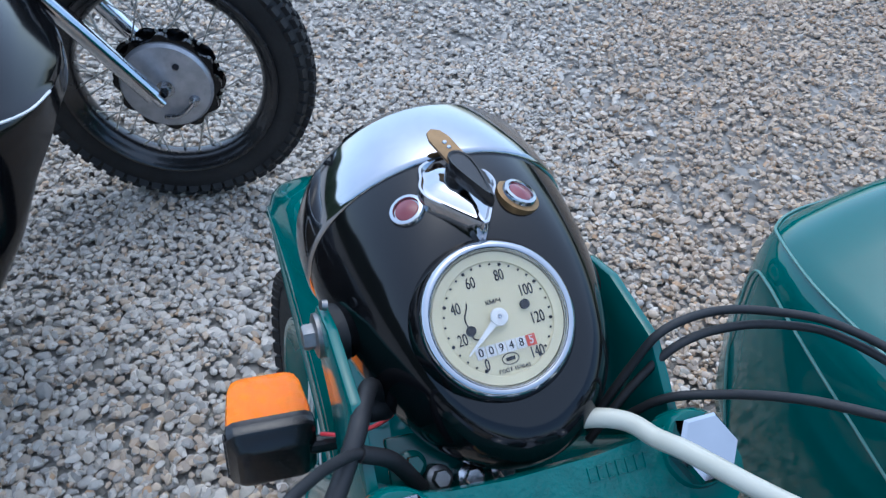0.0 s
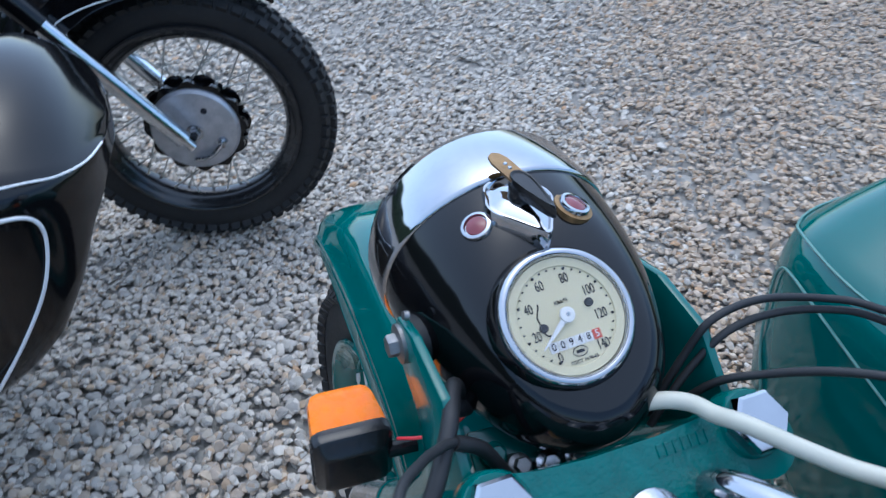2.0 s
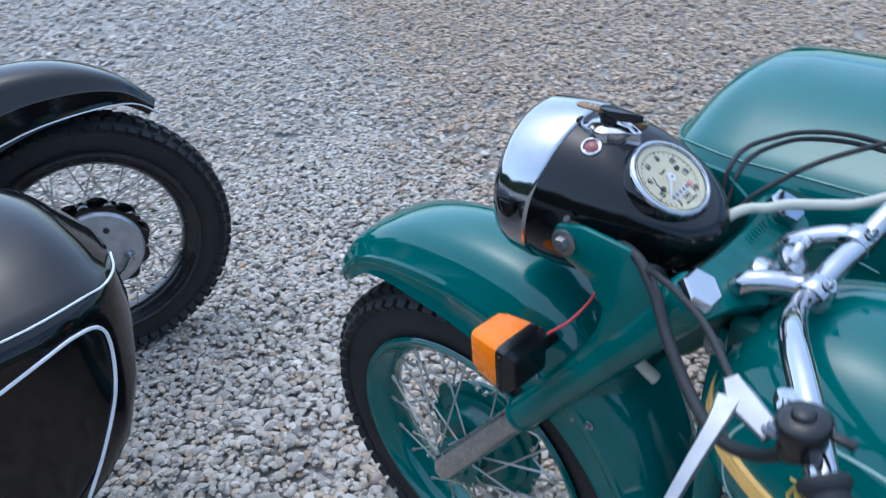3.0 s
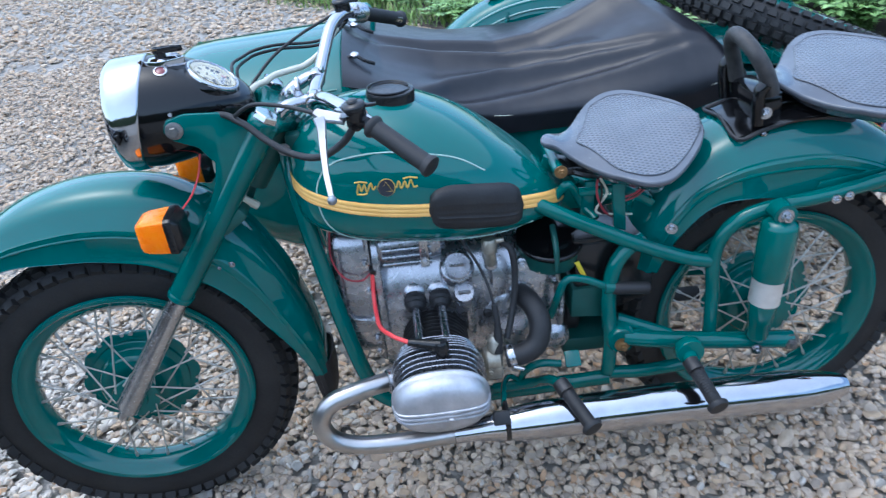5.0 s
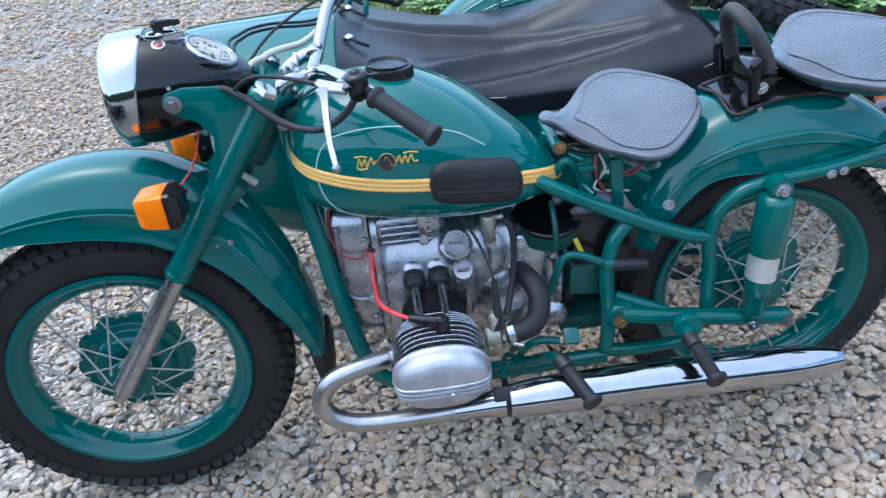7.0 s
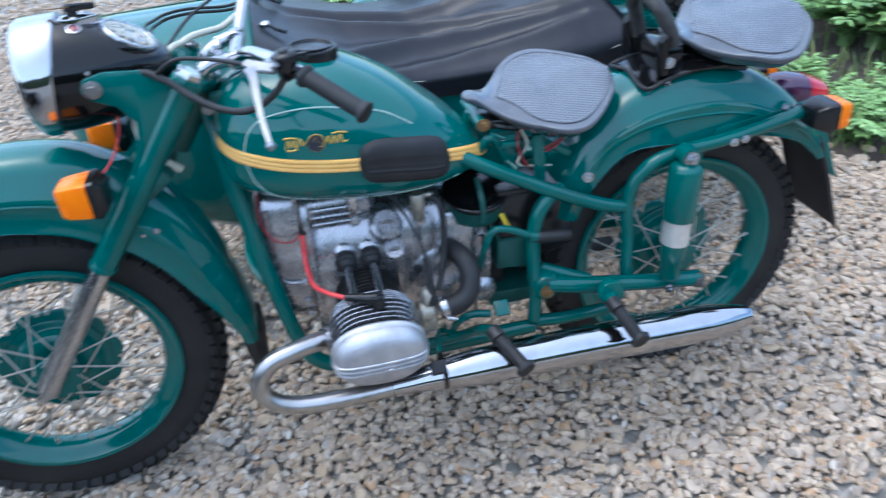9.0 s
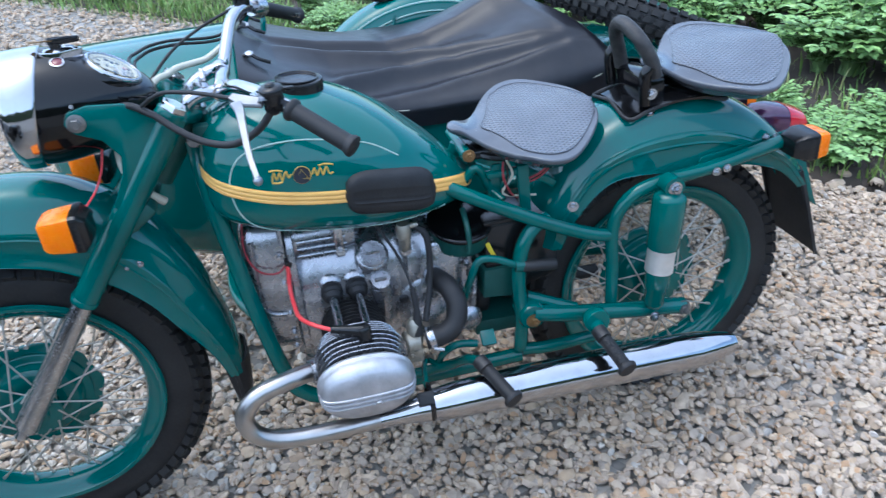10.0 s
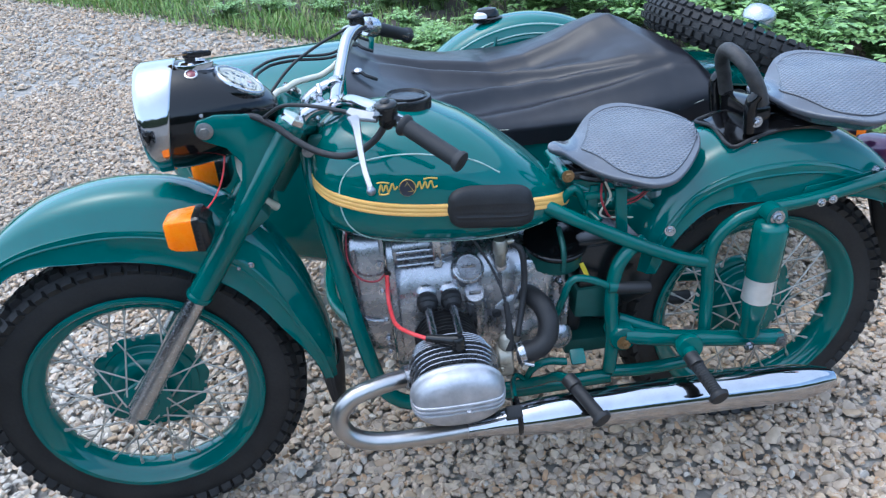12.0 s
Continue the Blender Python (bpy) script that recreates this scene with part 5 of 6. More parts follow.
# frame: tubes on both sides
TUBES = [([(-0.275, -0.028, 0.87), (-0.268, -0.06, 0.80), (-0.25, -0.085, 0.66), (-0.22, -0.098, 0.46), (-0.196, -0.105, 0.345), (-0.17, -0.11, 0.29), (-0.1, -0.115, 0.262), (0.1, -0.118, 0.262), (0.34, -0.12, 0.268)], 0.0175),
         ([(0.1, -0.05, 0.76), (0.2, -0.1, 0.715), (0.31, -0.115, 0.655), (0.412, -0.12, 0.6), (0.5, -0.125, 0.562), (0.548, -0.125, 0.548)], 0.0155),
         ([(0.562, -0.125, 0.36), (0.561, -0.125, 0.46), (0.557, -0.125, 0.55), (0.572, -0.125, 0.605), (0.61, -0.128, 0.643), (0.67, -0.13, 0.66), (0.78, -0.13, 0.672), (0.92, -0.125, 0.695), (1.0, -0.12, 0.715)], 0.015),
         ([(0.415, -0.1, 0.605), (0.375, -0.115, 0.592), (0.348, -0.122, 0.55), (0.338, -0.125, 0.475), (0.343, -0.128, 0.38), (0.338, -0.124, 0.29)], 0.016),
         ([(0.34, -0.125, 0.285), (0.42, -0.125, 0.277), (0.53, -0.125, 0.283)], 0.015),
         ([(0.365, -0.14, 0.392), (0.45, -0.145, 0.375), (0.56, -0.148, 0.358), (0.66, -0.15, 0.345), (0.735, -0.15, 0.335)], 0.0195),
         ([(0.36, -0.11, 0.42), (0.41, -0.12, 0.40), (0.47, -0.135, 0.378)], 0.014),
         ([(0.24, -0.06, 0.70), (0.27, -0.07, 0.735), (0.3, -0.06, 0.68), (0.32, -0.09, 0.66)], 0.009)]
for pts, r in TUBES:
    for g in (tube(pts, r, 14, 7), mirrored(tube(pts, r, 14, 7))):
        part("frame_tube", g, GREEN_WORN, moto, "", 60)
for s in (-1, 1):
    part("pivot_boss", lathe([(0.032, -0.03), (0.032, 0.018), (0.028, 0.024)], (0.362, 0.128 * s, 0.388), (0, s, 0), 28), GREEN_WORN, moto)
    part("pivot_bolt", bolt((0.362, 0.152 * s, 0.38), (0, s, 0), 0.011), BRONZE, moto, "rusty pivot bolt")
    part("axle_nut", bolt((0.728, 0.158 * s, 0.335), (0, s, 0), 0.013), STEEL_DULL, moto)
    sh_t, sh_b = Vector((0.668, 0.168 * s, 0.665)), Vector((0.645, 0.168 * s, 0.348))
    d = (sh_b - sh_t).normalized()
    sh = part("shock_absorber", lathe([(0.02, 0.012), (0.033, 0.02), (0.036, 0.03), (0.0365, 0.14), (0.034, 0.146)], sh_t, d, 30), GREEN_WORN, moto, "rear shock absorber in green sleeves")
    part("sleeve", lathe([(0.031, 0.14), (0.0315, 0.205), (0.029, 0.206)], sh_t, d, 28), WHITE_METAL, sh, "bright bare metal sleeve")
    part("lower_sleeve", lathe([(0.029, 0.203), (0.0265, 0.25), (0.0235, 0.255), (0.0235, 0.29), (0.018, 0.3)], sh_t, d, 26), GREEN_WORN, sh)
    part("top_eye", lathe([(0.023, -0.02), (0.023, 0.014)], sh_t, (0, s, 0), 24), GREEN_WORN, sh)
    part("top_bolt", bolt(sh_t + Vector((0, 0.014 * s, 0)), (0, s, 0), 0.0105), STEEL, sh)
    part("bottom_bolt", bolt(sh_b + Vector((0, 0.012 * s, -0.004)), (0, s, 0), 0.008), STEEL, sh)
    part("mudguard_stay", join(slab([(0.76, 0.668), (0.88, 0.685), (0.99, 0.708), (1.0, 0.725), (0.9, 0.705), (0.77, 0.69)], 0.105 * s, 0.109 * s, 0.001)), GREEN_WORN, moto)
    for x, z in ((0.785, 0.668), (0.81, 0.672), (0.92, 0.712), (0.945, 0.708)):
        part("stay_bolt", bolt((x, (0.146 if x < 0.9 else 0.112) * s, z), (0, s, 0), 0.0065), STEEL, moto)
    for o in ((-0.446, 0.082 * s - 0.014, 0.662), (-0.421, 0.082 * s - 0.013, 0.664)):
        part("guard_bolt", bolt(o, (0, s, 0), 0.0045), STEEL, moto)
part("guard_bolt", bolt((0.475, -0.098, 0.62), (-0.3, -1, 0.1), 0.008), STEEL, moto)

# footrests and pedals
for a, b, r in (((0.212, -0.25, 0.37), (0.25, -0.342, 0.34), 0.0145), ((0.476, -0.26, 0.39), (0.494, -0.35, 0.36), 0.0145)):
    a, b = Vector(a) * 0.82 + Vector(b) * 0.18, Vector(b)
    w, L = (b - a).normalized(), (b - a).length
    rows = [(r * 0.8, -0.004)]
    for i in range(14):
        rows += [(r * 0.92, L * i / 14), (r, L * (i + 0.5) / 14)]
    rows += [(r * 1.0, L * 0.95), (r * 1.45, L * 0.955), (r * 1.5, L), (r * 1.3, L + 0.006)]
    peg = part("footrest", lathe(rows, a, w, 20), RUBBER, moto, "black ribbed rubber footrest")
    part("collar", lathe([(0.0165, -0.03), (0.0165, -0.003)], a, w, 18), STEEL_BLACK, peg)
part("peg_bracket", join(lathe([(0.027, -0.012), (0.029, -0.008), (0.029, 0.008), (0.027, 0.012)], (0.48, -0.225, 0.402), (0, -1, 0.1), 26), rod((0.48, -0.2, 0.4), (0.5, -0.13, 0.34), 0.015), rod((0.478, -0.225, 0.395), (0.477, -0.258, 0.39), 0.016)), GREEN_WORN, moto)
part("shift_pedal", join(tube([(0.14, -0.13, 0.30), (0.15, -0.155, 0.345), (0.18, -0.165, 0.368), (0.225, -0.165, 0.36)], 0.0085, 10), box((0.25, -0.168, 0.372), (0.034, 0.036, 0.01), 0.004, Matrix.Rotation(radians(40), 4, "X")), tube([(0.14, -0.135, 0.30), (0.115, -0.15, 0.33), (0.098, -0.19, 0.345), (0.088, -0.26, 0.352)], 0.006, 8)), GREEN_WORN, moto, "green gear pedal")
part("peg_bar", tube([(0.08, -0.13, 0.285), (0.16, -0.15, 0.305), (0.19, -0.2, 0.35), (0.208, -0.24, 0.372)], 0.0115, 12), GREEN_WORN, moto)
part("kick_lever", join(tube([(0.218, -0.1, 0.44), (0.232, -0.118, 0.5), (0.25, -0.122, 0.542), (0.285, -0.125, 0.542), (0.335, -0.13, 0.518)], 0.0085, 10), lathe([(0.014, -0.01), (0.014, 0.01)], (0.338, -0.132, 0.518), (1, 0, -0.1), 16)), GREEN_WORN, moto)
part("kick_pedal", lathe([(0.012, 0), (0.0135, 0.004), (0.0135, 0.07), (0.011, 0.076)], (0.345, -0.134, 0.516), (1, -0.05, -0.1), 16), RUBBER, moto, "grey rubber kick pedal")
part("drive_coupling", join(lathe([(0.05, 0), (0.058, 0.008), (0.058, 0.03), (0.05, 0.038)], (0.262, 0.03, 0.37), (1, 0, -0.05), 30), rod((0.25, 0.03, 0.37), (0.6, 0.05, 0.345), 0.017, 16), lathe([(0.03, 0), (0.034, 0.02), (0.028, 0.05)], (0.345, 0.034, 0.366), (1, 0, -0.05), 24)), RUBBER, moto, "black drive shaft with rubber coupling")
# dark slabs added to block the view through the shaded gap behind the engine
part("dark_filler", join(slab([(0.262, 0.43), (0.268, 0.5), (0.34, 0.5), (0.345, 0.42)], -0.1, 0.08, 0.004), slab([(0.25, 0.3), (0.25, 0.34), (0.44, 0.335), (0.44, 0.3)], -0.06, 0.07, 0.006)), GREEN_DARK, moto, "dark green filler added under the battery to close a dark gap")
part("inner_panel", slab([(0.36, 0.42), (0.37, 0.58), (0.44, 0.6), (0.45, 0.45)], -0.075, 0.075, 0.004), BLACK_PLASTIC, moto)
part("clutch_arm", tube([(0.235, -0.05, 0.60), (0.24, -0.08, 0.54), (0.235, -0.085, 0.49)], 0.006, 8), STEEL_DULL, moto)
for k, m in enumerate((RED_DARK, BLACK_PLASTIC, HOSE)):
    part("wire", tube([(0.33, -0.07 - 0.01 * k, 0.75), (0.325 + 0.01 * k, -0.08, 0.71), (0.34 - 0.008 * k, -0.08, 0.67), (0.36 + 0.02 * k, -0.07, 0.65)], 0.0025, 6), m, moto)
for k in range(3):
    part("wire", tube([(0.36, -0.07, 0.68 + 0.004 * k), (0.40, -0.09, 0.70 + 0.004 * k), (0.44, -0.09, 0.735 + 0.003 * k)], 0.0022, 6), (RED_DARK, BLACK_PLASTIC, RED_DARK)[k], moto)

# ---- tank furniture and saddles ----
pad_line = [(-0.014, 0.771), (0.03, 0.769), (0.075, 0.761), (0.12, 0.751), (0.17, 0.739)]


def knee_pad():
    rings = []
    for x, z in spline(pad_line, 8):
        u = (x + 0.014) / 0.184
        half = 0.043 * max(0.0, 1 - abs(2 * u - 1) ** 5) ** 0.4 + 0.002
        ring = []
        for k in range(25):
            v = k / 24
            zz = z + half * (1 - 2 * v) - 0.004
            edge = max(0.0, 1 - abs(2 * v - 1) ** 6) ** 0.5
            rib = 0.0022 * abs(math.sin(9 * math.pi * v)) if 0.38 < v < 0.95 and 0.08 < u < 0.95 else 0
            ring.append((x, tank_y(x, zz) - (0.001 + 0.015 * edge - rib) * (0.35 + 0.65 * min(1, 14 * u, 14 * (1 - u))), zz))
        rings.append(ring)
    return loft(rings, False, False)


part("knee_pad", knee_pad(), RUBBER, moto, "black ribbed rubber knee pad", 50)
part("knee_pad", mirrored(knee_pad()), RUBBER, moto, "black ribbed rubber knee pad", 50)
PIN = [(0.1, 0.818), (0.05, 0.851), (-0.01, 0.87), (-0.078, 0.881), (-0.14, 0.879), (-0.185, 0.866), (-0.212, 0.835), (-0.22, 0.79), (-0.205, 0.738), (-0.16, 0.7), (-0.06, 0.68), (0.04, 0.673), (0.12, 0.675), (0.19, 0.684)]
part("pinstripe", on_tank(PIN, 0.0016, 0.0002), LINE, moto, "thin pale painted line")
badge = part("tank_badge", lathe([(0.0165, 0), (0.0165, 0.0016)], (-0.086, tank_y(-0.086, 0.821) - 0.0004, 0.821), (0.05, -1, 0.25), 28), INK, moto, "gold and black tank badge of plain shapes")
part("ring", tube([(-0.086 + 0.0158 * math.cos(a), tank_y(-0.086, 0.821 + 0.0158 * math.sin(a)) - 0.0018, 0.821 + 0.0158 * math.sin(a)) for a in turns(24, 24)], 0.0009, 6, 2, True), GOLD, badge)
tri = [(-0.086 + 0.012 * math.sin(a), 0.82 + 0.012 * math.cos(a)) for a in turns(3, 3)]
part("triangle", tube([(x, tank_y(x, z) - 0.0022, z) for x, z in tri], 0.0009, 6, 1, True), GOLD, badge)
# slanted gilt strokes and loops on both sides of the disc
GILT = [[(-0.142, 0.814), (-0.136, 0.83), (-0.133, 0.817), (-0.126, 0.829), (-0.123, 0.815), (-0.114, 0.831), (-0.111, 0.819), (-0.105, 0.825)],
        [(-0.068, 0.819), (-0.062, 0.83), (-0.059, 0.816), (-0.051, 0.829), (-0.048, 0.816), (-0.04, 0.83), (-0.036, 0.817), (-0.028, 0.818)],
        [(-0.144, 0.8335), (-0.132, 0.8345), (-0.12, 0.832)], [(-0.142, 0.8115), (-0.13, 0.8105), (-0.122, 0.8125)], [(-0.054, 0.8335), (-0.042, 0.835), (-0.027, 0.832)]]
for pts in GILT:
    part("stroke", on_tank(pts, 0.0019, 0.0), GOLD, badge)
cap = part("filler_cap", lathe([(0.047, -0.03), (0.047, 0.012), (0.045, 0.017), (0.038, 0.019), (0.036, 0.016), (0.012, 0.017), (0.002, 0.0175)], (-0.06, -0.012, 0.941), (0.06, -0.03, 1), 40), BLACK_PLASTIC, moto, "glossy black tank cap", 40)
part("cap_grip", tube([(-0.062 + 0.0405 * math.cos(a), -0.012 + 0.0405 * math.sin(a), 0.9605 - 0.0025 * math.cos(a)) for a in turns(24, 24)], 0.002, 6, 2, True), BLACK_PLASTIC, cap)


def saddle(x0, z0):
    """A sprung saddle with a net-moulded rubber cover: a beaked nose to the front, broad behind, with a raised lip."""
    plan = spline([(0.0, 0.006), (0.025, 0.02), (0.1, 0.033), (0.2, 0.064), (0.34, 0.122), (0.48, 0.163), (0.58, 0.175), (0.68, 0.168), (0.8, 0.134), (0.92, 0.086), (0.98, 0.046), (1.0, 0.01)], 6)
    L, nv = 0.317, 36

    def top(u, v, y):
        lip = 0.007 * abs(v) ** 5 * min(1.0, max(0.0, (u - 0.2) * 5))
        nose = 0.007 * math.exp(-((u - 0.05) / 0.07) ** 2) - 0.009 * math.exp(-((u - 0.24) / 0.12) ** 2)
        return 0.16 * y * min(1.0, 0.3 + u * 2) + lip + nose - 0.014 * math.sin(math.pi * u) + 0.014 * (1 - v * v) * min(1.0, u * 3) + 0.006 * u

    rows = []
    for u, w in plan:
        rows.append([(x0 + L * u, w * (-1 + 2 * k / nv) - 0.02, z0 + top(u, -1 + 2 * k / nv, w * (-1 + 2 * k / nv))) for k in range(nv + 1)])
    skirt = []
    edge = [r[0] for r in rows] + [r[-1] for r in reversed(rows)]
    cx = x0 + 0.55 * L
    for d, k in ((0, 1.0), (0.001, 1.01), (0.004, 1.016), (0.008, 1.012), (0.0115, 0.998), (0.016, 0.95), (0.028, 0.86), (0.026, 0.7)):
        skirt.append([(cx + (x - cx) * k, (y + 0.02) * k - 0.02, z - d) for x, y, z in edge])
    base = part("saddle", join(loft(rows, False, False), loft(skirt, True, False)), SEAT_RUBBER, moto, "black rubber saddle with a moulded net pattern", 50)
    net, rim_a, rim_b = [], [], []
    for i in range(12, len(rows) - 5):
        u, w = plan[i]
        half = max(0.0, w - 0.021) * min(1.0, max(0.0, u - 0.2) * 5.5)
        if half > 0.004:
            net.append([(x0 + L * u, half * (-1 + 2 * k / 28) - 0.02, z0 + 0.0014 + top(u, half * (-1 + 2 * k / 28) / w, half * (-1 + 2 * k / 28))) for k in range(29)])
            rim_a.append(net[-1][0])
            rim_b.append(net[-1][-1])
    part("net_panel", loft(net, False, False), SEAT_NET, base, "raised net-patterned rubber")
    part("piping", tube((rim_a + rim_b[::-1])[::2], 0.0013, 6, 2, True), SEAT_RUBBER, base)
    return base


saddle(0.228, 0.812)
saddle(0.662, 0.889)
# saddle mounts
part("saddle_frame", join(box((0.35, -0.01, 0.757), (0.2, 0.11, 0.022), 0.008, Matrix.Rotation(radians(2), 4, "Y")), tube([(0.26, -0.03, 0.77), (0.3, -0.07, 0.755), (0.4, -0.085, 0.75), (0.46, -0.05, 0.77)], 0.008, 8)), BLACK_PLASTIC, moto)
part("saddle_pivot", join(rod((0.252, -0.07, 0.765), (0.252, 0.07, 0.765), 0.013), rod((0.245, -0.0, 0.77), (0.225, 0.0, 0.70), 0.012)), GREEN_WORN, moto)
part("pivot_bolt", bolt((0.255, -0.072, 0.766), (0, -1, 0), 0.009), BRONZE, moto)
part("saddle_post", join(slab([(0.29, 0.65), (0.305, 0.735), (0.325, 0.735), (0.32, 0.65)], -0.07, -0.06), slab([(0.36, 0.63), (0.355, 0.73), (0.38, 0.73), (0.385, 0.62)], -0.085, -0.07), box((0.335, -0.07, 0.715), (0.09, 0.02, 0.014), 0.003), box((0.41, -0.04, 0.69), (0.09, 0.06, 0.02), 0.006, Matrix.Rotation(radians(35), 4, "Y"))), GREEN_WORN, moto)
stand = part("saddle_stand", join(box((0.668, 0, 0.843), (0.05, 0.14, 0.052), 0.01), box((0.73, 0, 0.832), (0.1, 0.08, 0.026), 0.008, Matrix.Rotation(radians(-6), 4, "Y")), tube([(0.64, -0.08, 0.82), (0.635, -0.085, 0.88), (0.645, -0.085, 0.9)], 0.013, 10),
                                  tube([(0.64, 0.08, 0.82), (0.635, 0.085, 0.88), (0.645, 0.085, 0.9)], 0.013, 10), tube([(0.7, -0.05, 0.815), (0.73, -0.06, 0.825), (0.78, -0.06, 0.828)], 0.012, 10)), BLACK, moto, "black bracket under the rear saddle")
PLATE = [(0.6, 0.808), (0.65, 0.822), (0.71, 0.834), (0.77, 0.833), (0.825, 0.822)]
part("stand_plate", thick(loft([[(x, y * (0.085 + 0.01 * min(1, (x - 0.6) * 9)), z - 0.014 * abs(y) ** 3) for y in np.linspace(-1, 1, 9)] for x, z in PLATE], False, False), 0.005), BLACK, stand, "glossy black mounting plate", 30)
part("plate_trim", tube([(x, y, z) for x, y, z in [(0.598, 0, 0.81)] + [(PLATE[i][0], -0.088 - 0.001 * i, PLATE[i][1] - 0.013) for i in range(5)] + [(0.828, 0, 0.823)] + [(PLATE[i][0], 0.088 + 0.001 * i, PLATE[i][1] - 0.013) for i in (4, 3, 2, 1, 0)]], 0.0045, 8, 4, True), RUBBER, stand)
for y in (-0.074, 0.074):
    part("stand_bolt", bolt((0.655, y, 0.797), (-0.3, 0.2 * (1 if y > 0 else -1), 1), 0.008), STEEL, stand)
    part("stand_bolt", bolt((0.648, y * 1.24, 0.845), (0, 1 if y > 0 else -1, 0), 0.008), STEEL, stand)
HANDLE = [(0.668, -0.066, 0.872), (0.656, -0.066, 0.908), (0.636, -0.055, 0.948), (0.622, -0.02, 0.972), (0.62, 0.014, 0.972), (0.63, 0.05, 0.943), (0.646, 0.064, 0.9), (0.655, 0.066, 0.862)]
part("grab_handle", tube(HANDLE, 0.0155, 16, 9), RUBBER_RIB, moto, "black rubber-covered grab handle", 60)

# tail
tail = part("tail_lamp", loft([[(x, hw * math.copysign(abs(math.cos(a)) ** 0.7, math.cos(a)), zc + hh * math.copysign(abs(math.sin(a)) ** 0.7, math.sin(a))) for a in turns(28, 28)] for x, zc, hw, hh in ((0.945, 0.71, 0.02, 0.015), (0.965, 0.713, 0.038, 0.03), (1.0, 0.708, 0.044, 0.036), (1.03, 0.7, 0.046, 0.038))]), PURPLE, moto, "red tail lamp in a tinted housing", 50)
part("lens", loft([[(x, hw * math.copysign(abs(math.cos(a)) ** 0.7, math.cos(a)), zc + hh * math.copysign(abs(math.sin(a)) ** 0.7, math.sin(a))) for a in turns(28, 28)] for x, zc, hw, hh in ((1.03, 0.7, 0.047, 0.039), (1.07, 0.688, 0.046, 0.036), (1.08, 0.684, 0.04, 0.03))]), RED_BRIGHT, tail, "bright red lens", 40)
part("plate_bracket", slab([(1.04, 0.655), (1.075, 0.64), (1.13, 0.5), (1.145, 0.47), (1.1, 0.5), (1.06, 0.56)], -0.045, -0.041, 0.001), GREEN_WORN, moto)
part("plate_bracket", slab([(1.04, 0.655), (1.075, 0.64), (1.13, 0.5), (1.145, 0.47), (1.1, 0.5), (1.06, 0.56)], 0.041, 0.045, 0.001), GREEN_WORN, moto)

# ---- sidecars: nose at -x, beside the motorcycle at +y ----
def sidecar_ring(x, front, n=22):
    """A cross-section: flat sides, a soft deck edge and a domed deck; the bow rises and narrows."""
    t = min(1.0, max(0.0, (x - front) / 0.24))
    hw = 0.298 * (1 - (1 - t) ** 3.6) ** 0.5
    low = float(np.interp(x - front, [0, 0.04, 0.08, 0.13, 0.2, 0.3, 0.45], [0.725, 0.665, 0.575, 0.49, 0.415, 0.345, 0.30]))
    edge = float(np.interp(x, [front, front + 0.1, -0.2, 0.05, 0.3, 0.75, 0.95, 1.15, 1.3, 1.42], [0.745, 0.785, 0.80, 0.74, 0.645, 0.66, 0.66, 0.585, 0.5, 0.43]))
    crown = edge + (0.095 if x < -0.19 else float(np.interp(x, [-0.19, -0.15, 0.1, 0.8, 0.9, 1.42], [0.095, 0.03, 0.01, 0.02, 0.05, 0.03]))) * min(1.0, t * 2.2 + 0.12)
    low = min(low, edge - 0.03)
    half = [(0.0, low), (0.55, low), (0.85, low + 0.015 * t), (0.965, low + 0.05 * t), (1.0, low + min(0.12 * t, (edge - 0.07 - low) * 0.5) if edge - 0.07 > low else low + 0.002), (1.0, max(edge - 0.06, low + 0.004)), (0.995, edge - 0.028), (0.975, edge - 0.008), (0.94, edge + 0.006)]
    half += [(k, edge + (crown - edge) * (1 - (k / 0.95) ** 2.2)) for k in (0.85, 0.7, 0.5, 0.25)] + [(0.0, crown)]
    ring = [(x, 0.765 - k * hw, z) for k, z in half] + [(x, 0.765 + k * hw, z) for k, z in reversed(half[1:-1])]
    return ring


def sidecar_body(front=-0.745):
    xs = [front + 0.0005, front + 0.006, front + 0.02, front + 0.045, front + 0.08, front + 0.13, front + 0.19, front + 0.26, front + 0.34, front + 0.43, -0.2, -0.19, -0.15, -0.1, 0.0, 0.12, 0.25, 0.5, 0.8, 0.9, 1.0, 1.1, 1.2, 1.3, 1.38, 1.42]
    return loft([sidecar_ring(x, front) for x in xs])


def deck_line(xs, k, front=-0.745, lift=0.0015):
    """A line along the body at the ring's point k."""
    return [(x, sidecar_ring(x, front)[k][1] - lift * 0.7, sidecar_ring(x, front)[k][2] + lift * 0.7) for x in xs]


def side_line(pts, s=-1):
    return [(x, 0.765 + s * (sidecar_ring(x, -0.745)[5][1] * -1 + 0.765 + 0.0008), z) for x, z in pts]


SX = [-0.735, -0.715, -0.68, -0.64, -0.55, -0.45, -0.32, -0.21]
ARCH = [(-0.27, 0.685), (-0.38, 0.708), (-0.48, 0.73), (-0.55, 0.747), (-0.6, 0.755), (-0.638, 0.742), (-0.645, 0.70), (-0.62, 0.62), (-0.565, 0.53), (-0.5, 0.44)]
sidecar = thing("sidecar", "green boat-shaped sidecar with pale pinstripes beside the motorcycle", "sidecar")
part("body", sidecar_body(), GREEN, sidecar, "glossy green sidecar body", 50)
part("pinstripe", tube(deck_line(SX, 8), 0.002, 6, 4), LINE_FAINT, sidecar)
part("pinstripe", tube(side_line(ARCH), 0.002, 6, 5), LINE_FAINT, sidecar)
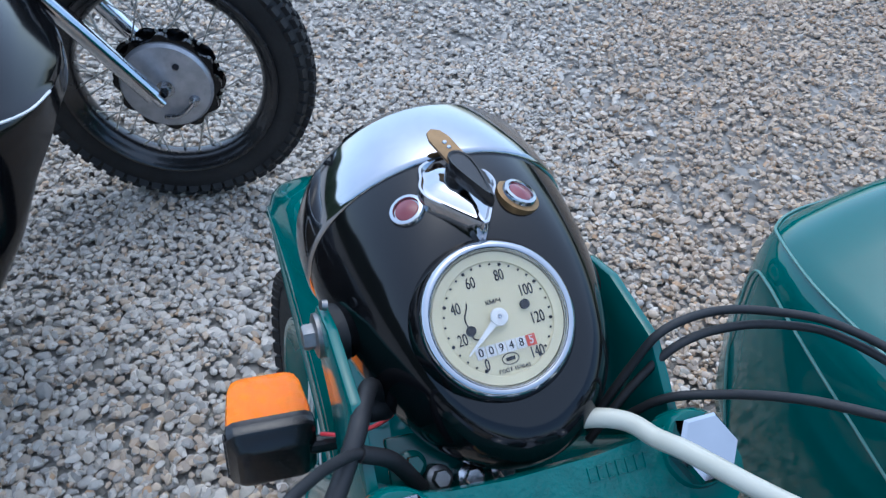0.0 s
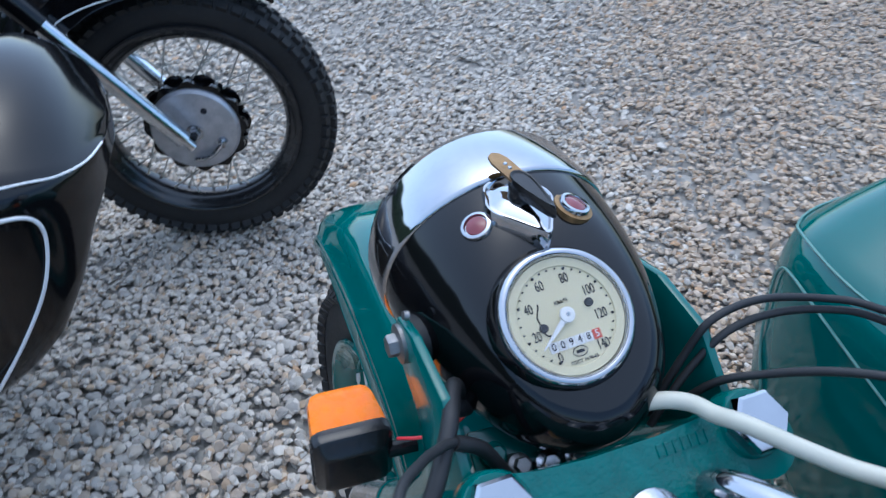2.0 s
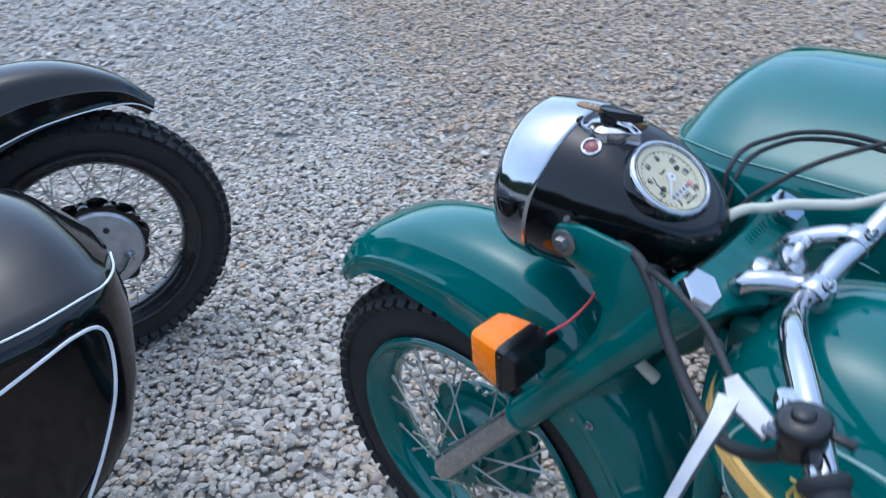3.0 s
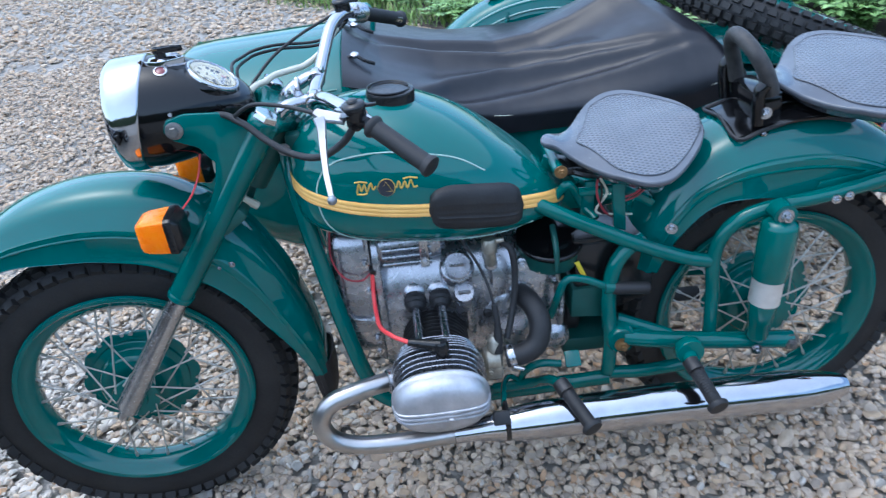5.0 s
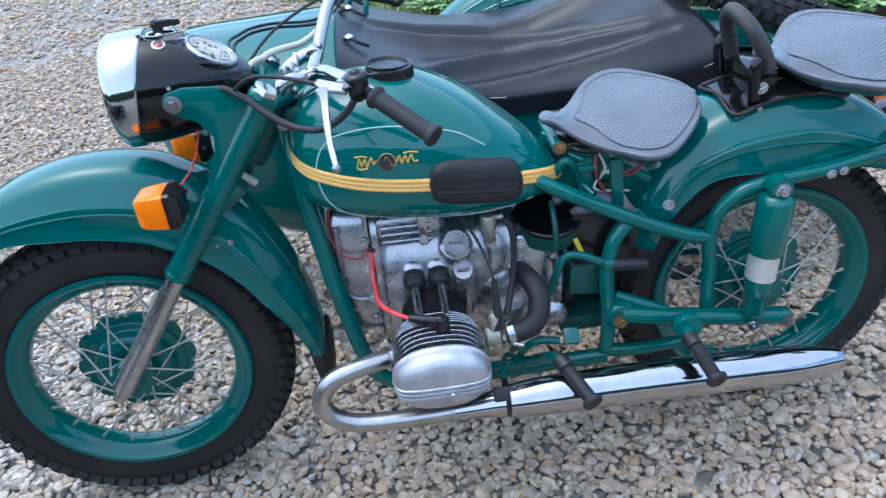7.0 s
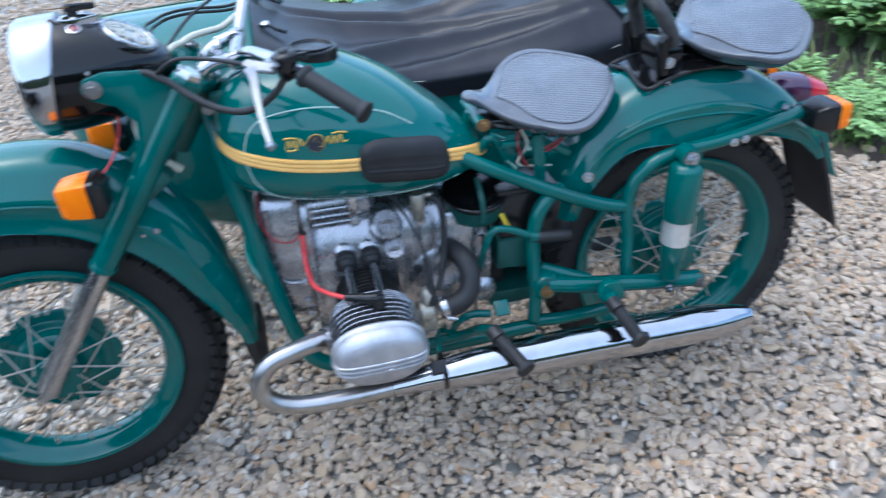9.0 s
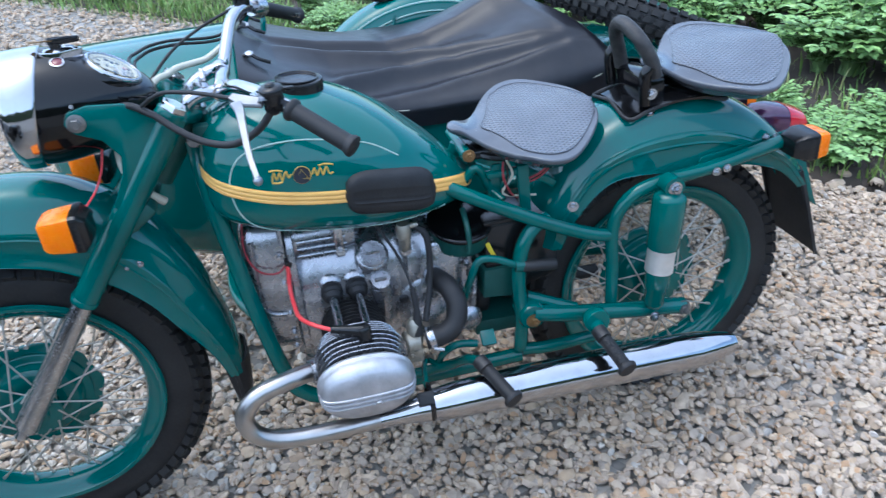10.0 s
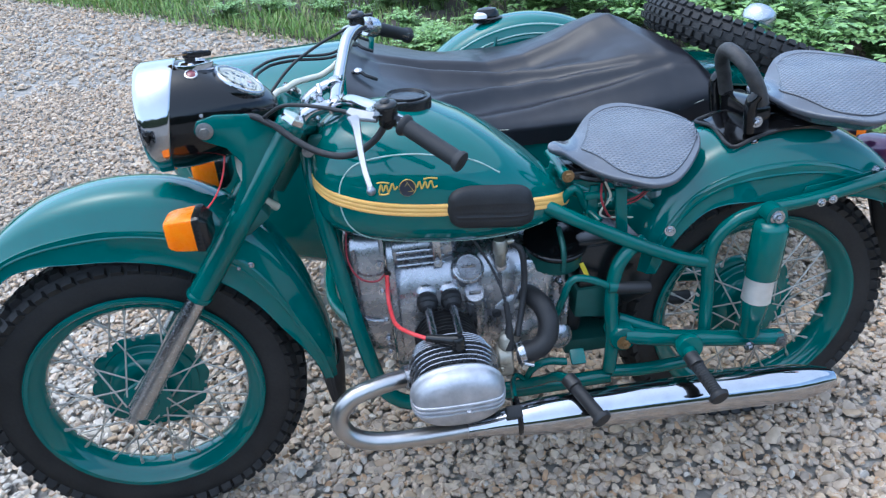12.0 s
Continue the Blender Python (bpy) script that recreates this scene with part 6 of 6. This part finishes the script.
part("grab_rail", tube([(-0.16, 0.86, 0.86), (-0.145, 0.85, 0.905), (-0.12, 0.83, 0.925), (-0.105, 0.8, 0.9), (-0.11, 0.79, 0.86)], 0.008, 10), GREEN, sidecar)
for pts in ([(0.1, 0.15, 0.3), (0.1, 0.5, 0.3), (0.12, 1.05, 0.31)], [(-0.2, 0.11, 0.3), (-0.3, 0.3, 0.32), (-0.3, 0.55, 0.34)], [(0.38, 0.14, 0.32), (0.42, 0.5, 0.31), (0.43, 1.13, 0.335)], [(-0.3, 0.56, 0.34), (0.2, 0.56, 0.29), (1.2, 0.56, 0.3)], [(0.35, 0.13, 0.62), (0.5, 0.3, 0.5), (0.55, 0.5, 0.38)]):
    part("frame_tube", tube(pts, 0.017, 12), GREEN_WORN, sidecar)
wheel(sidecar, "sidecar_wheel", (0.43, 1.17, 0.336), 0.336, GREEN, GREEN_WORN, "spoked sidecar wheel with green rim")
SG = [(0.43 - 0.475 * math.cos(radians(a)), 0.37 + 0.468 * math.sin(radians(a)), 0.088, 0.03 + 0.1 * math.sin(radians(min(180, max(0, a))))) for a in (-8, 10, 30, 50, 70, 90, 110, 130, 150, 170, 185)]
sg = thick(shell(SG, guard), 0.0025)
fender2 = part("sidecar_mudguard", ([(x, y + 1.17, z) for x, y, z in sg[0]], sg[1]), GREEN, sidecar, "round green sidecar mudguard")
for o in (-0.02, 0.012):
    part("bead", tube([(0.43 - (0.475 - 0.028 + o) * math.cos(radians(a)), 1.17 - 0.0905, 0.37 + (0.468 - 0.03 + o) * math.sin(radians(a))) for a in range(20, 165, 12)], 0.0025, 6, 3), LINE, sidecar)
part("stay", tube([(0.32, 1.075, 0.79), (0.30, 1.06, 0.72), (0.285, 1.04, 0.66)], 0.005, 8), GREEN_WORN, sidecar)
lamp = part("side_lamp", loft([[(0.306 + a * x, 1.16 + b * y, z) for x, y in [(math.cos(q), math.sin(q)) for q in turns(24, 24)]] for a, b, z in ((0.05, 0.036, 0.825), (0.052, 0.038, 0.838), (0.043, 0.031, 0.842), (0.04, 0.029, 0.856), (0.03, 0.022, 0.868), (0.008, 0.006, 0.872))]), BLACK, sidecar, "black position lamp with white lens", 40)
part("lens", loft([[(0.283 + a * x, 1.147 + b * y, z) for x, y in [(math.cos(q), math.sin(q)) for q in turns(20, 20)]] for a, b, z in ((0.026, 0.024, 0.842), (0.024, 0.022, 0.854), (0.012, 0.01, 0.86))]), WHITE_PLAIN, lamp, "white lens")
for y in (0.53, 1.02):
    part("rear_rail", tube([(0.83, y, 0.70), (1.0, y, 0.672), (1.2, y, 0.585), (1.34, y, 0.505)], 0.008, 8), GREEN, sidecar)
part("locker_lid", thick(loft([[(x, y, float(np.interp(x, [0.86, 1.0, 1.15, 1.3], [0.715, 0.69, 0.625, 0.54])) + 0.02 * (1 - ((y - 0.765) / 0.25) ** 2)) for y in np.linspace(0.55, 0.98, 9)] for x in np.linspace(0.86, 1.3, 9)], False, False), 0.006), GREEN, sidecar)

# the cover over the cockpit
XN = [-0.195, -0.14, 0.02, 0.12, 0.2, 0.477, 0.706, 0.78, 0.84]
ZN = [0.828, 0.81, 0.745, 0.706, 0.69, 0.686, 0.69, 0.712, 0.735]
XT = [-0.195, -0.1, 0.04, 0.24, 0.36, 0.47, 0.56, 0.625, 0.68, 0.72]
ZT = [0.897, 0.842, 0.808, 0.782, 0.794, 0.83, 0.872, 0.892, 0.868, 0.835]
# three long folds that run together at the rear corner: their y along x
FOLDS = [([0.02, 0.148, 0.27, 0.406, 0.54, 0.638, 0.78], [0.456, 0.469, 0.491, 0.515, 0.517, 0.519, 0.523]),
         ([-0.06, -0.007, 0.081, 0.22, 0.358, 0.488, 0.614, 0.78], [0.458, 0.479, 0.547, 0.601, 0.605, 0.583, 0.553, 0.54]),
         ([-0.19, -0.05, 0.166, 0.303, 0.433, 0.558, 0.68, 0.78], [0.69, 0.715, 0.703, 0.685, 0.641, 0.591, 0.556, 0.545])]


def fold(x, y):
    """How far the sheet sags between two folds: gently behind one, steeply up to the next."""
    lines = [0.455] + [float(np.interp(x, *f)) for f in FOLDS] + [0.8]
    for a, b in zip(lines, lines[1:]):
        if a <= y < b:
            g = (y - a) / (b - a)
            return -min(0.034, 0.38 * (b - a)) * math.sin(math.pi * g ** 1.35) ** 0.85 * (0.35 if a == 0.455 else 1.0)
    return 0.0


def cover_grid():
    rows = []
    nu, nv, nh = 130, 130, 6
    for j in range(-nh, nv + 1):
        v = max(0, j) / nv
        y = 0.455 + 0.627 * v
        back = 0.84 - 0.4 * max(0.0, y - 0.48) if y < 0.86 else 0.688 - 0.1 * (y - 0.86)
        row = []
        for i in range(nu + 1):
            u = i / nu
            x = -0.19 + u * (back + 0.19)
            zn = float(np.interp(-0.19 + u * (0.835 + 0.19), XN, ZN)) + (0.06 if v > 0.5 else 0.0) * math.sin(math.pi * u)
            zt = float(np.interp(-0.19 + u * (0.72 + 0.19), XT, ZT))
            s = 1 - abs(2 * v - 1)
            e = math.sin(0.5 * math.pi * min(1.0, s * 1.05)) ** 0.62
            z = zn + (zt - zn) * e
            ends = min(1.0, 4 * u) * min(1.0, 9 * (1 - u))
            z += fold(x, y) * ends
            z += 0.0025 * noise.noise((x * 5, y * 9, 3)) + 0.0008 * noise.noise((x * 26, y * 30, 5))
            if j < 0:
                z -= 0.048 * (-j / nh) * min(1.0, 5 * u)
                y = 0.455 + 0.004 * (-j / nh) + 0.0035 * math.sin(x * 21) * (-j / nh)
            if u > 0.955:
                z -= (u - 0.955) ** 1.3 * 2.2
                x += 0.012 * math.sin((u - 0.955) / 0.045 * math.pi / 2)
            row.append((x, y, z))
        rows.append(row)
    for _ in range(2):
        old = [[p[2] for p in row] for row in rows]
        for j in range(nh + 1, nh + nv):
            rows[j] = [(p[0], p[1], 0.25 * old[j - 1][i] + 0.5 * old[j][i] + 0.25 * old[j + 1][i]) for i, p in enumerate(rows[j])]
    return loft(rows, False, False)


tarp = thing("tonneau_cover", "black vinyl cover stretched over the sidecar cockpit", "cover")
part("sheet", thick(cover_grid(), -0.003), VINYL, tarp, "black grey vinyl sheet in soft folds", 60)
hem = [(x, 0.4535, float(np.interp(x, XN, ZN)) + 0.001) for x in (0.0, 0.12, 0.24, 0.36, 0.5, 0.62, 0.7, 0.78)]
part("seam", tube(hem, 0.0012, 5, 4), HOSE, tarp, "pale stitched seam")
part("seam", tube([(0.78, 0.4535, 0.713), (0.8, 0.49, 0.745), (0.79, 0.53, 0.765)], 0.001, 5, 4), HOSE, tarp)
for x, y, z in ((-0.155, 0.56, 0.862), (-0.155, 0.74, 0.893), (-0.155, 0.9, 0.885)):
    st = part("strap", tube([(x - 0.03, y, z - 0.004), (x, y - 0.002, z + 0.004), (x + 0.022, y - 0.012, z - 0.008), (x + 0.05, y - 0.015, z - 0.02)], 0.005, 8), BLACK_PLASTIC, tarp, "black leather strap with metal stud")
    part("stud", lathe([(0.011, -0.004), (0.011, 0.004), (0.005, 0.008)], (x, y, z + 0.004), (0, -0.3, 1), 16), STEEL, st)

# spare wheel on the rear deck
spare = thing("spare_wheel", "spare spoked wheel with blocky tyre on the sidecar deck", "wheel", at=(1.045, 0.755, 0.766))
w2 = wheel(spare, "wheel", (0, 0, 0), 0.336, GREEN, GREEN_WORN, "wheel with green rim and black tyre", (radians(90), 0, 0), w=0.056, pitches=64)
spare.rotation_euler = (radians(-3), radians(24), 0)
part("hub_cap", lathe([(0.05, 0.07), (0.052, 0.09), (0.04, 0.112), (0.02, 0.122), (0.002, 0.124)], (0, 0, 0), (0, 0, 1), 28), STEEL, spare, "domed grey hub cap", 60)

# ---- the black outfit parked ahead ----
TURN = Matrix.Rotation(radians(-90), 4, "Z")
black_car = thing("sidecar", "glossy black sidecar with white pinstripes", "sidecar")
black_car.matrix_world = Matrix.Translation((-2.11, -1.12, 0)) @ TURN
part("body", sidecar_body(), BLACK, black_car, "glossy black sidecar body", 50)
part("pinstripe", tube(mirrored_line(deck_line(SX, 8), 0.765), 0.0022, 6, 4), WHITE, black_car)
part("pinstripe", tube(side_line(ARCH, 1), 0.0032, 6, 5), WHITE, black_car)
wheel(black_car, "sidecar_wheel", (0.43, 1.17, 0.336), 0.336, CHROME, BLACK, "spoked sidecar wheel", None)
for pts in ([(0.1, 0.15, 0.3), (0.1, 0.5, 0.3), (0.12, 1.05, 0.31)], [(0.38, 0.14, 0.32), (0.42, 0.5, 0.31), (0.43, 1.13, 0.335)]):
    part("frame_tube", tube(pts, 0.017, 12), BLACK, black_car)

black_moto = thing("motorcycle", "black motorcycle with chrome fork and bare drum brake parked on gravel", "motorcycle")
black_moto.matrix_world = Matrix.Translation((-2.0, -1.03, 0)) @ TURN @ Matrix.Scale(1.1, 4)
bw = wheel(black_moto, "front_wheel", (-0.718, 0, 0.345), 0.34, BLACK_RIM, BLACK, "spoked front wheel with black rim and aluminium brake plate", (0, 0, radians(-12)))
plate = part("brake_plate", lathe([(0.106, 0.05), (0.106, 0.058), (0.1, 0.066), (0.07, 0.07), (0.02, 0.0715), (0.002, 0.0715)], (0, 0, 0), (0, 1, 0), 44), ALU_BRIGHT, bw, "bare aluminium brake plate", 30)
scallop = [[((0.117 + 0.006 * math.cos(12 * a)) * math.cos(a), y, (0.117 + 0.006 * math.cos(12 * a)) * math.sin(a)) for a in turns(120, 120)] for y in (0.036, 0.05)]
part("drum_flange", loft(scallop), BLACK, bw)
part("axle_nut", bolt((0, 0.072, 0), (0, 1, 0), 0.014), STEEL, bw)
part("plate_hole", lathe([(0.008, 0), (0.0075, 0.003)], (-0.03, 0.069, 0.055), (0, 1, 0), 16), INK, bw)
part("plate_boss", lathe([(0.014, 0), (0.012, 0.014), (0.006, 0.018)], (-0.06, 0.067, -0.03), (0, 1, 0), 16), ALU, bw)
part("brake_arm", tube([(-0.06, 0.082, -0.03), (-0.03, 0.084, -0.06), (0.01, 0.08, -0.07)], 0.006, 8), STEEL, bw)
BG = [(x - 0.0 + 0.02, z - 0.036, w * 1.12, d * 0.9) for x, z, w, d in FG[1:]]
part("front_mudguard", thick(shell(BG, guard), 0.0025), BLACK, black_moto, "glossy black mudguard with white line", 42)
part("pinstripe", tube([(x, w * 1.03 + 0.0015, z - d * 0.93) for x, z, w, d in BG[0:6]], 0.0018, 6, 4), WHITE, black_moto)
for y in (-0.11, 0.11):
    top, mid, low = Vector((-0.245, y, 0.95)), Vector((-0.452, y, 0.66)), Vector((-0.676, y, 0.352))
    part("fork_cover", rod(top, mid, 0.027, 20), BLACK, black_moto)
    part("fork_slider", join(rod(mid, low, 0.021, 18), rod(low, low + (low - mid).normalized() * 0.03, 0.012)), CHROME_BRIGHT, black_moto, "bright steel fork slider")
part("fork_yoke", box((-0.31, 0, 0.93), (0.07, 0.25, 0.03), 0.01, Matrix.Rotation(radians(-36), 4, "Y")), BLACK, black_moto)
part("frame_tube", tube([(-0.27, 0, 0.9), (-0.24, 0, 0.7), (-0.19, 0, 0.4), (-0.1, 0, 0.27), (0.3, 0, 0.27)], 0.019, 14), BLACK, black_moto)

# a red canister lying far off
red = thing("canister", "red plastic canister lying on the gravel", "canister", at=(-6.0, 0.1, 0.1))
part("body", box((0, 0, 0), (0.3, 0.42, 0.2), 0.04, Matrix.Rotation(radians(25), 4, "Z"), 3), RED_PLASTIC, red)
part("cap", lathe([(0.03, 0), (0.03, 0.04)], (0.12, 0.2, 0.02), (0.6, 0.8, 0.1), 18), BLACK_PLASTIC, red)

# ---- soil bed, grass and leafy plants behind the gravel ----
SOIL = mat("dark_soil", (0.035, 0.028, 0.022), (0.075, 0.06, 0.048), 0.95, 0, 6, 40, 1.0, 0, 0.03)
LEAF = shades(mat("leaf_green", (1.5, 1.5, 1.15), (1.95, 1.9, 1.5), 0.5, 0, 25, 90, 0.15), [(0.115, 0.205, 0.075), (0.15, 0.25, 0.095), (0.095, 0.17, 0.06), (0.18, 0.28, 0.12), (0.13, 0.225, 0.085), (0.105, 0.185, 0.07)])
GRASS = shades(mat("grass_green", (1.3, 1.3, 1.0), (1.7, 1.65, 1.35), 0.55, 0, 25, 90, 0.1), [(0.1, 0.185, 0.045), (0.14, 0.225, 0.06), (0.075, 0.135, 0.035), (0.2, 0.22, 0.1), (0.11, 0.19, 0.05)])
STEM = mat("plant_stem", (0.1, 0.18, 0.05), (0.15, 0.22, 0.08), 0.6, 0)
rows = []
for d in [0, 0.05, 0.12, 0.25, 0.45, 0.7, 1.0, 1.4, 1.9, 2.5, 3.2, 4.2, 5.5, 8, 14, 30]:
    rows.append([(x, edge_y(x) + d + (0.06 * noise.noise((x * 3, 7, 0)) if d == 0 else 0), -0.008 if d == 0 else 0.02 + 0.035 * noise.noise((x * 1.7, d * 1.7, 1)) + 0.02 * noise.noise((x * 6, d * 6, 2)) + 0.004 * min(d, 3)) for x in np.linspace(-9, 6, 110)])
soil = new("soil", mesh_of("soil", loft(rows, False, False), SOIL))
tagged(soil, "dark bare garden soil beside the gravel", "soil", kind="structure")


def blades(name, spots, rng, height, label):
    """Bent grass blades in one mesh."""
    n = len(spots)
    h = rng.uniform(*height, n)
    a, lean = rng.uniform(0, math.tau, n), rng.uniform(0.1, 0.75, n)
    w = rng.uniform(0.0025, 0.006, n)
    dx, dy = np.cos(a), np.sin(a)
    verts = np.zeros((n, 7, 3))
    for k, (t, ww) in enumerate(((0, 1), (0.45, 0.9), (0.8, 0.55))):
        out = lean * h * t**2
        for s in (0, 1):
            sg = (s * 2 - 1) * w * ww
            verts[:, k * 2 + s, 0] = spots[:, 0] + dx * out - dy * sg
            verts[:, k * 2 + s, 1] = spots[:, 1] + dy * out + dx * sg
            verts[:, k * 2 + s, 2] = spots[:, 2] + h * t * (1 - 0.25 * lean * t)
    verts[:, 6] = spots + np.stack([dx * lean * h, dy * lean * h, h * (1 - 0.28 * lean)], 1)
    f = np.array([[0, 1, 3], [0, 3, 2], [2, 3, 5], [2, 5, 4], [4, 5, 6]])
    faces = (f[None] + (np.arange(n) * 7)[:, None, None]).reshape(-1, 3)
    me = bpy.data.meshes.new(name)
    me.from_pydata(verts.reshape(-1, 3).tolist(), [], faces.tolist())
    me.materials.append(GRASS)
    me.shade_smooth()
    return tagged(new(name, me), label, "grass", kind="stuff")


rng = np.random.default_rng(21)


def behind(x, d):
    """The place d behind the gravel's edge at x."""
    s = (edge_y(x + 0.05) - edge_y(x - 0.05)) / 0.1
    k = np.sqrt(1 + s * s)
    return x - s / k * d, edge_y(x) + d / k


def bed(x0, x1, d0, d1, n, fall=1.0):
    x = rng.uniform(x0, x1, n)
    d = d0 + (d1 - d0) * rng.uniform(0, 1, n) ** fall
    px, py = behind(x, d)
    return np.stack([px, py, 0.015 + 0.004 * d], 1)


blades("grass", np.concatenate([bed(-8, 0.1, 0.0, 3.5, 26000, 1.4), bed(-8, 0.2, -0.2, 0.5, 6000)]), rng, (0.025, 0.12), "low green grass along the gravel edge")
blades("grass", np.concatenate([bed(0.1, 3.2, 0.0, 0.8, 3800), bed(0.3, 3.0, 0.7, 2.0, 1200)]), rng, (0.025, 0.13), "sparse grass tufts on the soil")


def leaf_geo(o, d, up, L, W):
    """A folded leaf blade from o along d."""
    side = d.cross(up).normalized()
    nrm = side.cross(d).normalized()
    pts = [o, o + d * L * 0.3 + side * W * 0.5 + nrm * W * 0.16, o + d * L * 0.7 + side * W * 0.4 + nrm * W * 0.1 - nrm * L * 0.05, o + d * L - nrm * L * 0.16,
           o + d * L * 0.7 - side * W * 0.4 + nrm * W * 0.1 - nrm * L * 0.05, o + d * L * 0.3 - side * W * 0.5 + nrm * W * 0.16, o + d * L * 0.35, o + d * L * 0.72 - nrm * L * 0.06]
    return pts, [(0, 1, 6), (0, 6, 5), (1, 2, 7, 6), (6, 7, 4, 5), (2, 3, 7), (7, 3, 4)]


def plant_geo(seed, height, spread, fronds, leaf):
    r = random.Random(seed)
    leaves, stems = [], []
    for _ in range(fronds):
        a = r.uniform(0, math.tau)
        reach, h = spread * r.uniform(0.35, 1.0), height * r.uniform(0.45, 1.0)
        p0 = Vector((r.uniform(-0.04, 0.04), r.uniform(-0.04, 0.04), 0))
        p1 = Vector((math.cos(a) * reach * 0.35, math.sin(a) * reach * 0.35, h * 0.7))
        p2 = Vector((math.cos(a) * reach, math.sin(a) * reach, h * r.uniform(0.8, 1.0)))
        line = [Vector(q) for q in spline([p0, p1, p2], 5)]
        stems.append(tube([p0, p1, p2], [0.006, 0.004, 0.002], 3, 2, False, False))
        for i in range(2, len(line)):
            d = (line[i] - line[i - 1]).normalized()
            side = d.cross(Vector((0, 0, 1))).normalized()
            for s in (-1, 1):
                dd = (d * 0.5 + side * s + Vector((0, 0, r.uniform(-0.25, 0.35)))).normalized()
                k = leaf * r.uniform(0.65, 1.15)
                leaves.append(leaf_geo(line[i], dd, Vector((0, 0, 1)), k, k * 0.62))
        leaves.append(leaf_geo(line[-1], (line[-1] - line[-2]).normalized(), Vector((0, 0, 1)), leaf * 1.25, leaf * 0.8))
    return join(*leaves), join(*stems)


KINDS = []
for k in range(5):
    g = plant_geo(40 + k, 0.46, 0.36, 46, 0.06)
    KINDS.append((mesh_of("leaves", g[0], LEAF, 60), mesh_of("stem", g[1], STEM)))
LOW = []
for k in range(4):
    g = plant_geo(60 + k, 0.19, 0.2, 34, 0.032)
    LOW.append((mesh_of("leaves", g[0], LEAF, 60), mesh_of("stem", g[1], STEM)))


def plant(name, meshes, at, scale, turn, label, group):
    base = thing(name, label, "plant", group)
    base.matrix_world = Matrix.Translation(at) @ Matrix.Rotation(turn, 4, "Z") @ Matrix.Scale(scale, 4)
    for n, me in (("leaves", meshes[0]), ("stem", meshes[1])):
        o = new(n, me)
        o.parent = base


prnd = random.Random(5)
for row in range(6):
    for i in range(17):
        x = 2.9 - i * 0.22 + prnd.uniform(-0.08, 0.08)
        px, py = behind(x, 1.15 + row * 0.5 + prnd.uniform(-0.1, 0.1))
        if px < -0.35 + 0.25 * row and row < 2:
            continue
        plant("potato_plant", KINDS[prnd.randrange(5)], (float(px), float(py), 0.03), prnd.uniform(0.75, 1.1), prnd.uniform(0, 6.3), "bushy green leafy vegetable plant in a garden row", "vegetable rows")
for i in range(110):
    x = prnd.uniform(0.1, 3.1)
    px, py = behind(x, prnd.uniform(0.03, 0.55) if i < 95 else prnd.uniform(0.5, 1.0))
    plant("weed", LOW[prnd.randrange(4)], (float(px), float(py), 0.015), prnd.uniform(0.5, 1.15), prnd.uniform(0, 6.3), "low leafy green weed on bare soil", "weeds at the gravel edge")
for i in range(20):
    x = prnd.uniform(-1.8, 0.1)
    px, py = behind(x, prnd.uniform(0.1, 1.2))
    plant("weed", LOW[prnd.randrange(4)], (float(px), float(py), 0.015), prnd.uniform(0.6, 1.1), prnd.uniform(0, 6.3), "low leafy green weed among grass", "weeds at the gravel edge")
fl = thing("flower", "small yellow flower head on a thin stem", "flower", at=(2.72, 1.0, 0))
part("stem", tube([(0, 0, 0), (0.02, 0, 0.15), (0.03, 0.01, 0.3)], 0.003, 6), STEM, fl)
part("petals", join(*[leaf_geo(Vector((0.03, 0.01, 0.3)), Vector((math.cos(a), math.sin(a), 0.6)).normalized(), Vector((0, 0, 1)), 0.03, 0.02) for a in turns(9, 9)]), YELLOW, fl)

# an unseen dark surround, added all round the yard to darken low reflections
SURROUND = mat("dark_surround", (0.014, 0.022, 0.012), (0.055, 0.08, 0.034), 0.9, 0, 1.6, 9, 1.0)
def hedge_ring(r, k):
    """One line round the yard; k: its share of the surround's height, which rises towards -y."""
    out = []
    for a in turns(160, 160):
        h = 1.5 + 4.2 * max(0.0, -math.sin(a)) ** 1.5 + 0.4 * math.sin(9 * a) + 0.3 * math.sin(23 * a)
        out.append((r * math.cos(a) * (1 + 0.03 * math.sin(7 * a)), r * math.sin(a) * (1 + 0.03 * math.sin(5 * a)), h * k - 0.1))
    return out


hedge = new("backdrop", mesh_of("backdrop", loft([hedge_ring(19, 0), hedge_ring(18.6, 0.5), hedge_ring(18.8, 0.92), hedge_ring(20, 1), hedge_ring(20.5, 0)], True, False), SURROUND))
tagged(hedge, "unseen dark green surround added to darken low reflections", "hedge", kind="structure")
